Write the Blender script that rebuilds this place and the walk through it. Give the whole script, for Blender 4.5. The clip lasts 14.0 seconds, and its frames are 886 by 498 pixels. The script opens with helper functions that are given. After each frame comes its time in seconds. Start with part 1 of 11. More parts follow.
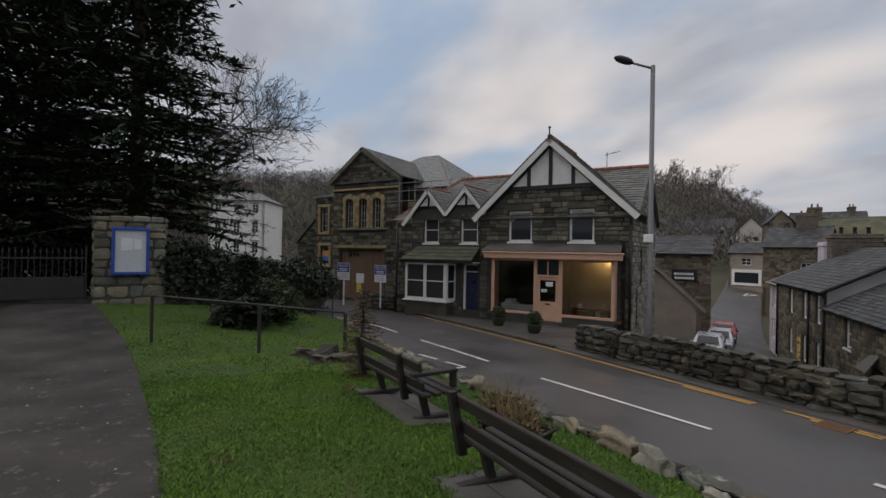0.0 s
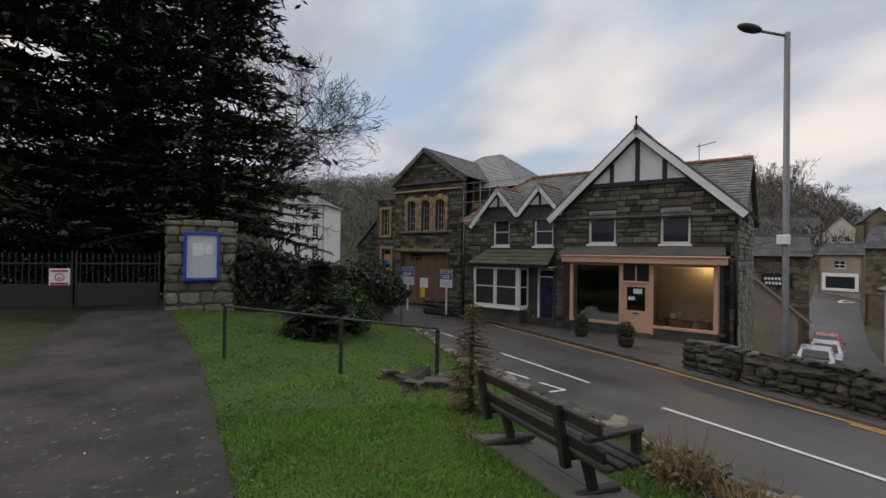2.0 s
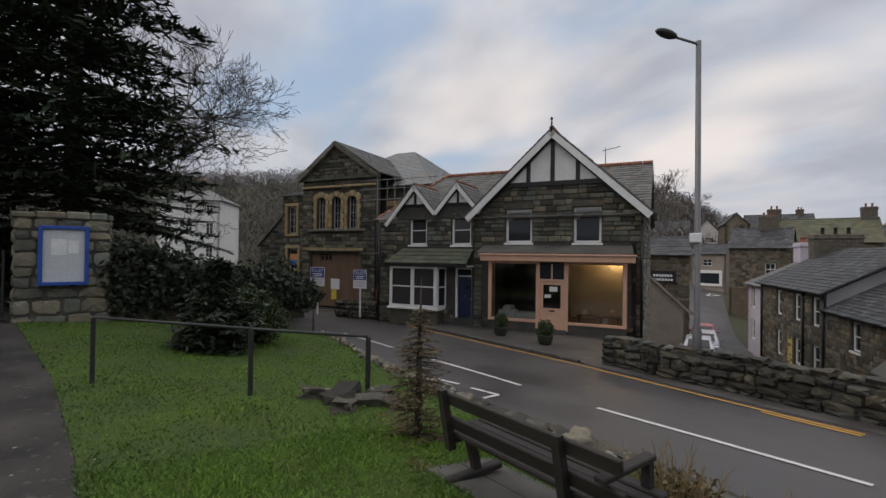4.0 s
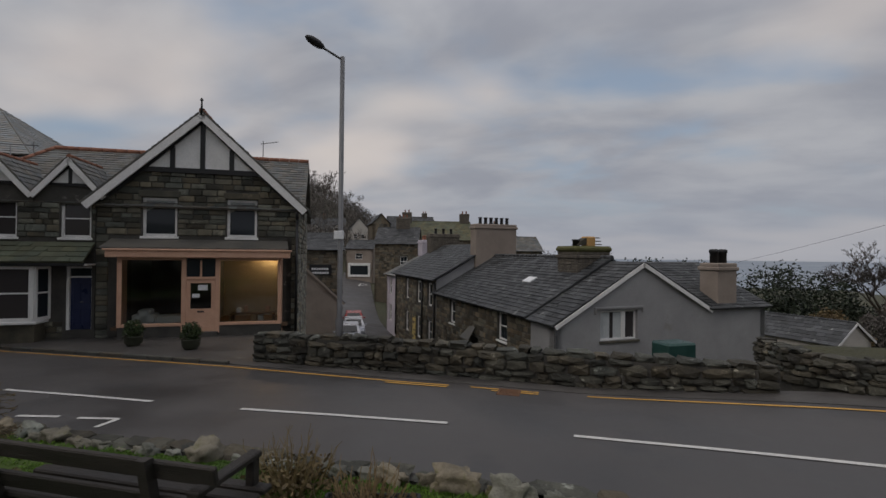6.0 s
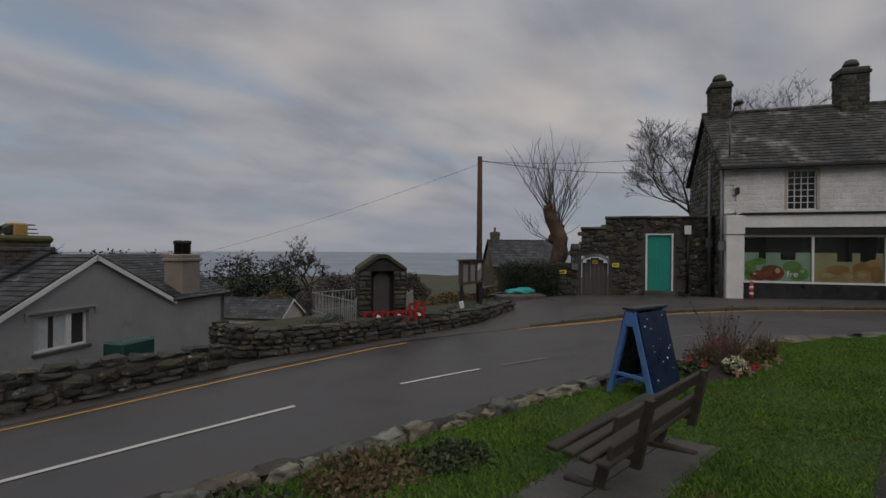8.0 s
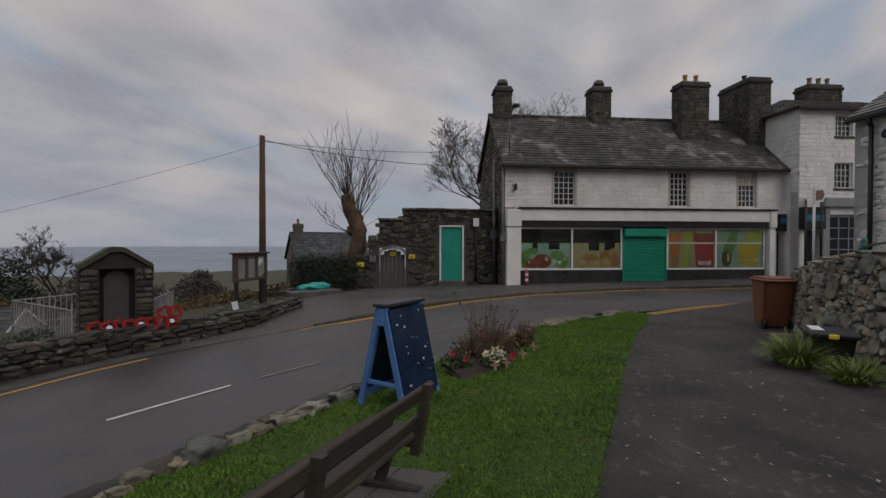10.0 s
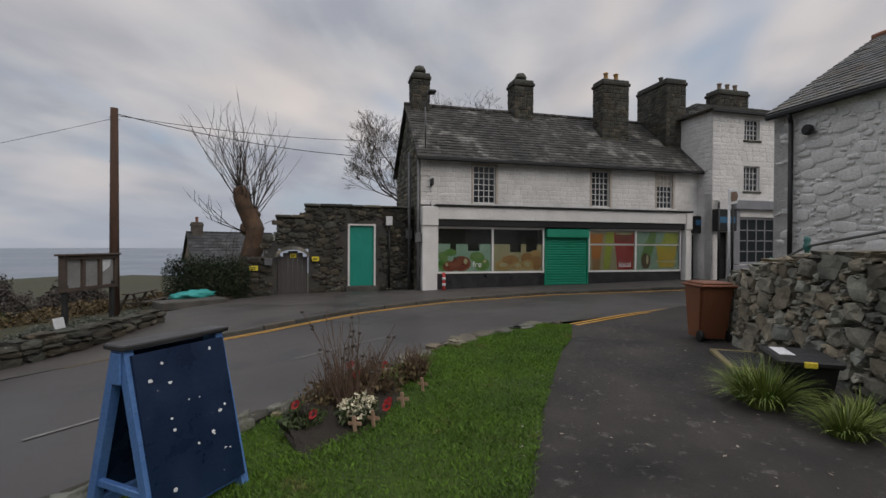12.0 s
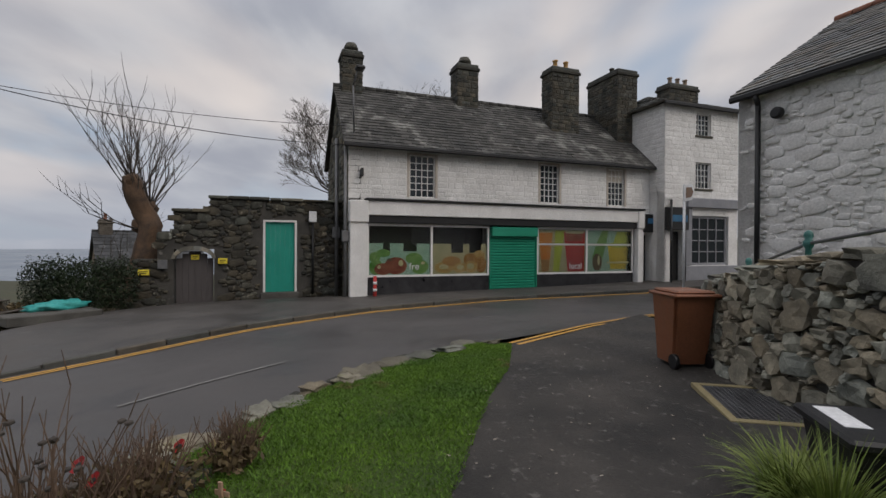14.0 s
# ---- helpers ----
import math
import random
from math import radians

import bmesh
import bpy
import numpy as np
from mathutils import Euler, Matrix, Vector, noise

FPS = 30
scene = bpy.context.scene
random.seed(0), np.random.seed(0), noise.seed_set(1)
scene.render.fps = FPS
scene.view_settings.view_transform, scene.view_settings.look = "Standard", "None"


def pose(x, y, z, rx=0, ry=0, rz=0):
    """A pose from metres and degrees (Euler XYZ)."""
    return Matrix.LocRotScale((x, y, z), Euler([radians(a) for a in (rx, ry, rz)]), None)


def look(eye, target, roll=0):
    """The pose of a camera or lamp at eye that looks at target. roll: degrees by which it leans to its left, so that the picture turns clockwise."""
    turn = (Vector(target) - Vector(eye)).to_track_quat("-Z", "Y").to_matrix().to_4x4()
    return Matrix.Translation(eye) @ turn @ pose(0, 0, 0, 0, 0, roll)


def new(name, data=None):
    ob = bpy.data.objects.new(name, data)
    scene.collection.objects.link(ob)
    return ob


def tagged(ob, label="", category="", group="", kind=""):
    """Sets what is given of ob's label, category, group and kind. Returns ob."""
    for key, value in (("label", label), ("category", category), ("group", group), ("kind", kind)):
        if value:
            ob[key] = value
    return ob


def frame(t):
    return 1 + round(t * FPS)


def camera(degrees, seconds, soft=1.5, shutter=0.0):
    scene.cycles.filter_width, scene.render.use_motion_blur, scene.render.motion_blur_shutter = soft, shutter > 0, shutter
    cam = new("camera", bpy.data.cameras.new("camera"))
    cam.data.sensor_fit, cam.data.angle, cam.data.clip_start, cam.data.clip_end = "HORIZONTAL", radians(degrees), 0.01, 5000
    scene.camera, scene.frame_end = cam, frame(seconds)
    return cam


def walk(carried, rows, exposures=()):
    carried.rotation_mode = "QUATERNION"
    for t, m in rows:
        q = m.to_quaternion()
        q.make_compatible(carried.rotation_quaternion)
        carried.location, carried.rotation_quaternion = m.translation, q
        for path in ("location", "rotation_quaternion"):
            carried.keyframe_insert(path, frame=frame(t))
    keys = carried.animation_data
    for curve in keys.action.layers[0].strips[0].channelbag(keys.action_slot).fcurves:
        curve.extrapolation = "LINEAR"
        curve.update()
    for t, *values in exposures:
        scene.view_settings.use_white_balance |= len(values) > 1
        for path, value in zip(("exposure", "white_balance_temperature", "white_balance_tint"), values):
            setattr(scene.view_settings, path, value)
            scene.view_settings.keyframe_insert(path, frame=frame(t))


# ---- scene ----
cam = camera(87.4, 14.0)
PATH = [
    (0, (-0.105, -0.041, 1.62), (-1.83, 0.972, 1.629), 1.0),
    (0.5, (-0.596, -0.055, 1.593), (-2.359, 0.888, 1.604), 1.0),
    (1, (-0.998, -0.068, 1.604), (-2.793, 0.815, 1.616), 1.0),
    (1.5, (-1.387, -0.164, 1.626), (-3.202, 0.676, 1.64), 0.9),
    (2, (-1.759, -0.179, 1.652), (-3.585, 0.636, 1.669), 0.8),
    (2.2, (-1.904, -0.21, 1.67), (-3.734, 0.598, 1.685), 0.8),
    (4.3, (-2.778, -0.09, 1.573), (-4.312, 1.193, 1.598), 0.7),
    (4.5, (-2.749, -0.006, 1.562), (-4.205, 1.365, 1.588), 0.7),
    (5, (-2.688, 0.027, 1.601), (-3.909, 1.611, 1.62), 0.5),
    (5.5, (-2.589, 0.087, 1.613), (-3.515, 1.86, 1.632), 0.5),
    (6, (-2.48, 0.078, 1.631), (-2.99, 2.012, 1.646), 0.6),
    (6.5, (-2.405, 0.049, 1.645), (-2.417, 2.049, 1.656), 0.6),
    (7, (-2.345, 0.055, 1.63), (-1.827, 1.987, 1.638), 0.7),
    (7.5, (-2.253, -0.042, 1.651), (-1.281, 1.705, 1.653), 0.5),
    (8, (-2.13, -0.046, 1.632), (-0.732, 1.384, 1.629), 0.4),
    (8.5, (-1.879, -0.093, 1.607), (-0.266, 1.088, 1.598), 0.4),
    (9, (-1.526, -0.115, 1.599), (0.192, 0.909, 1.581), 0.3),
    (11.5, (1.173, -0.059, 1.487), (3.094, 0.496, 1.466), 0.2),
    (12, (1.738, -0.063, 1.486), (3.673, 0.439, 1.47), 0.3),
    (12.5, (2.353, -0.119, 1.479), (4.298, 0.346, 1.468), 0.2),
    (13, (2.963, -0.184, 1.486), (4.918, 0.236, 1.477), 0.2),
    (13.5, (3.571, -0.285, 1.465), (5.537, 0.079, 1.46), 0.3),
    (14, (4.168, -0.302, 1.434), (6.144, 0.008, 1.424), 0.3),
]
walk(cam, [(t, look(eye, target, roll)) for t, eye, target, roll in PATH],
     [(0, 0.48), (1.5, 0.72), (2.2, 0.74), (4.5, 0.58), (5, 0.38), (6.5, 0.02), (8.5, -0.15), (9.2, -0.1), (11.5, 0.3), (12.5, 0.4), (14, 0.45)])

# ---- light ----
world = bpy.data.worlds.new("world")
scene.world = world
world.use_nodes = True
SUN_EL, SUN_AZ = radians(42), radians(216)


def build_sky():
    nt = world.node_tree
    nt.nodes.clear()
    N, L = nt.nodes.new, nt.links.new

    def node(kind, **kw):
        n = N(kind)
        for k, v in kw.items():
            n.inputs[k].default_value = v
        return n

    def math_node(op, a, b=None):
        n = N("ShaderNodeMath")
        n.operation = op
        for i, v in enumerate((a, b)):
            if v is None:
                continue
            if isinstance(v, (int, float)):
                n.inputs[i].default_value = v
            else:
                L(v, n.inputs[i])
        return n.outputs[0]

    def mix(fac, a, b):
        n = N("ShaderNodeMix")
        n.data_type = "RGBA"
        if isinstance(fac, float):
            n.inputs[0].default_value = fac
        else:
            L(fac, n.inputs[0])
        for i, v in ((6, a), (7, b)):
            if isinstance(v, tuple):
                n.inputs[i].default_value = (*v, 1)
            else:
                L(v, n.inputs[i])
        return n.outputs[2]

    def ramp(fac, lo, hi):
        n = N("ShaderNodeMapRange")
        n.interpolation_type = "SMOOTHSTEP"
        n.inputs[1].default_value, n.inputs[2].default_value = lo, hi
        L(fac, n.inputs[0])
        return n.outputs[0]

    sky = N("ShaderNodeTexSky")
    sky.sky_type = "NISHITA"
    sky.sun_disc = False
    sky.sun_elevation, sky.sun_rotation = SUN_EL, SUN_AZ
    sky.air_density, sky.dust_density = 1.2, 2.0
    scaled = N("ShaderNodeVectorMath")
    scaled.operation = "SCALE"
    scaled.inputs[3].default_value = 0.09
    L(sky.outputs[0], scaled.inputs[0])
    tc = N("ShaderNodeTexCoord")
    sep = N("ShaderNodeSeparateXYZ")
    L(tc.outputs["Generated"], sep.inputs[0])
    up = math_node("ADD", math_node("MAXIMUM", sep.outputs[2], 0.0), 0.26)
    px, py = math_node("DIVIDE", sep.outputs[0], up), math_node("DIVIDE", sep.outputs[1], up)
    com = N("ShaderNodeCombineXYZ")
    L(px, com.inputs[0]), L(py, com.inputs[1])

    def clouds(scale, detail, offset, stretch=(1, 1, 1)):
        mp = N("ShaderNodeMapping")
        mp.inputs[1].default_value = offset
        mp.inputs[3].default_value = stretch
        L(com.outputs[0], mp.inputs[0])
        n = node("ShaderNodeTexNoise", Scale=scale, Detail=detail, Roughness=0.5)
        n.inputs["Distortion"].default_value = 0.25
        L(mp.outputs[0], n.inputs["Vector"])
        return n.outputs[0]

    big = clouds(0.75, 3.0, (3.1, 1.7, 0.0), (1.0, 1.25, 1))
    mid = clouds(1.3, 4.0, (8.3, 4.1, 2.0), (0.9, 1.25, 1))
    fine = clouds(2.4, 5.0, (1.3, 9.1, 5.0), (0.8, 1.2, 1))
    grey = mix(ramp(fine, 0.3, 0.7), (0.262, 0.274, 0.315), (0.385, 0.392, 0.418))
    blue = mix(0.72, scaled.outputs[0], (0.255, 0.315, 0.405))
    base = mix(ramp(mid, 0.50, 0.72), grey, blue)
    base = mix(math_node("MULTIPLY", ramp(big, 0.48, 0.68), 0.78), base, (0.60, 0.54, 0.505))
    low = ramp(sep.outputs[2], 0.0, 0.22)
    out = mix(low, mix(0.72, base, (0.29, 0.31, 0.36)), base)
    # an overcast vault is brightest overhead
    vault = N("ShaderNodeVectorMath")
    vault.operation = "SCALE"
    L(out, vault.inputs[0]), L(math_node("ADD", math_node("MULTIPLY", ramp(sep.outputs[2], 0.36, 1.0), 0.95), 1.0), vault.inputs[3])
    out = vault.outputs[0]
    below = ramp(sep.outputs[2], -0.05, 0.0)
    out = mix(below, (0.10, 0.11, 0.12), out)
    bg = N("ShaderNodeBackground")
    bg.inputs[1].default_value = 1.0
    L(out, bg.inputs[0])
    o = N("ShaderNodeOutputWorld")
    L(bg.outputs[0], o.inputs[0])


build_sky()
sun = new("sun", bpy.data.lights.new("sun", "SUN"))
sun.data.energy, sun.data.angle, sun.data.color = 0.7, radians(40), (1.0, 0.90, 0.80)
sun.matrix_basis = look((0, 0, 50), Vector((0, 0, 50)) - Vector((math.sin(SUN_AZ) * math.cos(SUN_EL), math.cos(SUN_AZ) * math.cos(SUN_EL), math.sin(SUN_EL))))

# ---- small tools ----
GRID = 29.0
rng = random.Random(7)


def AB(a, b, z=0.0):
    """A place from the village grid, which lies turned by 29 degrees."""
    c, s = math.cos(radians(GRID)), math.sin(radians(GRID))
    return Vector((a * c - b * s, a * s + b * c, z))


def mesh_of(bm, name, material, smooth=False):
    me = bpy.data.meshes.new(name)
    if smooth:
        for f in bm.faces:
            f.smooth = True
    bm.to_mesh(me)
    bm.free()
    for m in material if isinstance(material, (list, tuple)) else [material]:
        me.materials.append(m)
    return me


def part(name, bm, material, parent, label="", smooth=False, kind=""):
    me = bm if isinstance(bm, bpy.types.Mesh) else mesh_of(bm, name, material, smooth)
    ob = new(name, me)
    ob.parent = parent
    return tagged(ob, label=label, kind=kind)


def thing(name, m, label, category, group="", kind=""):
    ob = new(name)
    ob.empty_display_size = 0.2
    ob.matrix_basis = m
    return tagged(ob, label, category, group, kind)


def solo(name, bm, material, m, label, category, group="", kind="", smooth=False):
    ob = new(name, mesh_of(bm, name, material, smooth))
    ob.matrix_basis = m
    return tagged(ob, label, category, group, kind)


def B():
    return bmesh.new()


BOXF = ((0, 3, 2, 1), (4, 5, 6, 7), (0, 1, 5, 4), (1, 2, 6, 5), (2, 3, 7, 6), (3, 0, 4, 7))


def box(bm, x0, x1, y0, y1, z0, z1, m=None):
    co = [(x0, y0, z0), (x1, y0, z0), (x1, y1, z0), (x0, y1, z0), (x0, y0, z1), (x1, y0, z1), (x1, y1, z1), (x0, y1, z1)]
    vs = [bm.verts.new(m @ Vector(c) if m else c) for c in co]
    for f in BOXF:
        bm.faces.new([vs[i] for i in f])
    return vs


def bbox(bm, x0, x1, y0, y1, z0, z1, r=0.01, m=None):
    """A box with bevelled edges."""
    t = B()
    box(t, x0, x1, y0, y1, z0, z1)
    r = min(r, abs(x1 - x0) * 0.45, abs(y1 - y0) * 0.45, abs(z1 - z0) * 0.45)
    bmesh.ops.bevel(t, geom=t.edges[:], offset=r, segments=1, affect="EDGES")
    join(bm, t, m)


def join(bm, t, m=None):
    idx = {}
    for v in t.verts:
        idx[v] = bm.verts.new(m @ v.co if m else v.co)
    for f in t.faces:
        nf = bm.faces.new([idx[v] for v in f.verts])
        nf.smooth = f.smooth
    t.free()


def slab(bm, pts, vec):
    """A flat polygon pushed out along vec."""
    vec = Vector(vec)
    a = [bm.verts.new(p) for p in pts]
    b = [bm.verts.new(Vector(p) + vec) for p in pts]
    n = len(a)
    f1, f2 = bm.faces.new(a[::-1]), bm.faces.new(b)
    for i in range(n):
        bm.faces.new((a[i], a[(i + 1) % n], b[(i + 1) % n], b[i]))
    f1.normal_update()
    if f1.normal.dot(vec) > 0:
        bmesh.ops.reverse_faces(bm, faces=[f for f in bm.faces if f.verts[0] in a or f.verts[0] in b])


def tube(bm, p0, p1, r0, r1=None, n=8, cap=True):
    p0, p1 = Vector(p0), Vector(p1)
    r1 = r0 if r1 is None else r1
    d = (p1 - p0)
    if d.length < 1e-6:
        return
    q = d.to_track_quat("Z", "Y")
    rings = []
    for p, r in ((p0, r0), (p1, r1)):
        rings.append([bm.verts.new(p + q @ Vector((r * math.cos(2 * math.pi * i / n), r * math.sin(2 * math.pi * i / n), 0))) for i in range(n)])
    for i in range(n):
        f = bm.faces.new((rings[0][i], rings[0][(i + 1) % n], rings[1][(i + 1) % n], rings[1][i]))
        f.smooth = n > 5
    if cap:
        bm.faces.new(rings[0][::-1]), bm.faces.new(rings[1])


def pipe(bm, pts, r, n=8):
    for p, q in zip(pts, pts[1:]):
        tube(bm, p, q, r, r, n)


def lathe(bm, prof, n=16, m=None):
    """Turns a profile of (radius, height) round the z axis."""
    rings = []
    for r, z in prof:
        ring = []
        for i in range(n):
            c = Vector((r * math.cos(2 * math.pi * i / n), r * math.sin(2 * math.pi * i / n), z))
            ring.append(bm.verts.new(m @ c if m else c))
        rings.append(ring)
    for a, b in zip(rings, rings[1:]):
        for i in range(n):
            f = bm.faces.new((a[i], a[(i + 1) % n], b[(i + 1) % n], b[i]))
            f.smooth = True
    bm.faces.new(rings[0][::-1]), bm.faces.new(rings[-1])


# ---- materials ----
def mat(name, c1, c2, scale=3.0, rough=0.8, bump=0.3, fine=40.0, vary="", amount=0.35, metal=0.0, c3=None, spots=0.0, spot_scale=1.2, dist=0.02, spec=0.4, stretch=(1, 1, 1), gloss_var=0.15):
    """A weathered surface: two scales of noise, relief, and a shade of its own for each piece."""
    m = bpy.data.materials.new(name)
    m.use_nodes = True
    nt = m.node_tree
    N, L = nt.nodes.new, nt.links.new
    p = nt.nodes["Principled BSDF"]
    geo = N("ShaderNodeNewGeometry")
    mp = N("ShaderNodeMapping")
    mp.inputs[3].default_value = stretch
    L(geo.outputs["Position"], mp.inputs[0])

    def noise_node(s, d, r=0.6):
        n = N("ShaderNodeTexNoise")
        n.inputs["Scale"].default_value, n.inputs["Detail"].default_value, n.inputs["Roughness"].default_value = s, d, r
        L(mp.outputs[0], n.inputs["Vector"])
        return n.outputs[0]

    def rng_node(v, lo, hi, a=0.0, b=1.0):
        n = N("ShaderNodeMapRange")
        for i, k in zip((1, 2, 3, 4), (lo, hi, a, b)):
            n.inputs[i].default_value = k
        L(v, n.inputs[0])
        return n.outputs[0]

    def mixc(fac, a, b, blend="MIX"):
        n = N("ShaderNodeMix")
        n.data_type, n.blend_type = "RGBA", blend
        if isinstance(fac, float):
            n.inputs[0].default_value = fac
        else:
            L(fac, n.inputs[0])
        for i, v in ((6, a), (7, b)):
            if isinstance(v, tuple):
                n.inputs[i].default_value = (*v, 1)
            else:
                L(v, n.inputs[i])
        return n.outputs[2]

    coarse, small = noise_node(scale, 5.0), noise_node(fine, 4.0, 0.7)
    col = mixc(rng_node(coarse, 0.3, 0.7), c1, c2)
    if c3:
        s = noise_node(spot_scale, 6.0, 0.7)
        col = mixc(rng_node(s, 0.62 - spots, 0.70 - spots * 0.6), col, c3)
    g = rng_node(small, 0.2, 0.8, 0.72, 1.22)
    if vary:
        if vary == "object":
            src = N("ShaderNodeObjectInfo").outputs["Random"]
        else:
            src = geo.outputs["Random Per Island"]
        k = N("ShaderNodeMath")
        k.operation = "MULTIPLY"
        L(g, k.inputs[0]), L(rng_node(src, 0, 1, 1 - amount, 1 + amount), k.inputs[1])
        g = k.outputs[0]
        if ("stone" in name or "slate" in name) and "whitewash" not in name:
            # some pieces browner, some greener
            fr = N("ShaderNodeMath")
            fr.operation = "FRACT"
            sc = N("ShaderNodeMath")
            sc.operation = "MULTIPLY"
            sc.inputs[1].default_value = 13.7
            L(src, sc.inputs[0]), L(sc.outputs[0], fr.inputs[0])
            col = mixc(1.0, col, mixc(fr.outputs[0], (0.92, 1.0, 0.98), (1.13, 1.0, 0.80)), "MULTIPLY")
    vm = N("ShaderNodeVectorMath")
    vm.operation = "SCALE"
    L(col, vm.inputs[0]), L(g, vm.inputs[3])
    L(vm.outputs[0], p.inputs["Base Color"])
    L(rng_node(coarse, 0.3, 0.7, max(rough - gloss_var, 0.05), min(rough + gloss_var, 1)), p.inputs["Roughness"])
    p.inputs["Metallic"].default_value = metal
    p.inputs["Specular IOR Level"].default_value = spec
    if bump:
        bp = N("ShaderNodeBump")
        bp.inputs["Strength"].default_value, bp.inputs["Distance"].default_value = bump, dist
        L(small, bp.inputs["Height"])
        L(bp.outputs[0], p.inputs["Normal"])
    return m


def glass_mat(name, tint=(0.02, 0.025, 0.03), rough=0.05):
    m = bpy.data.materials.new(name)
    m.use_nodes = True
    p = m.node_tree.nodes["Principled BSDF"]
    p.inputs["Base Color"].default_value = (*tint, 1)
    p.inputs["Roughness"].default_value = rough
    p.inputs["Specular IOR Level"].default_value = 0.35
    return m


def clear_mat(name):
    """Clear window glass, thin: light goes straight through and a little is mirrored."""
    m = bpy.data.materials.new(name)
    m.use_nodes = True
    nt = m.node_tree
    nt.nodes.clear()
    tr, gl, mx, o, fr = (nt.nodes.new(k) for k in ("ShaderNodeBsdfTransparent", "ShaderNodeBsdfGlossy", "ShaderNodeMixShader", "ShaderNodeOutputMaterial", "ShaderNodeFresnel"))
    gl.inputs["Roughness"].default_value = 0.03
    tr.inputs[0].default_value = (0.85, 0.87, 0.86, 1)
    nt.links.new(fr.outputs[0], mx.inputs[0])
    nt.links.new(tr.outputs[0], mx.inputs[1])
    nt.links.new(gl.outputs[0], mx.inputs[2])
    nt.links.new(mx.outputs[0], o.inputs[0])
    return m


def lamp_mat(name, color, strength):
    m = bpy.data.materials.new(name)
    m.use_nodes = True
    p = m.node_tree.nodes["Principled BSDF"]
    p.inputs["Emission Color"].default_value = (*color, 1)
    p.inputs["Emission Strength"].default_value = strength
    return m


M_ASPH = mat("asphalt", (0.040, 0.037, 0.036), (0.078, 0.072, 0.069), 0.35, 0.52, 0.35, 90, c3=(0.045, 0.044, 0.045), spots=0.06, spot_scale=0.5, dist=0.006, spec=0.5)
M_PATH = mat("path_tarmac", (0.008, 0.0075, 0.0065), (0.064, 0.058, 0.052), 0.9, 0.8, 0.9, 40, c3=(0.11, 0.105, 0.095), spots=0.04, spot_scale=8.0, dist=0.015)
M_PAVE = mat("pavement_tarmac", (0.040, 0.037, 0.034), (0.092, 0.085, 0.078), 0.8, 0.6, 0.4, 60, c3=(0.14, 0.132, 0.122), spots=-0.02, spot_scale=1.5, dist=0.006)
M_KERB = mat("kerb_stone", (0.05, 0.047, 0.044), (0.10, 0.095, 0.088), 4, 0.8, 0.3, 50, vary="object", amount=0.2)
M_GRASSBASE = mat("turf", (0.030, 0.058, 0.006), (0.060, 0.100, 0.011), 0.9, 0.9, 0.8, 35, c3=(0.085, 0.072, 0.026), spots=-0.02, spot_scale=1.2, dist=0.03)
M_GRASS = mat("grass_blades", (0.042, 0.102, 0.006), (0.105, 0.200, 0.015), 0.7, 0.7, 0.0, 6, vary="island", amount=0.32, c3=(0.12, 0.105, 0.035), spots=0.015, spot_scale=1.5)
M_ROUGH = mat("garden_scrub", (0.030, 0.030, 0.018), (0.075, 0.072, 0.030), 1.2, 0.95, 1.0, 22, c3=(0.10, 0.095, 0.055), spots=0.02, spot_scale=1.8, dist=0.05)
M_GROUND = mat("hillside", (0.035, 0.04, 0.02), (0.07, 0.065, 0.035), 0.05, 0.95, 0.5, 2.0, c3=(0.05, 0.065, 0.03), spots=0.05, spot_scale=0.02, dist=0.3)
M_SLATESTONE = mat("dark_coursed_stone", (0.048, 0.049, 0.043), (0.15, 0.144, 0.122), 1.6, 0.85, 0.6, 28, vary="object", amount=0.65, c3=(0.21, 0.195, 0.165), spots=0.01, spot_scale=2.5, dist=0.02)
M_SLATESTONE_J = mat("dark_rubble_stone", (0.048, 0.049, 0.043), (0.15, 0.142, 0.118), 1.6, 0.85, 0.6, 28, vary="island", amount=0.65, c3=(0.21, 0.195, 0.16), spots=0.01, spot_scale=2.5, dist=0.02)
M_MORTAR = mat("old_mortar", (0.042, 0.040, 0.036), (0.085, 0.08, 0.07), 2, 0.95, 0.6, 40, c3=(0.19, 0.18, 0.16), spots=0.0, spot_scale=2.2)
M_DRYSTONE = mat("field_stone", (0.11, 0.108, 0.098), (0.31, 0.295, 0.255), 2.2, 0.9, 0.6, 26, vary="object", amount=0.5, c3=(0.40, 0.39, 0.36), spots=0.0, spot_scale=5.0, dist=0.025)
M_DRYSTONE_J = mat("field_stone_small", (0.11, 0.108, 0.098), (0.31, 0.295, 0.255), 2.2, 0.9, 0.6, 26, vary="island", amount=0.5, c3=(0.40, 0.39, 0.36), spots=0.0, spot_scale=5.0, dist=0.025)
M_WALLSTONE = mat("dark_wall_stone", (0.028, 0.027, 0.024), (0.085, 0.081, 0.069), 3.0, 0.9, 0.9, 20, vary="object", amount=0.5, c3=(0.24, 0.235, 0.21), spots=0.03, spot_scale=3.5, dist=0.03)
M_WALLSTONE_J = mat("dark_wall_stone_small", (0.028, 0.027, 0.024), (0.085, 0.081, 0.069), 3.0, 0.9, 0.9, 20, vary="island", amount=0.5, c3=(0.24, 0.235, 0.21), spots=0.03, spot_scale=3.5, dist=0.03)
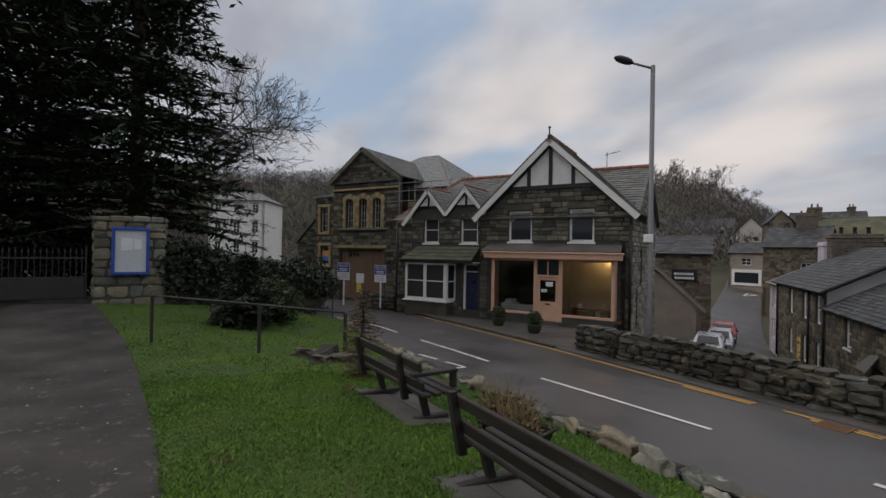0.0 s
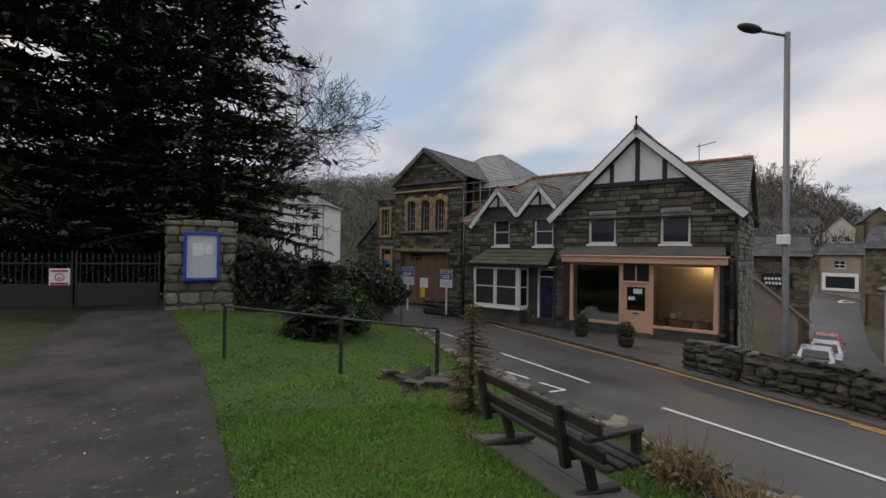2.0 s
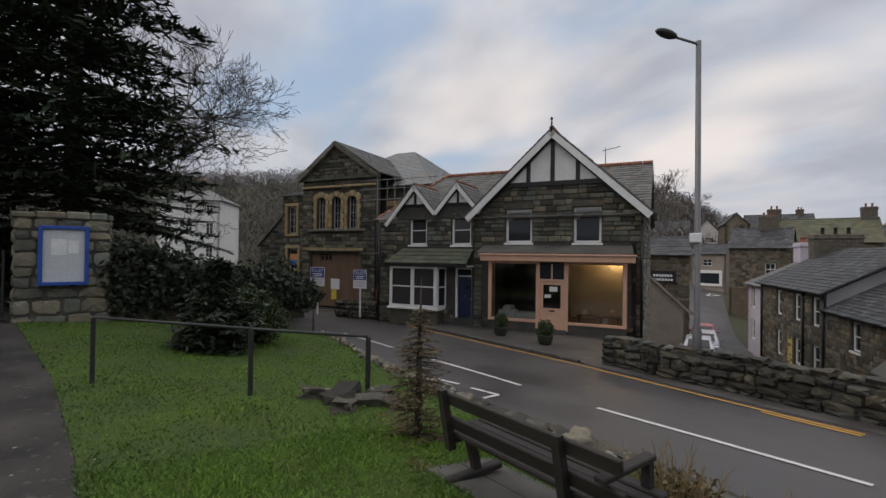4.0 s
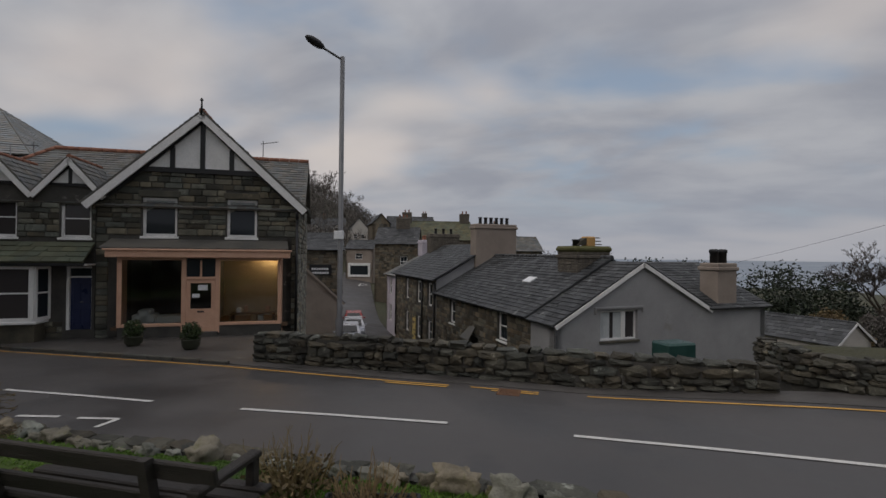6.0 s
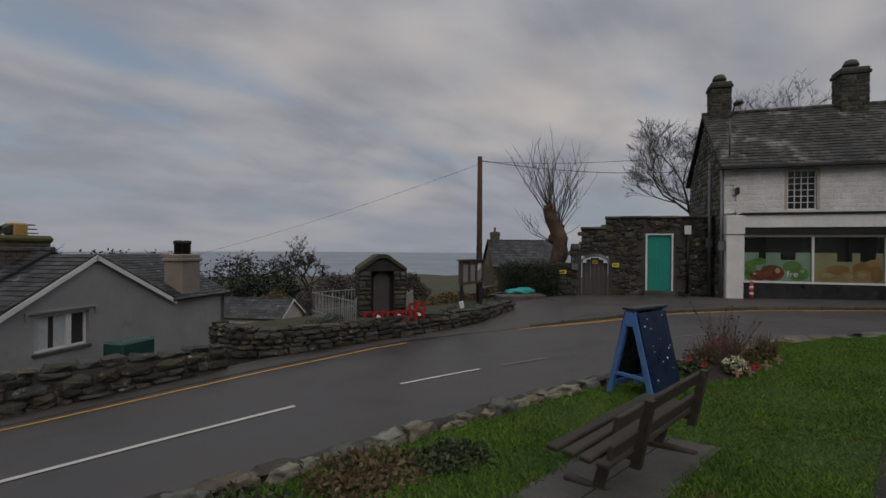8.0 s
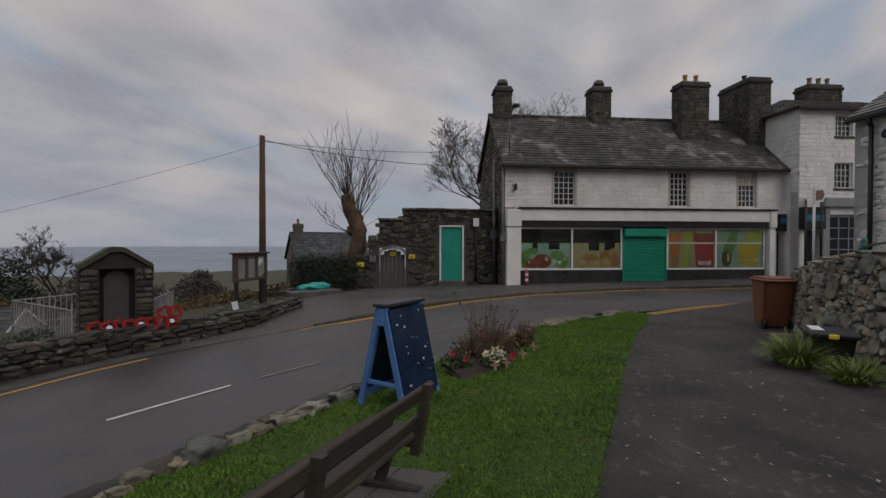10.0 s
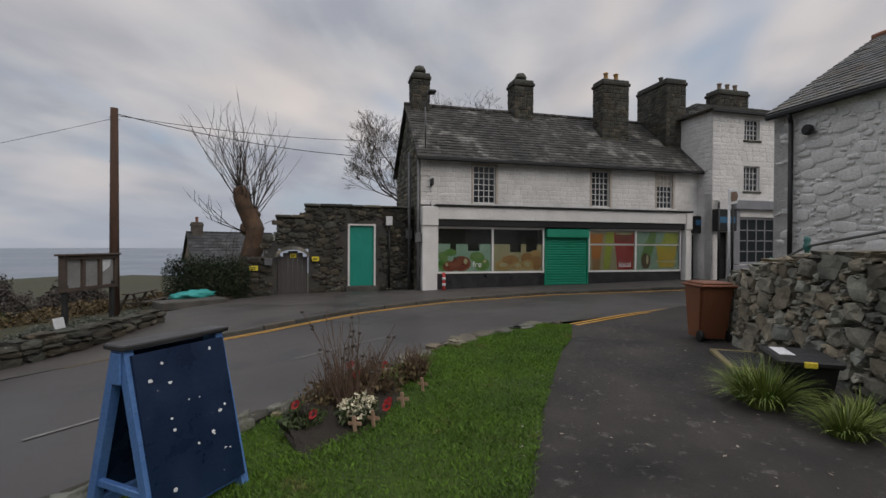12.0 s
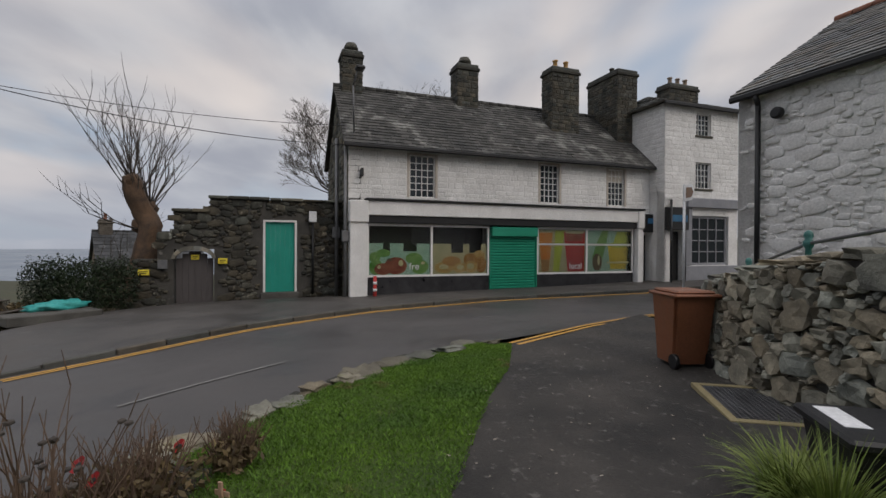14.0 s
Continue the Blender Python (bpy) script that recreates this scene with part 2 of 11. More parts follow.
M_EDGESTONE = mat("lawn_edging_stone", (0.105, 0.101, 0.088), (0.25, 0.24, 0.21), 4.0, 0.9, 1.0, 22, vary="object", amount=0.4, c3=(0.12, 0.13, 0.07), spots=0.04, spot_scale=4.0, dist=0.02)
M_SLATE = mat("roof_slate", (0.070, 0.074, 0.080), (0.135, 0.135, 0.135), 1.2, 0.55, 0.3, 30, vary="island", amount=0.3, c3=(0.13, 0.13, 0.10), spots=0.0, spot_scale=1.6, dist=0.01)
M_SLATE_OLD = mat("old_lichened_roofing", (0.026, 0.026, 0.024), (0.092, 0.089, 0.082), 0.8, 0.8, 0.5, 25, vary="island", amount=0.4, c3=(0.19, 0.188, 0.175), spots=0.08, spot_scale=0.75, dist=0.015)
M_COTROOF = mat("cottage_roofing", (0.024, 0.026, 0.028), (0.070, 0.073, 0.076), 0.9, 0.66, 0.6, 25, vary="island", amount=0.5, c3=(0.17, 0.175, 0.17), spots=0.02, spot_scale=2.2, dist=0.015)
M_LEAD = mat("lead_grey_roof", (0.18, 0.19, 0.20), (0.27, 0.28, 0.295), 0.6, 0.5, 0.2, 20)
M_TERRA = mat("terracotta_ridge", (0.20, 0.085, 0.055), (0.30, 0.14, 0.09), 3, 0.85, 0.3, 30)
M_WHITE = mat("white_paint", (0.66, 0.65, 0.63), (0.80, 0.79, 0.77), 1.5, 0.6, 0.15, 30, c3=(0.50, 0.49, 0.46), spots=-0.03, spot_scale=2.0)
M_LIME = mat("whitewashed_stone", (0.62, 0.61, 0.59), (0.80, 0.79, 0.77), 1.1, 0.85, 0.5, 18, vary="object", amount=0.05, c3=(0.42, 0.41, 0.39), spots=-0.02, spot_scale=1.8, dist=0.03)
M_LIME_J = mat("whitewashed_rubble", (0.62, 0.61, 0.59), (0.80, 0.79, 0.77), 1.1, 0.85, 0.5, 18, vary="island", amount=0.05, c3=(0.42, 0.41, 0.39), spots=-0.02, spot_scale=1.8, dist=0.03)
M_BLACK = mat("black_paint", (0.008, 0.008, 0.009), (0.018, 0.018, 0.019), 3, 0.5, 0.1, 40)
M_SALMON = mat("salmon_paint", (0.56, 0.33, 0.22), (0.64, 0.39, 0.27), 2, 0.55, 0.1, 30)
M_NAVY = mat("navy_door_paint", (0.012, 0.018, 0.055), (0.02, 0.028, 0.075), 2, 0.4, 0.1, 30)
M_TEAL = mat("teal_paint", (0.008, 0.23, 0.175), (0.015, 0.29, 0.22), 1.3, 0.5, 0.15, 30, c3=(0.10, 0.36, 0.29), spots=-0.03, spot_scale=3)
M_GREENSHUT = mat("green_shutter", (0.010, 0.22, 0.13), (0.016, 0.28, 0.17), 1.5, 0.45, 0.1, 30)
M_RENDER = mat("grey_render", (0.24, 0.237, 0.24), (0.34, 0.335, 0.335), 0.6, 0.9, 0.4, 40, c3=(0.24, 0.23, 0.22), spots=0.0, spot_scale=0.9, dist=0.008)
M_TANRENDER = mat("tan_render", (0.22, 0.18, 0.15), (0.31, 0.26, 0.22), 0.8, 0.9, 0.4, 40)
M_CREAM = mat("cream_render", (0.42, 0.39, 0.35), (0.54, 0.51, 0.46), 0.8, 0.9, 0.3, 40)
M_GALV = mat("galvanised_steel", (0.13, 0.132, 0.135), (0.20, 0.20, 0.205), 4, 0.5, 0.1, 60, metal=0.4)
M_DARKMETAL = mat("dark_metal", (0.03, 0.03, 0.032), (0.055, 0.055, 0.057), 5, 0.5, 0.1, 60, metal=0.3)
M_IRON = mat("painted_iron", (0.018, 0.018, 0.018), (0.035, 0.034, 0.033), 5, 0.55, 0.2, 60)
M_BENCH = mat("dark_bench_wood", (0.012, 0.010, 0.009), (0.034, 0.028, 0.023), 3, 0.6, 0.5, 30, vary="object", amount=0.25, stretch=(0.6, 4, 4))
M_BENCHOLD = mat("weathered_bench_wood", (0.030, 0.024, 0.019), (0.085, 0.070, 0.052), 3, 0.75, 0.6, 30, vary="object", amount=0.25, c3=(0.09, 0.12, 0.04), spots=0.0, spot_scale=6, stretch=(0.6, 4, 4))
M_CONC = mat("concrete", (0.055, 0.052, 0.046), (0.13, 0.124, 0.112), 1.5, 0.9, 0.5, 40, c3=(0.09, 0.10, 0.06), spots=0.0, spot_scale=3)
M_BARK = mat("bark", (0.045, 0.036, 0.028), (0.085, 0.07, 0.055), 4, 0.95, 0.8, 20, dist=0.03)
M_TWIG = mat("bare_twigs", (0.050, 0.042, 0.036), (0.085, 0.072, 0.062), 2, 0.95, 0.0, 10)
M_PALEBARK = mat("pollard_bark", (0.055, 0.036, 0.024), (0.145, 0.090, 0.055), 3, 0.9, 0.8, 18, dist=0.03)
M_NEEDLE = mat("conifer_needles", (0.014, 0.026, 0.014), (0.034, 0.056, 0.026), 0.6, 0.8, 0.0, 10, vary="island", amount=0.6)
M_IVY = mat("ivy_leaves", (0.014, 0.022, 0.012), (0.035, 0.045, 0.025), 0.9, 0.6, 0.0, 10, vary="island", amount=0.6)
M_SHRUB = mat("shrub_leaves", (0.022, 0.040, 0.012), (0.050, 0.070, 0.022), 1.2, 0.6, 0.0, 10, vary="island", amount=0.6, c3=(0.08, 0.07, 0.03), spots=0.0, spot_scale=1.5)
M_HEDGE = mat("hedge_leaves", (0.010, 0.020, 0.008), (0.025, 0.040, 0.014), 1.2, 0.6, 0.0, 10, vary="island", amount=0.6)
M_WOODS = mat("winter_woods", (0.060, 0.054, 0.049), (0.120, 0.106, 0.092), 0.04, 0.95, 0.0, 1.0, vary="island", amount=0.4, c3=(0.04, 0.045, 0.028), spots=0.02, spot_scale=0.03)
M_DRYSHRUB = mat("brown_shrub", (0.080, 0.056, 0.028), (0.155, 0.115, 0.055), 3, 0.8, 0.0, 10, vary="island", amount=0.5, c3=(0.05, 0.055, 0.02), spots=0.05, spot_scale=3)
M_GLASS = glass_mat("dark_window_glass")
M_CLEAR = clear_mat("clear_glass")
M_LINE = mat("road_line_white", (0.50, 0.49, 0.47), (0.62, 0.61, 0.58), 6, 0.7, 0.2, 60, c3=(0.25, 0.24, 0.23), spots=-0.01, spot_scale=8)
M_LINEWORN = mat("worn_road_line", (0.13, 0.125, 0.12), (0.24, 0.235, 0.225), 5, 0.7, 0.2, 60, c3=(0.07, 0.066, 0.064), spots=0.05, spot_scale=7)
M_YLINE = mat("road_line_yellow", (0.50, 0.27, 0.05), (0.60, 0.34, 0.08), 5, 0.7, 0.2, 60, c3=(0.16, 0.11, 0.06), spots=0.03, spot_scale=5)
M_BLUE = mat("sky_blue_paint", (0.07, 0.17, 0.42), (0.11, 0.23, 0.50), 4, 0.5, 0.2, 40, c3=(0.30, 0.36, 0.45), spots=-0.03, spot_scale=9)
M_DKBLUE = mat("dark_blue_board", (0.006, 0.016, 0.045), (0.012, 0.028, 0.07), 3, 0.35, 0.1, 40, c3=(0.45, 0.46, 0.48), spots=-0.075, spot_scale=12)
M_SEA = mat("sea_water", (0.17, 0.205, 0.25), (0.21, 0.245, 0.29), 0.004, 0.5, 0.02, 0.05)
M_SIGNWHITE = mat("white_sign", (0.68, 0.69, 0.70), (0.76, 0.77, 0.78), 5, 0.5, 0.0, 30)
M_RED = mat("poppy_red", (0.22, 0.007, 0.008), (0.36, 0.014, 0.014), 8, 0.7, 0.2, 50, vary="island", amount=0.4)

# ---- ground ----
ROADPTS = [(-90, 0, -3.6), (-90, 30, -3.6), (-45, 4, -2.4), (-45, 14, -2.5), (-30, 6, -1.9), (-30, 16, -2.1), (-18, 13, -1.72), (-13.7, 7.4, -1.47), (-13, 4, -1.3),
           (-8.3, 7.7, -1.34), (-8, 11, -1.47), (-8, 4, -1.15), (-4.3, 7.5, -1.18), (-4, 4, -1.0), (-2, 11, -1.42), (0, 4, -0.9), (1.7, 7.4, -1.13),
           (2, 11, -1.2), (3.8, 7.2, -1.08), (4, 3.6, -0.75)]
ROADPTS += [(6, 11, -1.15), (8, 2, -0.45), (8, 6.5, -0.88), (9, 11, -1.05), (12, 0.3, -0.25), (13, 4, -0.5), (13, 10, -0.78), (17, 1, -0.4), (17, 9, -0.6),
            (20.5, 5.8, -0.5), (20, -5, -0.35), (20, -12, -0.2), (16, -8, -0.1), (24, -20, 0.1), (14, -3, -0.2), (30, -40, 0.6), (24, 12, -0.7)]
LAWNPTS = [(-30, -5, -0.6), (-18, -2, -0.2), (-18, 3, -0.5), (-13, 3, -0.75), (-10, 0, -0.33), (-10, 2, -0.45), (-10, 4, -0.66), (-5, 0, -0.08), (-5, 1.8, -0.18), (-5, 3.9, -0.47), (0, 0, 0.0),
           (0, 1.7, -0.12), (0, 3.9, -0.47), (5, 0, -0.09), (5, 1.3, -0.16), (5, 3.2, -0.47), (7, 1.2, -0.13), (7.5, 2.8, -0.40), (9, 0, -0.15), (9.5, 2.1, -0.30), (12, 0, -0.22), (12, 0.8, -0.24),
           (10, -3, -0.2), (5, -4, -0.05), (0, -5, 0.1), (-10, -5, -0.28), (14, -3, -0.2), (-13, 5.8, -1.1), (-20, 5.8, -1.4)]


def surface(points):
    """A smooth height through scattered places (linear radial basis)."""
    c = np.array(points, float)
    n = len(c)
    k = np.zeros((n + 3, n + 3))
    k[:n, :n] = -np.hypot(c[:, None, 0] - c[None, :, 0], c[:, None, 1] - c[None, :, 1])
    k[:n, n], k[n, :n], k[:n, n + 1:], k[n + 1:, :n] = 1, 1, c[:, :2], c[:, :2].T
    w = np.linalg.solve(k, np.r_[c[:, 2], 0, 0, 0])
    return lambda x, y: float(-(np.hypot(c[:, 0] - x, c[:, 1] - y) @ w[:n]) + w[n] + w[n + 1] * x + w[n + 2] * y)


road_z, lawn_z = surface(ROADPTS), surface(LAWNPTS)


def along(line, x):
    """The y of a line of (x, y) corners at x."""
    return float(np.interp(x, [p[0] for p in line], [p[1] for p in line]))


STONELINE = [(-18.6, 5.7), (-14, 5.2), (-10.4, 4.35), (-7.7, 4.08), (-5.8, 4.1), (0, 3.98), (1.2, 3.8), (2.7, 3.6), (4.5, 3.32), (6.7, 2.95), (8.2, 2.35), (9.6, 1.95), (10.9, 1.28), (12, 0.5), (12.22, -0.1)]
NEAR = [(-90, 10), (-45, 8.5), (-30, 6.6), (-20, 5.9), (-14, 5.5), (-10.4, 4.6), (-7.7, 4.3), (0, 4.2), (1.2, 4.0), (2.7, 3.8), (4.5, 3.5), (6.7, 3.1), (8.2, 2.5), (9.6, 2.1), (10.9, 1.42), (12.3, 0.3)]
FAR = [(-90, 34), (-45, 19), (-34, 14.5), (-26, 12.2), (-20, 11.25), (-11.5, 11.05), (-6, 10.6), (1.5, 10.5), (5.4, 10.65), (7.1, 10.4), (10.3, 8.65), (12.1, 7.4), (14.5, 6.15), (17.3, 3.95), (20.1, 0.65), (22.5, -3.6), (25.5, -10), (29, -20)]
PATHEDGE = [(-18.6, -2.15), (-12, -0.85), (-8.2, -0.4), (-5.5, -0.15), (-2, 0.05), (2, 0.18), (6.3, 0.12), (9, 0.0), (10.5, -0.2), (12.2, -0.2)]


def densify(line, step):
    out = []
    for (x0, y0), (x1, y1) in zip(line, line[1:]):
        n = max(1, int(math.hypot(x1 - x0, y1 - y0) / step))
        out += [(x0 + (x1 - x0) * i / n, y0 + (y1 - y0) * i / n) for i in range(n)]
    return out + [line[-1]]


def resample(line, n):
    d = np.r_[0, np.cumsum([math.dist(p, q) for p, q in zip(line, line[1:])])]
    s = np.linspace(0, d[-1], n)
    return list(zip(np.interp(s, d, [p[0] for p in line]), np.interp(s, d, [p[1] for p in line])))


def strip(bm, a, b, zf, n, m, lift=0.0):
    """A surface between two lines, n steps along and m across, laid on the height zf."""
    ra, rb = resample(a, n + 1), resample(b, n + 1)
    vs = []
    for p, q in zip(ra, rb):
        row = []
        for j in range(m + 1):
            x, y = p[0] + (q[0] - p[0]) * j / m, p[1] + (q[1] - p[1]) * j / m
            row.append(bm.verts.new((x, y, zf(x, y) + lift)))
        vs.append(row)
    for i in range(n):
        for j in range(m):
            f = bm.faces.new((vs[i][j], vs[i + 1][j], vs[i + 1][j + 1], vs[i][j + 1]))
            f.smooth = True
    bm.normal_update()
    if sum(f.normal.z for f in bm.faces) < 0:
        bmesh.ops.reverse_faces(bm, faces=bm.faces[:])


SEA_Z = -46.0


def smooth01(t):
    t = min(max(t, 0.0), 1.0)
    return t * t * (3 - 2 * t)


SLOPEPTS = [(-14, 27, -4.5), (-17, 33, -5.4), (-24, 46, -5.9), (-27.5, 53, -5.4), (-39.7, 79, -3.9), (-46, 92, -3.2), (0, 18, -3.4), (4, 25, -4.4), (10, 20, -2.9),
            (15, 25, -4.0), (20, 40, -6.7), (40, 30, -3.6), (60, 60, -5.5), (0, 60, -7.5), (0, 100, -11), (50, 120, -12), (-70, 100, 0.5), (-30, 30, -3.2), (-10, 17, -3.4),
            (-5, 14, -2.9), (0, 13.5, -2.6), (3, 14, -1.6), (7, 15, -1.6), (12, 15, -1.2), (18, 15, -1.2), (-18, 18, -2.6)]
NEARPTS = [(x, y, z - 0.3) for x, y, z in ROADPTS] + SLOPEPTS + [(-17, -3, -0.7), (0, 0, -0.5), (0, -4, -0.4), (8, -1, -0.6), (10, -6, 0.2), (0, -30, 4), (-30, -30, 2), (-60, -20, 1), (-78, 12, 0.3), (40, -30, 3), (50, 0, -0.5)]
near_z = surface(NEARPTS)
RIM = [(-180, 12), (-120, 30), (-95, 46), (-85, 48), (-60, 50), (-45, 44), (-30, 42), (-24, 26), (-17, 5), (-8, 0), (60, 0), (90, 4), (180, 12)]


def terrain(x, y):
    """The wide ground: the shelf under the road, the village slope, the wooded hill inland and the plain down to the sea."""
    r = math.hypot(x, y)
    k = min(1.0, 110.0 / max(r, 1e-6))
    z = near_z(x * k, y * k)
    az = math.degrees(math.atan2(x, y))
    hill = along(RIM, az)
    out = smooth01((r - 95) / 190.0)
    plain = (SEA_Z + 3 - z) * smooth01((r - 90) / 260.0) if hill < 1 else 0.0
    wave = 0.85 + 0.15 * math.sin(x * 0.031 + 1) * math.cos(y * 0.027)
    z += hill * wave * out + plain * (1 - smooth01(hill / 6))
    if y > 100 and r > 820 and hill < 6:
        z = min(z, SEA_Z - 2)
    return max(z, SEA_Z - 3)


def build_ground():
    bm = B()
    def axis():
        s, v, d = [0.0], 0.0, 1.2
        while v < 4200:
            v += d
            s.append(v)
            if v > 24:
                d *= 1.11
        return [-k for k in s[:0:-1]] + s
    xs, ys = axis(), axis()
    grid = [[bm.verts.new((x, y + 6, terrain(x, y + 6))) for y in ys] for x in xs]
    for i in range(len(xs) - 1):
        for j in range(len(ys) - 1):
            f = bm.faces.new((grid[i][j], grid[i + 1][j], grid[i + 1][j + 1], grid[i][j + 1]))
            f.smooth = True
    solo("ground", bm, M_GROUND, Matrix(), "dark scrubby hillside falling to the sea", "ground", kind="structure")


build_ground()
bm = B()
box(bm, -4800, 4800, 400, 4800, SEA_Z - 1, SEA_Z)
solo("water", bm, M_SEA, Matrix(), "calm grey sea to the horizon", "sea", kind="structure")

bm = B()
strip(bm, NEAR + [(14.2, -1.6), (16, -3.2), (19, -7), (22, -14), (25, -22)], FAR + [(30, -24)], road_z, 220, 18)
solo("road", bm, M_ASPH, Matrix(), "worn damp grey asphalt road", "road", kind="structure")
bm = B()
strip(bm, PATHEDGE, STONELINE, lawn_z, 170, 24)
solo("lawn", bm, M_GRASSBASE, Matrix(), "damp green mown lawn beside the path", "lawn", kind="structure")
bm = B()
strip(bm, [(-26, -4.0), (-17, -3.9), (-12, -3.6), (-8, -3.3), (0, -3.0), (6, -3.1), (9, -3.2), (13, -3.7), (15.9, -3.3)], [(-26, -2.2)] + PATHEDGE + [(14.2, -1.7)], lawn_z, 120, 10, -0.01)
solo("path", bm, M_PATH, Matrix(), "dark patchy tarmac footpath across the green", "path", kind="structure")

# ---- masonry, roofs, windows ----
def pillow(r, relief=1.0):
    """One rough stone, 1 x 1 x 1, its face towards -y; relief: 1 rubble, less for dressed stone."""
    bm = B()
    j = lambda k: r.uniform(-k, k)  # noqa: E731
    cs = []
    for x, z in ((-0.5, -0.5), (0.5, -0.5), (0.5, 0.5), (-0.5, 0.5)):
        a, b = r.uniform(0.08, 0.26) * relief, r.uniform(0.10, 0.34) * relief
        cut = [(x, z - math.copysign(b, z)), (x - math.copysign(a, x), z)]
        cs += cut if x * z > 0 else cut[::-1]
    mid = [bm.verts.new((x + j(0.03), 0.45 + j(0.1), z + j(0.05))) for x, z in cs]
    back = [bm.verts.new((v.co.x, 1.0, v.co.z)) for v in mid]
    k = 0.84 + 0.10 * (1 - relief)
    front = [bm.verts.new((x * k + j(0.05) * relief, 0.06 + j(0.14) * relief, z * (k - 0.06) + j(0.06) * relief)) for x, z in cs]
    peak = bm.verts.new((j(0.15), 0.06 - 0.16 * relief + j(0.12) * relief, j(0.15)))
    for a, b in ((back, mid), (mid, front)):
        for i in range(8):
            bm.faces.new((a[i], a[(i + 1) % 8], b[(i + 1) % 8], b[i]))
    for i in range(8):
        bm.faces.new((front[i], front[(i + 1) % 8], peak))
    bmesh.ops.recalc_face_normals(bm, faces=bm.faces[:])
    return bm


def pool(name, material, n=10, seed=1, relief=1.0):
    r = random.Random(seed)
    return [mesh_of(pillow(r, relief), name, material) for _ in range(n)]


P_DARK, P_FIELD = pool("stone", M_SLATESTONE, relief=0.4), pool("stone", M_WALLSTONE, seed=2)


def rects(L, z0, z1, hs, ws, holes=(), span=None, seed=3):
    """Rough courses of stones (x0, x1, z0, z1) round the holes."""
    r, z, out = random.Random(seed), z0, []
    while z < z1 - 0.05:
        h = min(r.uniform(*hs), z1 - z)
        if z1 - z - h < hs[0] * 0.6:
            h = z1 - z
        lo, hi = span(z + h) if span else (0.0, L)
        free = [(lo, hi)]
        for a, b, c, d in holes:
            if c < z + h - 0.02 and d > z + 0.02:
                free = [q for p in free for q in ((p[0], min(p[1], a)), (max(p[0], b), p[1])) if q[1] - q[0] > 0.06]
        for a, b in free:
            x = a
            while x < b - 0.03:
                w = r.uniform(*ws)
                if b - x - w < ws[0] * 0.7:
                    w = b - x
                out.append((x, min(x + w, b), z, z + h))
                x += w
        z += h
    return out


def lay(parent, rs, meshes, joined, depth=0.06, gap=0.018, m=None, limit=300, seed=5, name="stone", proud=0.0, place=None, rough=0.02):
    """Lays stones on a wall's face: up to limit as pieces of their own, the rest as one mesh. place maps (x, y, z) on a bent wall."""
    r = random.Random(seed)
    m = m or Matrix()
    rest = B()
    for n, (x0, x1, z0, z1) in enumerate(rs):
        w, h, c = x1 - x0 - gap, z1 - z0 - gap, ((x0 + x1) / 2, -depth * r.uniform(0.55, 1.0) - proud, (z0 + z1) / 2)
        if w < 0.03 or h < 0.03:
            continue
        t = place(*c) if place else m @ Matrix.Translation(c)
        t = t @ Matrix.Rotation(r.uniform(-rough, rough), 4, "Y") @ Matrix.Rotation(r.uniform(-rough, rough) * 2, 4, "Z") @ Matrix.Diagonal((w, depth * 2.2, h, 1))
        me = meshes[r.randrange(len(meshes))]
        if n < limit:
            ob = new(name, me)
            ob.parent, ob.matrix_local = parent, t
        else:
            vs = [rest.verts.new(t @ v.co) for v in me.vertices]
            for p in me.polygons:
                rest.faces.new([vs[i] for i in p.vertices])
    if rest.verts:
        part("stonework", rest, joined, parent, kind="stuff")
    else:
        rest.free()


def wall(name, parent, m, L, H, T, material, holes=(), gable=None, z0=0.0, label=""):
    """A wall along x, its face at y = 0, with openings through it, and a gable (x of apex, height) if wanted."""
    bm = B()
    xs = sorted({0.0, L, *[v for h in holes for v in h[:2]]})
    for a, b in zip(xs, xs[1:]):
        hs = sorted([h for h in holes if h[0] <= a + 1e-6 and h[1] >= b - 1e-6], key=lambda h: h[2])
        z = z0
        for h in hs:
            if h[2] > z + 1e-4:
                box(bm, a, b, 0, T, z, h[2], m)
            z = h[3]
        if z < H - 1e-4:
            box(bm, a, b, 0, T, z, H, m)
    if gable:
        gx, gz = gable
        rise = lambda x: H + (gz - H) * (x / gx if x <= gx else (L - x) / (L - gx))  # noqa: E731
        tall = [h for h in holes if h[3] > H]
        cuts = sorted({0.0, L, gx, *[v for h in tall for v in h[:2]]})
        for a, b in zip(cuts, cuts[1:]):
            z = max([H] + [h[3] for h in tall if h[0] <= a + 1e-6 and h[1] >= b - 1e-6])
            ring = [(a, 0, z), (b, 0, z)] + [(x, 0, rise(x)) for x in (b, a) if rise(x) > z + 1e-4]
            slab(bm, [m @ Vector(p) for p in ring], m.to_3x3() @ Vector((0, T, 0)))
    return part(name, bm, material, parent, label)


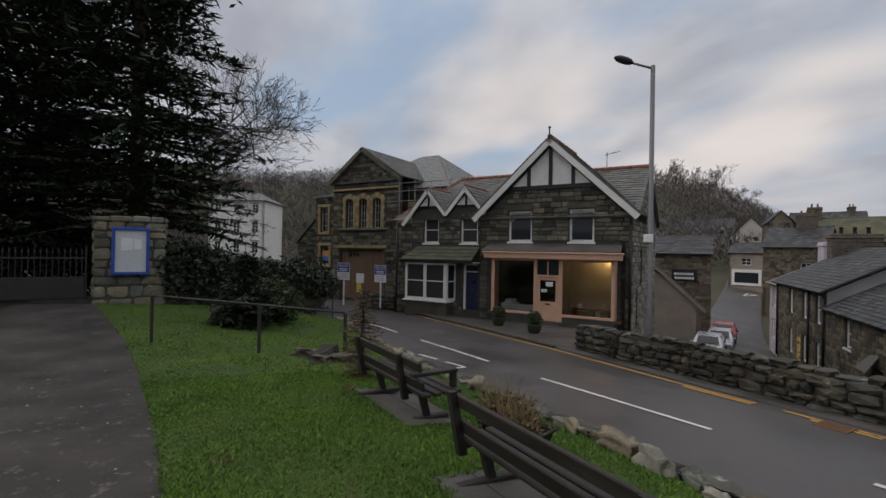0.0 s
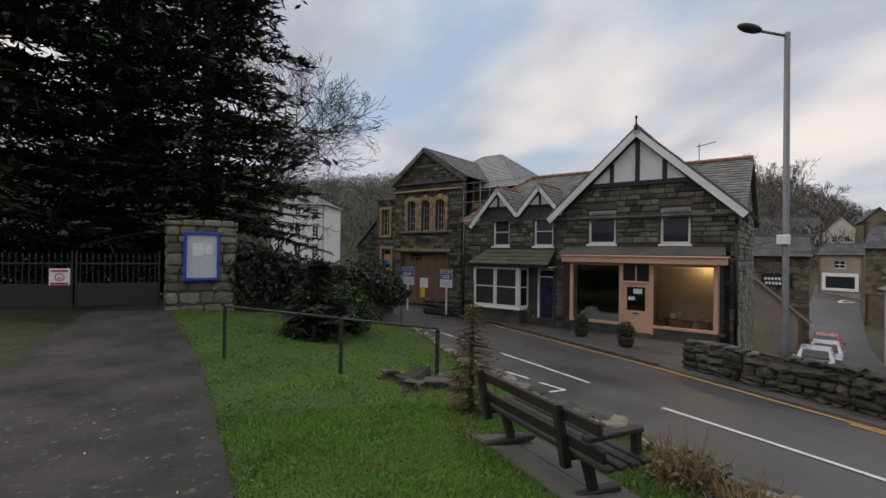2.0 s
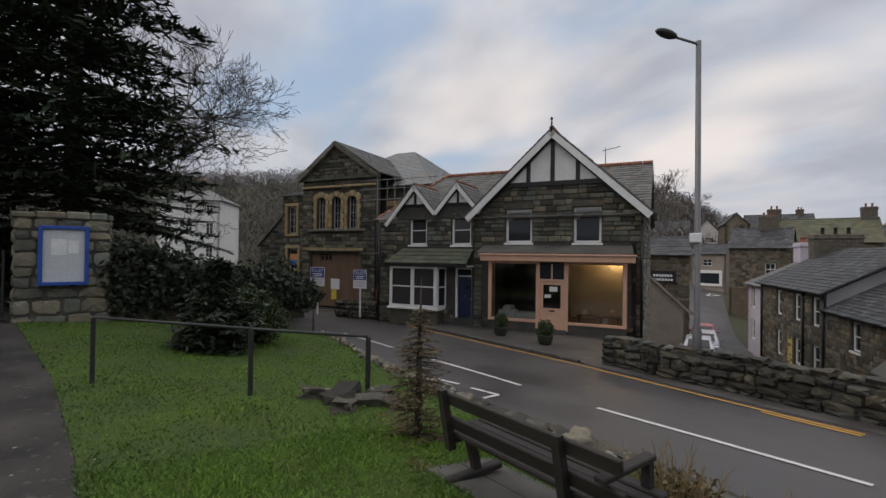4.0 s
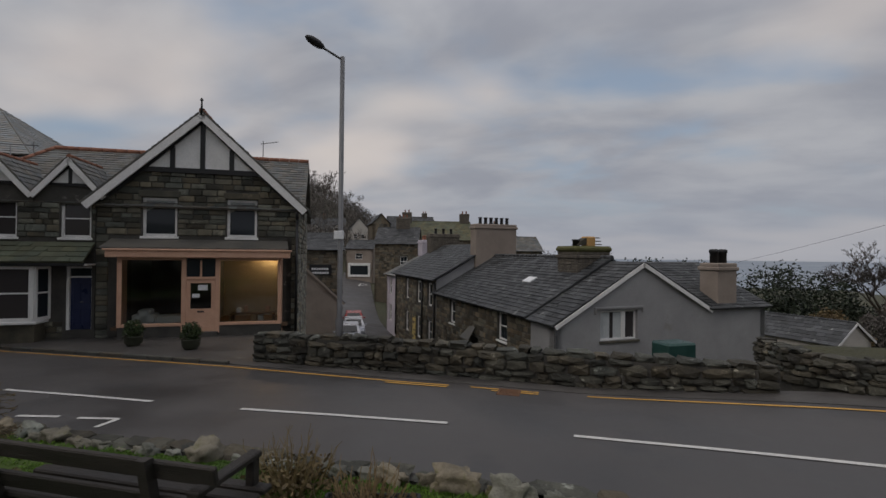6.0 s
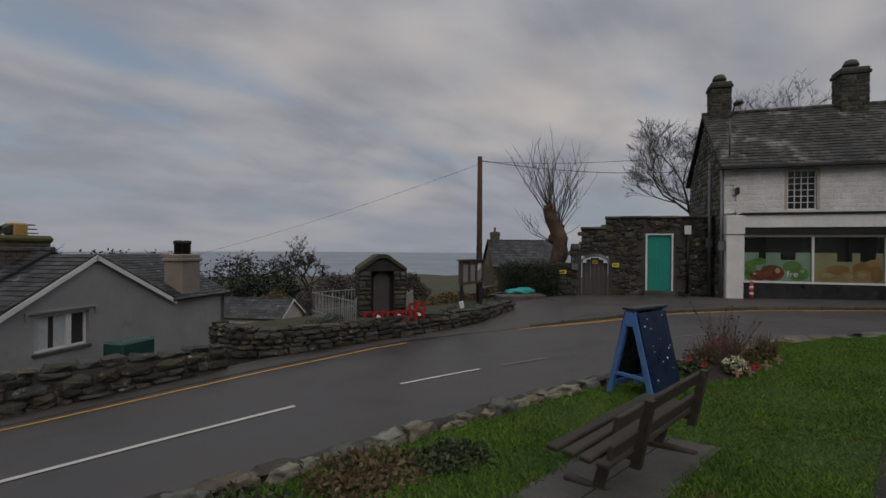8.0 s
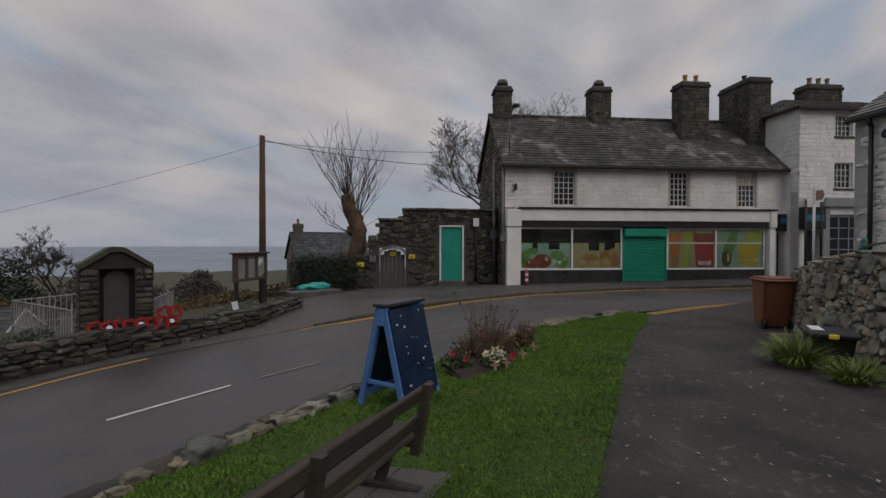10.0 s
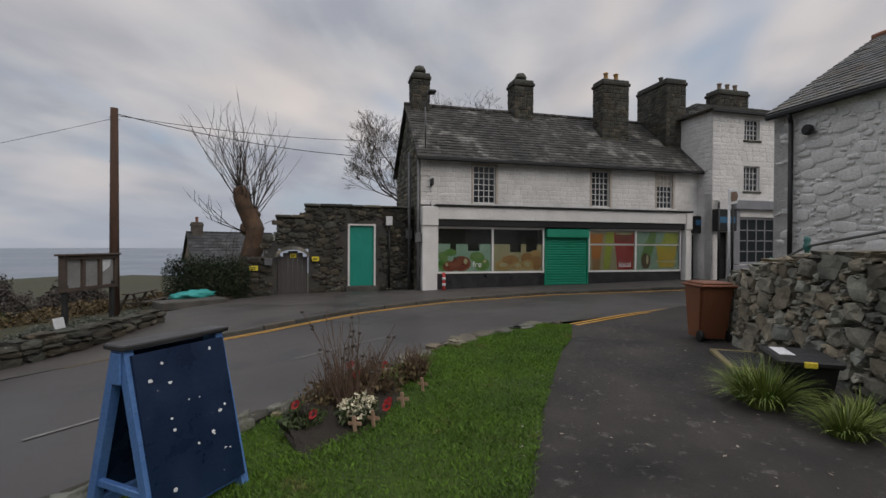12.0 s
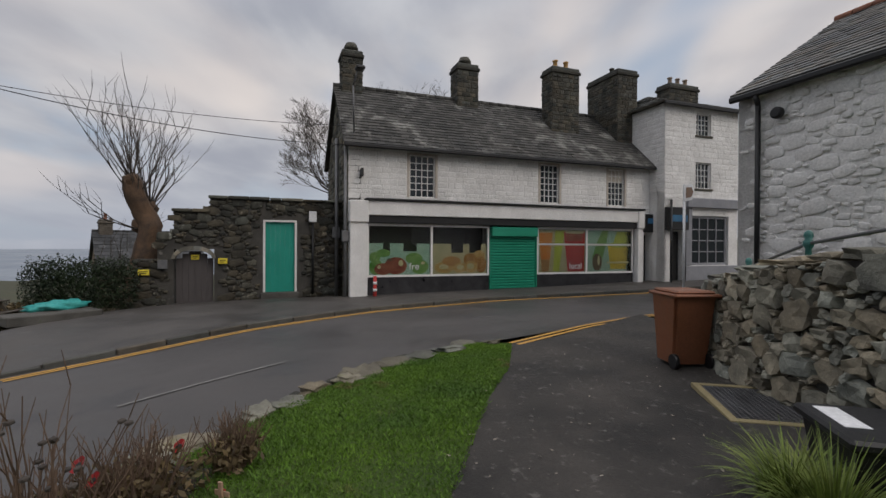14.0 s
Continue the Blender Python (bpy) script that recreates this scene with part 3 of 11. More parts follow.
def slate_roof(parent, e0, e1, r0, r1, material=None, course=0.24, width=0.32, thick=0.06, name="roof", over=0.0):
    """A slope from the eave e0-e1 to the ridge r0-r1, boarded and covered with overlapping slates."""
    e0, e1, r0, r1 = map(Vector, (e0, e1, r0, r1))
    material = material or M_SLATE
    nrm = (e1 - e0).cross(r0 - e0).normalized()
    if nrm.length < 0.5:
        nrm = (e1 - e0).cross(r1 - e0).normalized()
    if nrm.z < 0:
        nrm = -nrm
    bm = B()
    slab(bm, [e0, e1, r1, r0] if (r1 - r0).length > 0.05 else [e0, e1, r0], nrm * thick)
    roof = part(name, bm, material, parent)
    n = max(2, int(((r0 - e0).length + (r1 - e1).length) / 2 / course))
    verts, faces = [], []
    r = random.Random(int(abs(e0.x * 100 + e0.z * 31)) + n)
    for i in range(n):
        a0, b0 = e0.lerp(r0, i / n), e1.lerp(r1, i / n)
        a1, b1 = e0.lerp(r0, min((i + 1.25) / n, 1)), e1.lerp(r1, min((i + 1.25) / n, 1))
        k = max(1, int((b0 - a0).length / width))
        sh = 0.5 if i % 2 else 0.0
        for j in range(k + (1 if sh else 0)):
            u0, u1 = max(0, (j - sh) / k), min(1, (j + 1 - sh) / k)
            if u1 - u0 < 0.01:
                continue
            d = (u1 - u0) * 0.02
            lo, hi = nrm * (thick + r.uniform(0.022, 0.04)), nrm * (thick + 0.004)
            p = [a0.lerp(b0, u0 + d), a0.lerp(b0, u1 - d), a1.lerp(b1, u1 - d), a1.lerp(b1, u0 + d)]
            drop = (a0 - a1).normalized() * r.uniform(-0.012, 0.018)
            s = len(verts)
            verts += [p[0] + lo + drop, p[1] + lo + drop, p[2] + hi, p[3] + hi, p[0] + hi + drop, p[1] + hi + drop]
            faces += [(s, s + 1, s + 2, s + 3), (s + 4, s + 5, s + 1, s), (s + 4, s, s + 3), (s + 1, s + 5, s + 2)]
    me = bpy.data.meshes.new("slating")
    me.from_pydata([tuple(v) for v in verts], [], faces)
    me.materials.append(material)
    part("slating", me, None, roof, kind="stuff")
    return roof


def ridge(parent, a, b, material, r=0.11, name="ridge_tiles"):
    bm = B()
    a, b = Vector(a), Vector(b)
    n = max(1, int((b - a).length / 0.45))
    for i in range(n):
        tube(bm, a.lerp(b, i / n), a.lerp(b, (i + 0.96) / n), r * 1.04, r, 8)
    part(name, bm, material, parent)


def window(parent, m, w, h, material=None, cols=1, rows=2, bar=0.03, edge=0.07, depth=0.1, glass=None, sill=None, name="window", recess=0.1):
    """A window in an opening: frame with bars, one pane behind, and a sill. Its lower left outer corner is the origin of m."""
    material = material or M_WHITE
    bm = B()
    y0, y1 = recess, recess + depth
    for q in ((0, edge, 0, h), (w - edge, w, 0, h), (edge, w - edge, 0, edge), (edge, w - edge, h - edge, h)):
        box(bm, q[0], q[1], y0, y1, q[2], q[3], m)
    for i in range(1, cols):
        x = edge + (w - 2 * edge) * i / cols
        box(bm, x - bar / 2, x + bar / 2, y0 + 0.02, y1 - 0.02, edge, h - edge, m)
    for i in range(1, rows):
        z = edge + (h - 2 * edge) * i / rows
        b = bar * (1.5 if rows == 2 else 1)
        box(bm, edge, w - edge, y0 + 0.024, y1 - 0.024, z - b / 2, z + b / 2, m)
    fr = part(name, bm, material, parent)
    bm = B()
    box(bm, edge * 0.5, w - edge * 0.5, y0 + depth * 0.55, y0 + depth * 0.7, edge * 0.5, h - edge * 0.5, m)
    part("pane", bm, glass or M_GLASS, fr)
    if sill:
        bm = B()
        bbox(bm, -0.06, w + 0.06, -0.07, recess + 0.02, -0.10, -0.004, 0.015, m)
        part("sill", bm, sill, fr)
    return fr


def chimney(parent, x, y, z0, z1, wx, wy, material, pots=2, pot_mat=None, along_x=True, name="chimney", ivy=False):
    bm = B()
    bbox(bm, x - wx / 2, x + wx / 2, y - wy / 2, y + wy / 2, z0, z1 - 0.30, 0.02)
    bbox(bm, x - wx / 2 - 0.07, x + wx / 2 + 0.07, y - wy / 2 - 0.07, y + wy / 2 + 0.07, z1 - 0.32, z1 - 0.16, 0.03)
    bbox(bm, x - wx / 2 - 0.02, x + wx / 2 + 0.02, y - wy / 2 - 0.02, y + wy / 2 + 0.02, z1 - 0.18, z1, 0.04)
    st = part(name, bm, material, parent)
    if "stone" in material.name:
        for k, (m, run) in enumerate(((Matrix.Translation((x - wx / 2, y - wy / 2, z0)), wx), (Matrix.Translation((x - wx / 2, y + wy / 2, z0)) @ pose(0, 0, 0, 0, 0, -90), wy), (Matrix.Translation((x + wx / 2, y - wy / 2, z0)) @ pose(0, 0, 0, 0, 0, 90), wy))):
            lay(st, rects(run, 0, z1 - z0 - 0.34, (0.13, 0.24), (0.2, 0.45), seed=k + 40), P_DARK, material, 0.035, 0.02, m=m, limit=0)
    for i in range(pots):
        k = (i + 0.5) / pots - 0.5
        bm = B()
        px, py = (x + k * wx * 0.8, y) if along_x else (x, y + k * wy * 0.8)
        lathe(bm, [(0.13, z1 - 0.02), (0.11, z1 + 0.1), (0.10, z1 + 0.36), (0.13, z1 + 0.38), (0.13, z1 + 0.44), (0.09, z1 + 0.44)], 10, Matrix.Translation((px, py, 0)))
        part("chimney_pot", bm, pot_mat or M_TERRA, st)
    return st


# ---- the shop with the half-timbered gable ----
def bargeboards(parent, m, pts, w=0.22, t=0.07, material=None, name="bargeboard"):
    """Boards along the slopes of a gable: pts are (x, z) from eave over apex to eave, on the plane y = 0 of m."""
    for (x0, z0), (x1, z1) in zip(pts, pts[1:]):
        d = Vector((x1 - x0, 0, z1 - z0)).normalized()
        dn = Vector((d.z, 0, -d.x)) if d.x > 0 else Vector((-d.z, 0, d.x))
        if dn.z > 0:
            dn = -dn
        bm = B()
        slab(bm, [m @ Vector(p) for p in ((x0, 0, z0), (x1, 0, z1), Vector((x1, 0, z1)) + dn * w, Vector((x0, 0, z0)) + dn * w)], m.to_3x3() @ Vector((0, t, 0)))
        part(name, bm, material or M_WHITE, parent)


GZ = -2.2  # foot of the walls below the pavement


def shop_house():
    a0, W, D = -10.38, 7.16, 8.4
    h = thing("shop_house", Matrix.Translation(AB(a0, 21.1, GZ)) @ pose(0, 0, 0, 0, 0, GRID), "dark stone house with half-timbered gable over a salmon shopfront", "house")
    Z = -GZ  # local height of world z = 0
    E, A = 3.4 + Z, 6.72 + Z
    ax = 3.58
    wins = [(1.50, 2.70, 2.14 + Z, 3.62 + Z), (4.46, 5.58, 2.14 + Z, 3.64 + Z)]
    shop = [(1.0, 6.5, -1.42 + Z, 1.30 + Z)]
    wall("wall", h, Matrix(), W, E, 0.45, M_MORTAR, wins + shop, (ax, A))
    span = lambda z: (0.0, W) if z <= E else (0 + ax * (z - E) / (A - E), W - (W - ax) * (z - E) / (A - E))  # noqa: E731
    rs = rects(W, Z - 2.0, 4.62 + Z, (0.17, 0.30), (0.25, 0.75), [(a - 0.02, b + 0.02, c - 0.12, d + 0.26) for a, b, c, d in wins] + [(0.42, 6.9, 0, 1.95 + Z)], span)
    lay(h, rs, P_DARK, M_SLATESTONE_J, 0.06)
    # lintels
    for a, b, c, d in wins:
        bm = B()
        bbox(bm, a - 0.12, b + 0.12, -0.06, 0.1, d + 0.01, d + 0.25, 0.02)
        part("lintel", bm, M_SLATESTONE, h)
        window(h, Matrix.Translation((a, 0, c)), b - a, d - c, rows=1, sill=M_WHITE, edge=0.10)
        # a drawn-back net curtain hangs behind the upper panes
        bm = B()
        n = 14
        for i in range(n):
            u0, u1 = i / n, (i + 1) / n
            x0, x1 = a + 0.1 + (b - a - 0.2) * u0, a + 0.1 + (b - a - 0.2) * u1
            f = lambda u: d - 0.1 - (0.14 + 0.45 * abs(u - 0.75) ** 1.5)  # noqa: E731
            bm.faces.new([bm.verts.new(p) for p in ((x0, 0.15 + 0.003 * (i % 2), f(u0)), (x1, 0.15 + 0.003 * ((i + 1) % 2), f(u1)), (x1, 0.15, d - 0.1), (x0, 0.15, d - 0.1))])
        part("curtain", bm, mat_cloth, h, "white net curtain")
    # gable: white panels between black timbers
    zb = 4.70 + Z
    t = (zb - E) / (A - E)
    xl, xr = ax * t, W - (W - ax) * t
    bm = B()
    slab(bm, [(xl, -0.05, zb), (xr, -0.05, zb), (ax, -0.05, A)], (0, 0.03, 0))
    part("gable_panel", bm, M_WHITE, h, "white rendered gable panel")
    bm = B()
    bbox(bm, xl - 0.1, xr + 0.1, -0.11, 0.0, zb - 0.12, zb + 0.08, 0.01)
    part("timber", bm, M_BLACK, h, "black timber beam")
    for x in (ax - 1.05, ax, ax + 1.05):
        top = A - abs(x - ax) * (A - E) / ax - 0.15
        bm = B()
        box(bm, x - 0.085, x + 0.085, -0.10, -0.01, zb + 0.08, top)
        part("timber", bm, M_BLACK, h)
    bargeboards(h, Matrix.Translation((0, -0.16, 0)), [(ax - 3.2, A - 3.05), (ax, A + 0.02), (ax + 3.2, A - 3.05)], 0.14, 0.05, M_BLACK, "timber")
    bargeboards(h, Matrix.Translation((0, -0.36, 0)), [(-0.35, E - 0.12), (ax, A + 0.22), (W + 0.35, E - 0.12)], 0.26, 0.07)
    bm = B()
    tube(bm, (ax, -0.33, A + 0.1), (ax, -0.33, A + 0.62), 0.05, 0.03, 8)
    lathe(bm, [(0.02, A + 0.6), (0.07, A + 0.66), (0.02, A + 0.74)], 8, Matrix.Translation((ax, -0.33, 0)))
    part("finial", bm, M_BLACK, h)
    # roofs: front gable, and the main range behind it
    RZ, RY = 5.95 + Z, 4.1
    slate_roof(h, (-0.38, -0.36, E - 0.14), (-0.38, 4.3, E - 0.14), (ax, -0.36, A + 0.2), (ax, 4.3, A + 0.2))
    slate_roof(h, (W + 0.38, -0.36, E - 0.14), (W + 0.38, 4.3, E - 0.14), (ax, -0.36, A + 0.2), (ax, 4.3, A + 0.2))
    ridge(h, (ax, -0.3, A + 0.27), (ax, 4.2, A + 0.27), M_TERRA)
    slate_roof(h, (0.0, -0.1, E - 0.2), (W + 0.25, -0.1, E - 0.2), (0.0, RY, RZ), (W + 0.25, RY, RZ))
    slate_roof(h, (0.0, D + 0.2, E - 0.2), (W + 0.25, D + 0.2, E - 0.2), (0.0, RY, RZ), (W + 0.25, RY, RZ), course=0.5, width=0.8)
    ridge(h, (0.0, RY, RZ + 0.1), (W + 0.25, RY, RZ + 0.1), M_TERRA)
    # side and back
    side = Matrix.Translation((W, 0, 0)) @ pose(0, 0, 0, 0, 0, 90)
    sh = [(2.3, 3.0, 0.2 + Z, 1.9 + Z), (1.1, 1.6, -1.6 + Z, 0.0 + Z)]
    wall("side_wall", h, side, D, E, 0.45, M_MORTAR, sh, (RY, RZ - 0.05), z0=-3.0)
    sspan = lambda z: (0.0, D) if z <= E else (RY * (z - E) / (RZ - E), D - (D - RY) * (z - E) / (RZ - E))  # noqa: E731
    lay(h, rects(D, Z - 3.5, RZ - 0.15, (0.14, 0.28), (0.18, 0.5), sh, sspan, 8), P_DARK, M_SLATESTONE_P, 0.06, m=side, limit=0)
    for a, b, c, d in sh:
        window(h, side @ Matrix.Translation((a, 0, c)), b - a, d - c, rows=2)
    wall("back_wall", h, Matrix.Translation((0, D - 0.3, 0)), W, E, 0.3, M_SLATESTONE_J, z0=-3.0)
    # rainwater pipe on the corner
    bm = B()
    pipe(bm, [(W - 0.05, -0.2, E - 0.2), (W - 0.05, -0.12, E - 0.5), (W - 0.05, -0.12, Z - 1.9)], 0.05)
    part("downpipe", bm, M_BLACK, h)
    shopfront(h, Z)
    # aerial
    bm = B()
    tube(bm, (W - 1.9, RY, RZ + 0.1), (W - 1.9, RY, RZ + 1.0), 0.02, n=6)
    tube(bm, (W - 2.0, RY, RZ + 0.85), (W - 1.2, RY - 0.2, RZ + 0.95), 0.015, n=6)
    for i in range(6):
        x = W - 2.0 + 0.14 * i
        tube(bm, (x, RY - 0.035 * i - 0.15, RZ + 0.86 + 0.015 * i), (x, RY - 0.035 * i + 0.15, RZ + 0.86 + 0.015 * i), 0.008, n=4)
    part("aerial", bm, M_GALV, h)


mat_cloth = mat("net_curtain", (0.40, 0.42, 0.42), (0.52, 0.54, 0.54), 3, 0.9, 0.3, 60)
M_SLATESTONE_P = mat("pale_rubble_stone", (0.13, 0.128, 0.12), (0.28, 0.272, 0.25), 1.8, 0.9, 0.6, 26, vary="island", amount=0.5, c3=(0.27, 0.26, 0.24), spots=0.03, spot_scale=3.0, dist=0.025)
# pale walls by the lamp, dark ones elsewhere: glow and dimness painted in
M_ROOM = mat("shop_wall_lit", (0.50, 0.43, 0.32), (0.60, 0.52, 0.40), 1, 0.9, 0.1, 20)
M_ROOMSHADE = mat("shop_wall_shaded", (0.10, 0.096, 0.092), (0.14, 0.135, 0.13), 1, 0.9, 0.1, 20)
M_FLOORB = mat("shop_floor_boards", (0.10, 0.06, 0.035), (0.15, 0.095, 0.055), 2, 0.6, 0.2, 30)
M_CARD = mat("cardboard", (0.28, 0.20, 0.12), (0.36, 0.27, 0.17), 3, 0.9, 0.1, 30)
M_BULB = lamp_mat("warm_bulb", (1.0, 0.62, 0.28), 52.0)


def shopfront(h, Z):
    """The salmon shopfront: a shallow projecting box with two large panes, a recessed door between, and the lit room behind."""
    y0 = -0.70
    # slated pent over the fascia
    bm = B()
    slab(bm, [(0.42, y0 - 0.1, 1.66 + Z), (6.85, y0 - 0.1, 1.66 + Z), (6.75, -0.02, 1.98 + Z), (0.5, -0.02, 1.98 + Z)], (0, 0, 0.05))
    part("pent_roof", bm, M_SLATE, h, "dark slated pent roof")
    bm = B()
    bbox(bm, 0.68, 6.92, y0 - 0.32, y0 - 0.02, 1.34 + Z, 1.60 + Z, 0.02)
    bbox(bm, 0.62, 6.98, y0 - 0.38, y0 - 0.02, 1.585 + Z, 1.655 + Z, 0.015)
    part("fascia", bm, M_SALMON, h, "salmon painted fascia board")
    # frames
    def post(x0, x1, z0, z1, nm="frame_post"):
        bm = B()
        bbox(bm, x0, x1, y0, y0 + 0.12, z0, z1, 0.012)
        part(nm, bm, M_SALMON, h)
    zb, zt = -1.22 + Z, 1.34 + Z
    for x0, x1 in ((0.95, 1.10), (3.06, 3.22), (4.22, 4.38), (6.46, 6.60)):
        post(x0, x1, zb - (0.28 if 3 < x0 < 4.3 else 0), zt)
    for x0, x1 in ((1.10, 3.06), (4.38, 6.46)):
        post(x0, x1, zb, zb + 0.12, "frame_rail")
        post(x0, x1, zt - 0.10, zt, "frame_rail")
        bm = B()
        box(bm, x0 - 0.01, x1 + 0.01, y0 + 0.05, y0 + 0.06, zb + 0.1, zt - 0.08)
        ob = part("shop_pane", bm, M_CLEAR, h, "large shop window pane")
        ob.visible_shadow = False
        bm = B()
        box(bm, x0 - 0.13, x1 + 0.13, y0 + 0.03, y0 + 0.25, zb - 0.75, zb)
        part("stall_riser", bm, M_MORTAR, h)
    for x0, x1 in ((0.97, 1.03), (6.52, 6.58)):
        bm = B()
        box(bm, x0, x1, y0 + 0.12, 0.0, zb - 0.75, zt)
        part("cheek", bm, M_SALMON, h)
    bm = B()
    box(bm, 0.97, 6.58, y0 + 0.13, 0.0, zt - 0.05, zt + 0.24)
    part("soffit", bm, M_SALMON, h)
    # door with glazed top, letter plate and panel; transom lights above
    d = part("door", B(), M_SALMON, h, "salmon half-glazed shop door")
    bm = B()
    dz = -1.44 + Z
    for q in ((3.22, 3.36, dz, 0.52 + Z), (4.08, 4.22, dz, 0.52 + Z), (3.36, 4.08, dz, dz + 0.2), (3.36, 4.08, dz + 0.62, dz + 0.86), (3.36, 4.08, 0.38 + Z, 0.52 + Z)):
        box(bm, q[0], q[1], y0 + 0.04, y0 + 0.09, q[2], q[3])
    box(bm, 3.34, 4.10, y0 + 0.06, y0 + 0.08, dz + 0.18, dz + 0.64)
    part("door_leaf", bm, M_SALMON, d)
    bm = B()
    box(bm, 3.35, 4.09, y0 + 0.062, y0 + 0.07, dz + 0.85, 0.39 + Z)
    part("door_pane", bm, M_CLEAR, d).visible_shadow = False
    bm = B()
    bbox(bm, 3.6, 3.84, y0 + 0.02, y0 + 0.045, dz + 0.72, dz + 0.78, 0.008)
    part("letter_plate", bm, M_DARKMETAL, d)
    bm = B()
    box(bm, 3.62, 3.95, y0 + 0.052, y0 + 0.058, dz + 1.55, dz + 1.75)
    box(bm, 3.42, 3.68, y0 + 0.052, y0 + 0.058, dz + 1.28, dz + 1.42)
    part("notice", bm, M_SIGNWHITE, d, "small white paper notices")
    for q in ((3.22, 4.22, 0.52 + Z, 0.62 + Z), (3.69, 3.75, 0.62 + Z, 1.24 + Z)):
        post(*q, "transom_bar")
    bm = B()
    box(bm, 3.22, 4.22, y0 + 0.06, y0 + 0.066, 0.6 + Z, 1.3 + Z)
    part("transom_pane", bm, M_GLASS, h)
    bm = B()
    box(bm, 3.1, 4.34, y0 - 0.12, y0 + 0.3, dz - 0.5, dz)
    part("door_step", bm, M_CONC, h)
    # the room; its dimness is put into the dark wall and ceiling colour
    bm = B()
    box(bm, 0.7, 6.8, -0.5, 3.6, zb - 0.12, zb - 0.02)
    part("shop_floor", bm, M_FLOORB, h)
    for nm, q, mt in (("room_wall", (0.55, 0.68, 0.45, 3.7, zb - 0.1, zt + 0.3), M_ROOMSHADE), ("room_wall", (6.72, 6.85, 0.45, 3.7, zb - 0.1, zt + 0.3), M_ROOM), ("room_wall", (0.55, 3.9, 3.6, 3.7, zb - 0.1, zt + 0.3), M_ROOMSHADE),
                      ("room_wall", (3.9, 6.85, 2.3, 2.4, zb - 0.1, zt + 0.3), M_ROOM), ("room_ceiling", (0.55, 6.85, -0.0, 3.7, zt + 0.3, zt + 0.4), M_ROOMSHADE), ("room_wall", (3.85, 3.95, 0.9, 3.6, zb - 0.1, zt + 0.3), M_ROOMSHADE)):
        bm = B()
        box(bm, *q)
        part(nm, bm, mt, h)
    # wall lamp and goods
    bm = B()
    lathe(bm, [(0.02, 0), (0.10, 0.05), (0.13, 0.14), (0.10, 0.22), (0.02, 0.26)], 12, Matrix.Translation((5.95, 1.95, zt + 0.02)))
    part("wall_lamp", bm, M_BULB, h, "warm glowing wall lamp")
    r = random.Random(4)
    for i in range(7):
        x, w = 4.55 + 0.27 * i, r.uniform(0.1, 0.24)
        bm = B()
        z = zb + (0.35 if i in (1, 2, 5) else 0.02)
        bbox(bm, x, x + w, 0.1 + 0.1 * (i % 3), 0.35 + 0.1 * (i % 3), z, z + r.uniform(0.15, 0.42), 0.02)
        part("goods_box", bm, (M_CARD, M_WHITE, M_SALMON)[i % 3], h)
    bm = B()
    bbox(bm, 4.6, 6.3, 0.0, 0.6, zb + 0.30, zb + 0.345, 0.01)
    for x in (4.65, 6.2):
        for y in (0.05, 0.52):
            box(bm, x, x + 0.05, y, y + 0.05, zb, zb + 0.3)
    part("display_table", bm, M_FLOORB, h)
    for x0, x1, zz in ((1.3, 2.1, 0.42), (1.5, 1.9, 0.6), (2.1, 3.0, 0.36)):
        bm = B()
        bbox(bm, x0, x1, -0.35, 0.25, zb, zb + zz, 0.06)
        part("display_cloth", bm, mat_cloth, h, "pale cloth over window display")


shop_house()


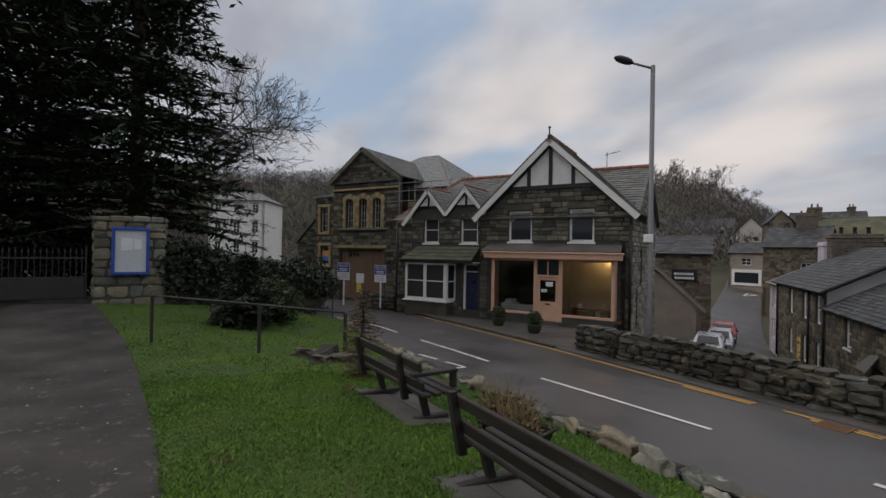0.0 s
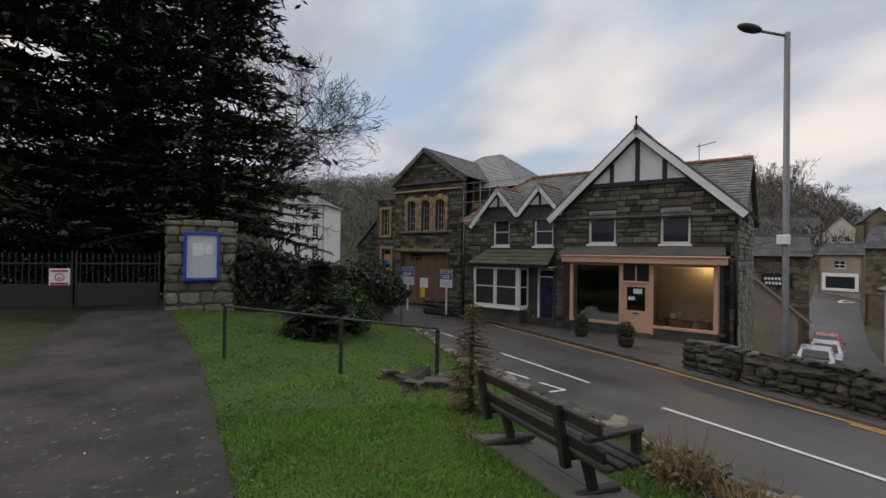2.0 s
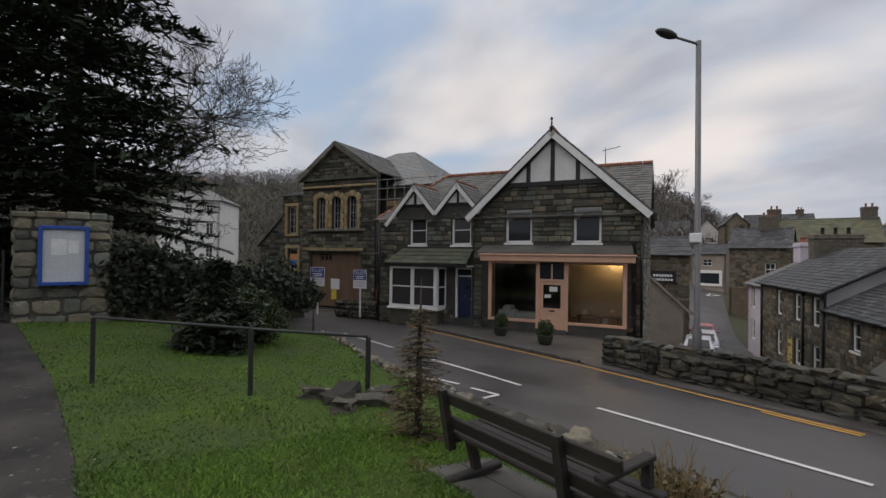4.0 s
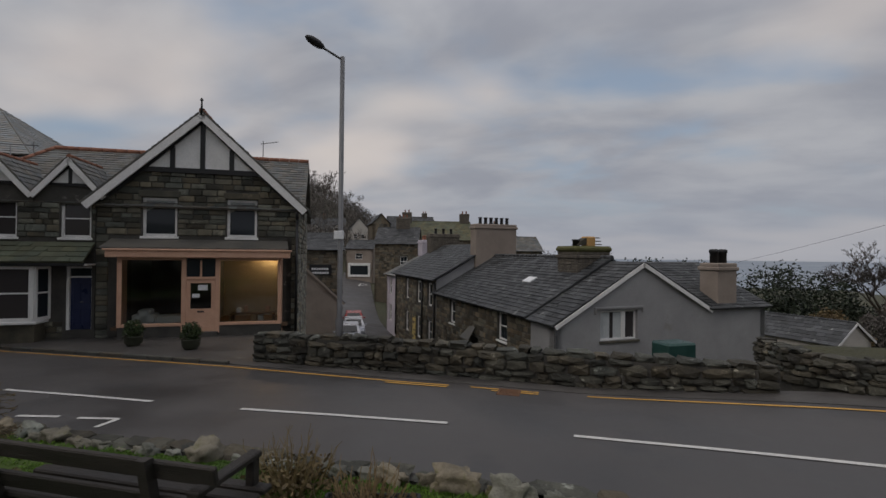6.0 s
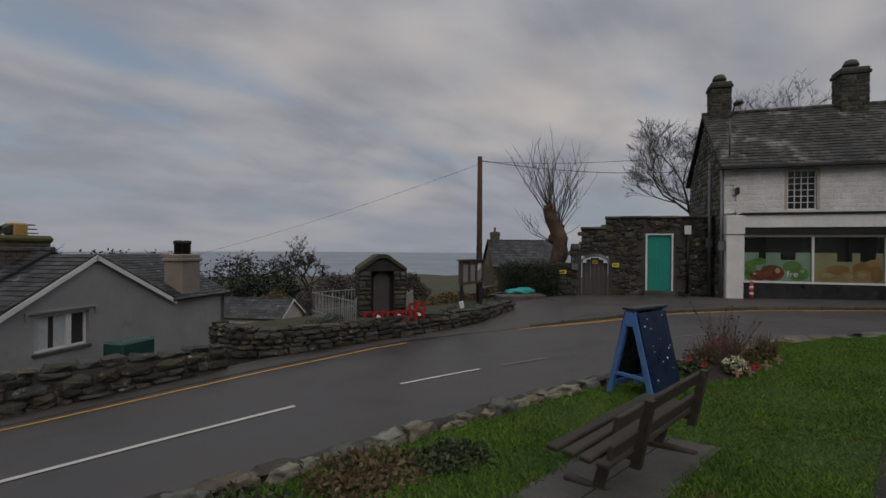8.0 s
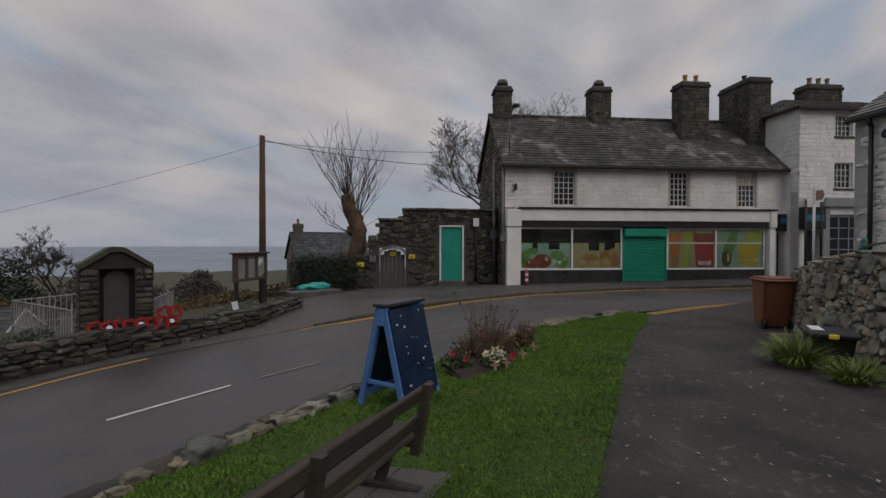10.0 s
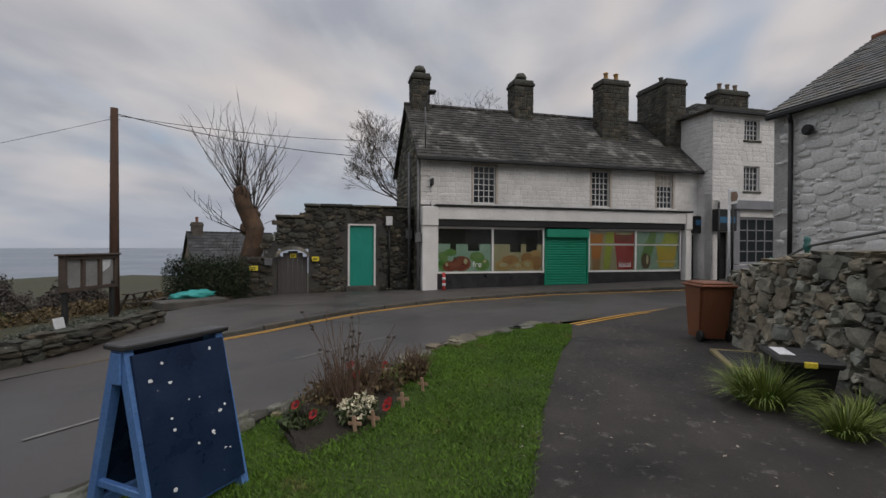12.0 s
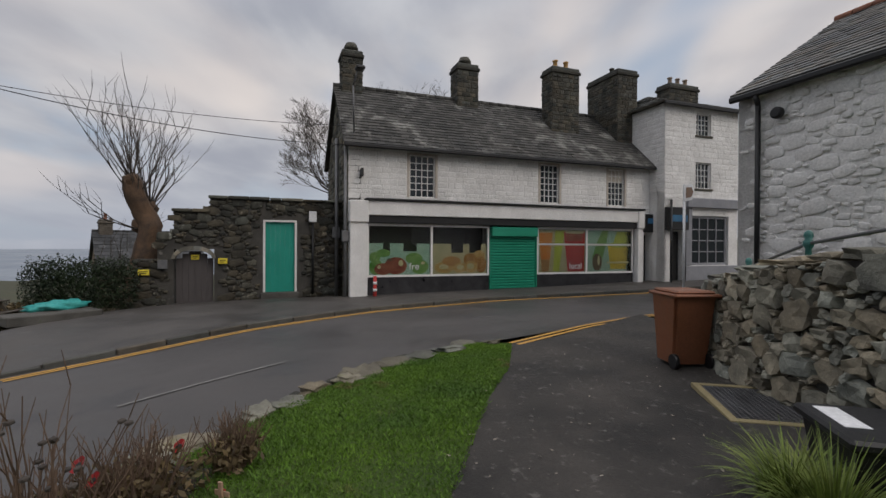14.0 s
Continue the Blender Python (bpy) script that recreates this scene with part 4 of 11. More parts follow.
# ---- the house with the bay window ----
def bay_house():
    a0, W, D = -15.6, 5.20, 8.4
    h = thing("bay_house", Matrix.Translation(AB(a0, 21.1, GZ)) @ pose(0, 0, 0, 0, 0, GRID), "dark stone house with white bay window and twin gablets", "house")
    Z = -GZ
    E = 3.3 + Z
    wins = [(1.80, 2.75, 2.04 + Z, 3.45 + Z), (4.07, 5.06, 2.04 + Z, 3.45 + Z)]
    door = (4.27, 5.10, -1.36 + Z, 0.98 + Z)
    bayhole = (1.5, 3.5, -0.9 + Z, 0.95 + Z)
    wall("wall", h, Matrix(), W, E, 0.45, M_MORTAR, wins + [door, bayhole])
    lay(h, rects(W, Z - 2.0, E, (0.16, 0.28), (0.22, 0.65), [(a - 0.02, b + 0.02, c - 0.1, d + 0.24) for a, b, c, d in wins] + [(1.05, 5.2, -0.98 + Z, 1.85 + Z), (4.2, 5.16, 0, 1.2 + Z)], None, 11), P_DARK, M_SLATESTONE_J, 0.06)
    for a, b, c, d in wins:
        window(h, Matrix.Translation((a, 0, c)), b - a, d - c, rows=2, sill=M_WHITE, edge=0.09, glass=M_CURTAINED)
    # gablets
    for ax in (2.13, 4.40):
        A, Eg = 4.86 + Z, 3.6 + Z
        bm = B()
        slab(bm, [(ax - 1.12, -0.02, Eg - 0.3), (ax + 1.12, -0.02, Eg - 0.3), (ax + 1.12, -0.02, Eg), (ax, -0.02, A - 0.1), (ax - 1.12, -0.02, Eg)], (0, 0.3, 0))
        part("gablet_wall", bm, M_MORTAR, h)
        bm = B()
        slab(bm, [(ax - 0.62, -0.05, 4.02 + Z), (ax + 0.62, -0.05, 4.02 + Z), (ax, -0.05, A - 0.16)], (0, 0.026, 0))
        part("gable_panel", bm, M_WHITE, h)
        for q in ((ax - 0.75, ax + 0.75, 3.92 + Z, 4.02 + Z), (ax - 0.055, ax + 0.055, 4.02 + Z, A - 0.25)):
            bm = B()
            box(bm, q[0], q[1], -0.085, -0.01, q[2], q[3])
            part("timber", bm, M_BLACK, h)
        bargeboards(h, Matrix.Translation((0, -0.26, 0)), [(ax - 1.2 - (0.45 if ax < 3 else 0), Eg - 0.05 - (0.5 if ax < 3 else 0)), (ax, A + 0.08), (ax + 1.2, Eg - 0.05)], 0.18, 0.06)
        bargeboards(h, Matrix.Translation((0, -0.12, 0)), [(ax - 0.95, A - 1.06), (ax, A - 0.08), (ax + 0.95, A - 1.06)], 0.12, 0.04, M_BLACK, "timber")
        for sgn in (-1, 1):
            slate_roof(h, (ax + sgn * 1.16, -0.25, Eg - 0.05), (ax + sgn * 1.16, 1.6, Eg - 0.05), (ax, -0.25, A + 0.06), (ax, 2.4, A + 0.06))
        ridge(h, (ax, -0.2, A + 0.13), (ax, 2.3, A + 0.13), M_TERRA, 0.08)
    RZ, RY = 5.95 + Z, 4.1
    slate_roof(h, (-0.3, 0.0, E - 0.05), (W, 0.0, E - 0.05), (1.9, RY, RZ), (W, RY, RZ))
    slate_roof(h, (-0.3, D, E - 0.05), (-0.3, 0.0, E - 0.05), (1.9, RY + 0.02, RZ), (1.9, RY, RZ))
    slate_roof(h, (-0.3, D + 0.2, E - 0.05), (W, D + 0.2, E - 0.05), (1.9, RY, RZ), (W, RY, RZ), course=0.5, width=0.8)
    ridge(h, (1.9, RY, RZ + 0.1), (W, RY, RZ + 0.1), M_TERRA)
    ridge(h, (-0.2, 0.1, E + 0.06), (1.9, RY, RZ + 0.1), M_TERRA, 0.09)
    side = Matrix.Translation((0, D, 0)) @ pose(0, 0, 0, 0, 0, -90)
    wall("side_wall", h, side, D, E, 0.4, M_SLATESTONE_J)
    wall("back_wall", h, Matrix.Translation((0, D - 0.3, 0)), W, E, 0.3, M_SLATESTONE_J)
    # bay window with splayed right cheek
    zb, zt, y0 = -0.92 + Z, 1.02 + Z, -0.72
    bay = part("bay_window", B(), M_WHITE, h, "white painted timber bay window")
    bm = B()
    for q in ((1.12, 1.26, y0, y0 + 0.12), (2.28, 2.46, y0, y0 + 0.12), (3.50, 3.66, y0, y0 + 0.12)):
        bbox(bm, q[0], q[1], q[2], q[3], zb, zt, 0.012)
    for x0, x1 in ((1.26, 2.28), (2.46, 3.50)):
        box(bm, x0, x1, y0 + 0.01, y0 + 0.11, zb, zb + 0.12), box(bm, x0, x1, y0 + 0.01, y0 + 0.11, zt - 0.12, zt), box(bm, x0, x1, y0 + 0.03, y0 + 0.09, 0.03 + Z, 0.09 + Z)
    part("bay_frame", bm, M_WHITE, bay)
    for sx, x0 in ((1, 3.66), (-1, 1.12)):
        bm = B()
        e = Vector((x0 + (0.12 if sx > 0 else -0.04), -0.0, 0))
        s = Vector((x0 - (0.02 if sx > 0 else -0.02), y0 + 0.06, 0))
        dirv = (e - s).normalized()
        mm = Matrix.Translation(s) @ Matrix.Rotation(math.atan2(dirv.y, dirv.x), 4, "Z")
        Lc = (e - s).length
        for q in ((0, 0.1, zb, zt), (Lc - 0.08, Lc, zb, zt), (0.1, Lc - 0.08, zb, zb + 0.12), (0.1, Lc - 0.08, zt - 0.12, zt), (0.1, Lc - 0.08, 0.03 + Z, 0.09 + Z)):
            box(bm, q[0], q[1], -0.05, 0.05, q[2], q[3], mm)
        part("bay_frame", bm, M_WHITE, bay)
        bm = B()
        box(bm, 0.05, Lc - 0.05, -0.01, 0.01, zb + 0.05, zt - 0.05, mm)
        part("pane", bm, M_GLASS, bay)
    for x0, x1 in ((1.2, 2.34), (2.4, 3.56)):
        bm = B()
        box(bm, x0, x1, y0 + 0.055, y0 + 0.065, zb + 0.05, zt - 0.05)
        part("pane", bm, M_CURTAINED, bay)
    bm = B()
    bbox(bm, 1.02, 3.78, y0 - 0.08, 0.0, zb - 0.10, zb, 0.02)
    part("sill", bm, M_WHITE, bay)
    bm = B()
    box(bm, 1.14, 3.66, y0 + 0.05, 0.0, Z - 2.0, zb - 0.1)
    part("bay_base", bm, M_SLATESTONE_J, bay)
    # lean-to roof over bay and door
    bm = B()
    bbox(bm, 0.95, 5.22, y0 - 0.22, y0 - 0.10, zt - 0.01, zt + 0.13, 0.02)
    part("gutter_board", bm, M_BLACK, h)
    bm = B()
    box(bm, 1.0, 5.22, y0 - 0.12, 0.0, zt + 0.004, zt + 0.06)
    part("soffit", bm, M_WHITE, h)
    slate_roof(h, (0.95, y0 - 0.22, zt + 0.10), (5.22, y0 - 0.22, zt + 0.10), (1.5, -0.02, 1.82 + Z), (5.22, -0.02, 1.82 + Z), M_GREENSLATE, 0.3, 0.4)
    # front door
    d = part("door", B(), M_NAVY, h, "dark navy panelled front door")
    bm = B()
    x0, x1, z0, z1 = door
    box(bm, x0 + 0.1, x1 - 0.02, 0.16, 0.21, z0, z1 - 0.42)
    for i in range(2):
        for k, (pz, ph) in enumerate(((0.15, 0.6), (0.95, 0.75))):
            bbox(bm, x0 + 0.17 + 0.32 * i, x0 + 0.42 + 0.32 * i, 0.145, 0.17, z0 + pz, z0 + pz + ph, 0.012)
    part("door_leaf", bm, M_NAVY, d)
    bm = B()
    for q in ((x0, x0 + 0.10, z0, z1), (x1 - 0.03, x1 + 0.03, z0, z1), (x0 + 0.1, x1 - 0.03, z1 - 0.07, z1), (x0 + 0.1, x1 - 0.03, z1 - 0.42, z1 - 0.36)):
        box(bm, q[0], q[1], 0.06, 0.2, q[2], q[3])
    part("door_frame", bm, M_WHITE, d)
    bm = B()
    box(bm, x0 + 0.1, x1 - 0.03, 0.15, 0.16, z1 - 0.36, z1 - 0.07)
    part("fanlight", bm, M_GLASS, d)
    bm = B()
    bbox(bm, x0 + 0.4, x0 + 0.52, 0.12, 0.15, z0 + 1.0, z0 + 1.04, 0.01)
    part("letter_plate", bm, M_GALV, d)
    bm = B()
    pipe(bm, [(0.1, -0.1, E - 0.1), (0.1, -0.1, Z - 2.0)], 0.05)
    part("downpipe", bm, M_BLACK, h)


M_CURTAINED = glass_mat("curtained_window_glass", (0.05, 0.045, 0.045), 0.08)
M_GREENSLATE = mat("mossy_green_slate", (0.05, 0.06, 0.045), (0.09, 0.10, 0.07), 1.0, 0.7, 0.3, 30, vary="island", amount=0.2)
bay_house()


# ---- roadside: pavements, kerbs, lines ----
def pavement_z(x, y):
    """Raised before the shops, worn down level with the road along the walls."""
    return road_z(x, y) + 0.10 - 0.085 * smooth01((x + 12.5) / 1.5) * smooth01((12.0 - x) / 2.5)


def offset(line, d):
    """A line moved sideways by d (to the left of its run)."""
    out = []
    for i, p in enumerate(line):
        q, s = line[max(i - 1, 0)], line[min(i + 1, len(line) - 1)]
        t = Vector((s[0] - q[0], s[1] - q[1])).normalized()
        out.append((p[0] - t.y * d, p[1] + t.x * d))
    return out


bm = B()
fa = [p for p in FAR if -46 < p[0] < 29.5]
shopback = [(-45, 32), (-34, 24), (-28, 16.8), tuple(AB(-15.5, 21.15).xy), tuple(AB(-3.2, 21.15).xy), (-11.2, 11.9), (-6, 11.35), (1.5, 11.3), (5.4, 11.9), (8.1, 11.6), (10, 11.4), (14, 12.6), (17.2, 12.5), tuple(AB(21.9, 0.5).xy), tuple(AB(20.8, -5).xy), tuple(AB(20.8, -12).xy), tuple(AB(20.8, -19).xy), tuple(AB(20.2, -27).xy)]
strip(bm, fa, shopback, pavement_z, 240, 8)
r0 = resample(fa, 241)
for p, q in zip(r0, r0[1:]):
    bm.faces.new([bm.verts.new(c) for c in ((p[0], p[1], road_z(*p) - 0.02), (q[0], q[1], road_z(*q) - 0.02), (q[0], q[1], pavement_z(*q)), (p[0], p[1], pavement_z(*p)))])
pavement = solo("pavement", bm, M_PAVE, Matrix(), "worn grey tarmac pavement along the far kerb", "pavement", kind="structure")
kerb = thing("kerb", Matrix(), "row of grey kerb stones along the road", "kerb", kind="structure")
bm = B()
bbox(bm, -0.44, 0.44, -0.075, 0.075, -0.14, 0.0, 0.018)
KERBMESH = mesh_of(bm, "kerb_stone", M_KERB)
fk = densify([p for p in FAR if -30 < p[0] < 27], 0.9)
for p, q in zip(fk, fk[1:]):
    c = ((p[0] + q[0]) / 2, (p[1] + q[1]) / 2)
    if -11.6 < c[0] < 8.5:
        continue
    ob = new("kerb_stone", KERBMESH)
    L = math.dist(p, q)
    ob.parent = kerb
    ob.matrix_local = Matrix.Translation((c[0], c[1], pavement_z(*c) + 0.012)) @ Matrix.Rotation(math.atan2(q[1] - p[1], q[0] - p[0]), 4, "Z") @ Matrix.Rotation(-math.atan2(road_z(*q) - road_z(*p), L), 4, "Y") @ Matrix.Diagonal((L / 0.9, 1, 1, 1))


def line_mark(name, pts, w, material, label):
    bm = B()
    strip(bm, offset(pts, w / 2), offset(pts, -w / 2), road_z, max(6, int(len(pts) * 6)), 1, 0.012)
    solo(name, bm, material, Matrix(), label, "road marking", "road markings", kind="structure")


for x0, x1 in ((-20.3, -16.3), (-14.35, -10.35), (-8.3, -4.33), (-2.33, 1.67)):
    line_mark("road_line", [(x0, 7.5), ((x0 + x1) / 2, 7.52), (x1, 7.5)], 0.11, M_LINE, "white painted centre dash on the road")
line_mark("road_line", [(3.72, 7.12), (4.6, 6.8), (5.4, 6.5)], 0.09, M_LINE, "worn white centre dash on the road")
line_mark("road_line", [(5.9, 6.3), (6.4, 6.05), (6.98, 5.8)], 0.08, M_LINEWORN, "worn white centre dash on the road")
line_mark("road_line", [(9.4, 4.75), (10.4, 4.1), (11.3, 3.45)], 0.07, M_LINEWORN, "worn white centre dash on the road")
line_mark("road_line", [(-11.9, 6.15), (-11.1, 6.3)], 0.1, M_LINE, "white parking bay mark on the road")
line_mark("road_line", [(-10.7, 6.32), (-9.95, 6.45)], 0.1, M_LINE, "white parking bay mark on the road")
line_mark("road_line", [(-9.95, 6.45), (-9.9, 6.0)], 0.1, M_LINE, "white parking bay mark on the road")
YL = offset(FAR, -0.28)
for x0, x1, dd in ((-24, -4.9, 0), (-4.6, -2.6, 0), (-2.3, 6.6, 0), (9.6, 28, 0), (-6.6, -5.0, -0.16), (-4.2, -2.7, -0.16), (10.5, 28, -0.14)):
    seg = [p for p in densify(offset(YL, dd), 0.5) if x0 <= p[0] <= x1]
    line_mark("yellow_line", seg, 0.085, M_YLINE, "faded yellow no-parking line along the kerb")
for d in (0.0, 0.17):
    line_mark("yellow_line", offset([(12.2, -0.35), (13.1, -1.0), (14.2, -1.8), (15.9, -3.3), (17.6, -5.4)], d), 0.085, M_YLINE, "faded yellow no-parking line along the kerb")
# drain grate in the gutter
g = thing("drain_grate", Matrix.Translation((-3.62, 10.05, road_z(-3.62, 10.05) + 0.01)), "rusty iron drain grate in the gutter", "drain")
bm = B()
for q in ((-0.24, 0.24, -0.22, -0.18), (-0.24, 0.24, 0.18, 0.22), (-0.24, -0.2, -0.18, 0.18), (0.2, 0.24, -0.18, 0.18)):
    box(bm, *q, 0, 0.015)
M_RUST = mat("rusty_iron", (0.10, 0.05, 0.025), (0.17, 0.085, 0.045), 6, 0.9, 0.4, 60)
part("frame", bm, M_RUST, g)
for i in range(7):
    bm = B()
    box(bm, -0.2, 0.2, -0.165 + i * 0.05, -0.135 + i * 0.05, 0, 0.013)
    part("bar", bm, M_RUST, g)


# ---- stone walls ----
def darts(L, H, sizes, seed, top=None, aspect=1.45):
    """Stones of mixed size scattered over a face without order: (x, z, half width, half height)."""
    g, got = random.Random(seed), []
    cell = {}
    for (lo, hi), tries in sizes:
        for _ in range(tries):
            h = g.uniform(lo, hi)
            w = h * aspect * g.uniform(0.75, 1.35)
            x, z = g.uniform(0, L), g.uniform(0, H)
            if top and z + h * 0.8 > top(x):
                continue
            cx = int(x / 0.6)
            ok = True
            for k in (cx - 2, cx - 1, cx, cx + 1, cx + 2):
                for a, b, c, d in cell.get(k, ()):
                    if ((x - a) / (w + c)) ** 2 + ((z - b) / (h + d)) ** 2 < 0.74:
                        ok = False
                        break
                if not ok:
                    break
            if ok:
                cell.setdefault(cx, []).append((x, z, w, h))
                got.append((x, z, w, h))
    return got


def rubble(parent, stones, meshes, joined, place, depth, limit=300, seed=3):
    """Lays scattered round stones into a face."""
    g = random.Random(seed)
    rest = B()
    for n, (x, z, w, h) in enumerate(stones):
        t = place(x, 0.0, z) @ Matrix.Rotation(g.uniform(-0.3, 0.3), 4, "Y") @ Matrix.Diagonal((w * 2.3, depth * g.uniform(0.8, 1.35), h * 2.3, 1))
        me = meshes[g.randrange(len(meshes))]
        if n < limit:
            ob = new("stone", me)
            ob.parent, ob.matrix_local = parent, t
        else:
            vs = [rest.verts.new(t @ v.co) for v in me.vertices]
            for p in me.polygons:
                rest.faces.new([vs[i] for i in p.vertices])
    if rest.verts:
        part("stonework", rest, joined, parent, kind="stuff")
    else:
        rest.free()


def dry_wall(name, line, top, base, label, thick=0.45, hs=(0.10, 0.26), ws=(0.2, 0.6), cap=0.16, limit=300, seed=1, both=False, near=None, batter=0.0, round_stones=False):
    """A rubble wall along a line: a core, faces of single stones and a row of rounded cap stones."""
    w = thing(name, Matrix(), label, "stone wall", kind="structure")
    d = np.r_[0, np.cumsum([math.dist(p, q) for p, q in zip(line, line[1:])])]
    L = float(d[-1])

    def at(s):
        s = min(max(s, 0), L - 1e-4)
        i = int(np.searchsorted(d, s, "right") - 1)
        t = (s - d[i]) / (d[i + 1] - d[i])
        x, y = line[i][0] + (line[i + 1][0] - line[i][0]) * t, line[i][1] + (line[i + 1][1] - line[i][1]) * t
        return x, y, math.atan2(line[i + 1][1] - line[i][1], line[i + 1][0] - line[i][0])

    bm = B()
    n = max(2, int(L / 0.4))
    rows = []
    for i in range(n + 1):
        x, y, a = at(L * i / n)
        nx, ny = -math.sin(a), math.cos(a)
        s = L * i / n
        z0, z1 = base(s, x, y) - 0.3, top(s) - cap * 0.7
        rows.append([bm.verts.new((x + nx * k, y + ny * k, z)) for k, z in ((0.05, z0), (0.05 + batter, z1), (thick - 0.05, z1), (thick - 0.05, z0))])
    for p, q in zip(rows, rows[1:]):
        for i in range(3):
            bm.faces.new((p[i], q[i], q[i + 1], p[i + 1]))
    bm.faces.new(rows[0]), bm.faces.new(rows[-1][::-1])
    part("core", bm, M_MORTAR, w)
    H = max(top(s) - base(s, *at(s)[:2]) for s in np.linspace(0, L, 20))
    r2 = random.Random(seed + 7)

    def place(x, yy, z):
        px, py, a = at(x)
        b = base(x, px, py)
        k = batter * z / max(H, 0.1)
        return Matrix.Translation((px - math.sin(a) * (yy + 0.03 + k), py + math.cos(a) * (yy + 0.03 + k), b + z)) @ Matrix.Rotation(a, 4, "Z")

    if round_stones:
        st = darts(L, H, (((0.10, 0.15), 700), ((0.055, 0.10), 5000), ((0.025, 0.05), 11000)), seed, lambda q: top(q) - cap * 0.6 - base(q, *at(q)[:2]))
        if near:
            st.sort(key=lambda q: (not near[0] <= q[0] <= near[1], -q[3]))
        rr = random.Random(4)
        rubble(w, st, [rock_mesh(rr, M_DRYSTONE, "stone", 1.0, 2, 0.30) for _ in range(10)], M_DRYSTONE_J, place, 0.22, limit, seed)
    else:
        rs = rects(L, 0, H, hs, ws, seed=seed)
        rs = [q for q in rs if q[3] <= top((q[0] + q[1]) / 2) - cap * 0.7 - base((q[0] + q[1]) / 2, *at((q[0] + q[1]) / 2)[:2]) + 0.06]
        rs = [(a + r2.uniform(-0.03, 0.03), b + r2.uniform(-0.02, 0.03), c + r2.uniform(-0.035, 0.02), e + r2.uniform(-0.02, 0.04)) for a, b, c, e in rs]
        lay(w, rs, P_FIELD, M_WALLSTONE_J, 0.10, 0.012, limit=limit, seed=seed, place=place, rough=0.10)
    r = random.Random(seed + 50)
    s = 0.0
    caps = capstones(M_DRYSTONE if round_stones else M_WALLSTONE)
    while s < L - 0.1:
        k = min(r.uniform(0.25, 0.62), L - s)
        px, py, a = at(s + k / 2)
        ob = new("cap_stone", caps[r.randrange(len(caps))])
        ob.parent = w
        nx, ny = -math.sin(a), math.cos(a)
        mid = thick / 2 + batter * 0.5
        ob.matrix_local = Matrix.Translation((px + nx * mid, py + ny * mid, top(s + k / 2) - cap * 0.75 + r.uniform(-0.02, 0.03))) @ Matrix.Rotation(a + r.uniform(-0.06, 0.06), 4, "Z") @ Matrix.Rotation(r.uniform(-0.06, 0.06), 4, "Y") @ Matrix.Diagonal((k * 0.97, thick * r.uniform(0.98, 1.14), cap * r.uniform(0.85, 1.35), 1))
        s += k
    return w


CAPS = {}


def rock_mesh(r, material, name="rock", flat=1.0, seg=2, jag=0.16):
    bm = B()
    bmesh.ops.create_icosphere(bm, subdivisions=seg, radius=0.5)
    o = Vector((r.uniform(0, 50), r.uniform(0, 50), 0))
    for v in bm.verts:
        d = v.co.normalized()
        q = Vector([math.copysign(abs(c) ** 0.55, c) for c in d]) * 0.42
        v.co = q * (1 + jag * noise.noise(d * 1.7 + o) * 2)
        v.co.z *= flat
    return mesh_of(bm, name, material, smooth=jag < 0.15)


def capstones(material):
    if material.name not in CAPS:
        r = random.Random(9)
        CAPS[material.name] = []
        for _ in range(8):
            me = rock_mesh(r, material, "cap_stone", 1.0, 2, 0.26)
            for v in me.vertices:
                v.co.z = max(v.co.z, -0.3) * 1.15 + 0.35
                v.co.x *= 1.15
                v.co.y *= 1.1
            CAPS[material.name].append(me)
    return CAPS[material.name]


dry_wall("road_wall", [(-11.1, 11.55), (-8.55, 11.42), (-4, 11.18), (0.5, 11.1), (1.85, 11.12)], lambda s: -0.66 - (0.06 if s < 2 else 0), lambda s, x, y: pavement_z(x, y) - 0.02, "low rubble stone wall with rounded cap stones beside the road", 0.5, (0.09, 0.24), (0.2, 0.65), seed=21)
dry_wall("garden_wall", [(2.35, 14.0), (2.5, 12.3), (3.2, 11.5), (6.4, 11.15), (8.1, 10.85), (10.0, 10.6), (12.6, 11.0)], lambda s: -0.52 + 0.10 * smooth01((s - 8) / 4), lambda s, x, y: pavement_z(x, y) - 0.02, "low mossy rubble wall round the memorial garden", 0.45, (0.08, 0.2), (0.2, 0.55), seed=22, cap=0.12)
# garden behind the wall
bm = B()
strip(bm, [(2.7, 12.2), (3.4, 11.75), (6.4, 11.4), (8.1, 11.1), (10.0, 10.9), (12.6, 11.3)], [(3.5, 17), (5, 17.5), (8, 17.5), (11, 17.5), (14, 17), (17, 16)], lambda x, y: -0.72 - 0.09 * (y - 12) + 0.012 * (x - 5), 30, 12)
solo("garden_ground", bm, M_ROUGH, Matrix(), "rough mossy scrub of the memorial garden", "garden", kind="structure")
RETAIN = [(13.6, -4.6), (12.9, -3.75), (11.6, -3.05), (10.5, -2.95), (9.4, -3.05), (8.2, -3.25), (6.0, -3.6), (2.0, -4.1), (-4, -4.6)]
dry_wall("retaining_wall", RETAIN, lambda s: 0.80 + 0.62 * smooth01((s - 0.5) / 5.5), lambda s, x, y: lawn_z(x, y) - 0.03, "high dry rubble retaining wall of grey field stones", 0.6, (0.10, 0.30), (0.16, 0.50), seed=23, cap=0.10, limit=300, near=(0.5, 7.5), batter=0.12, round_stones=True)
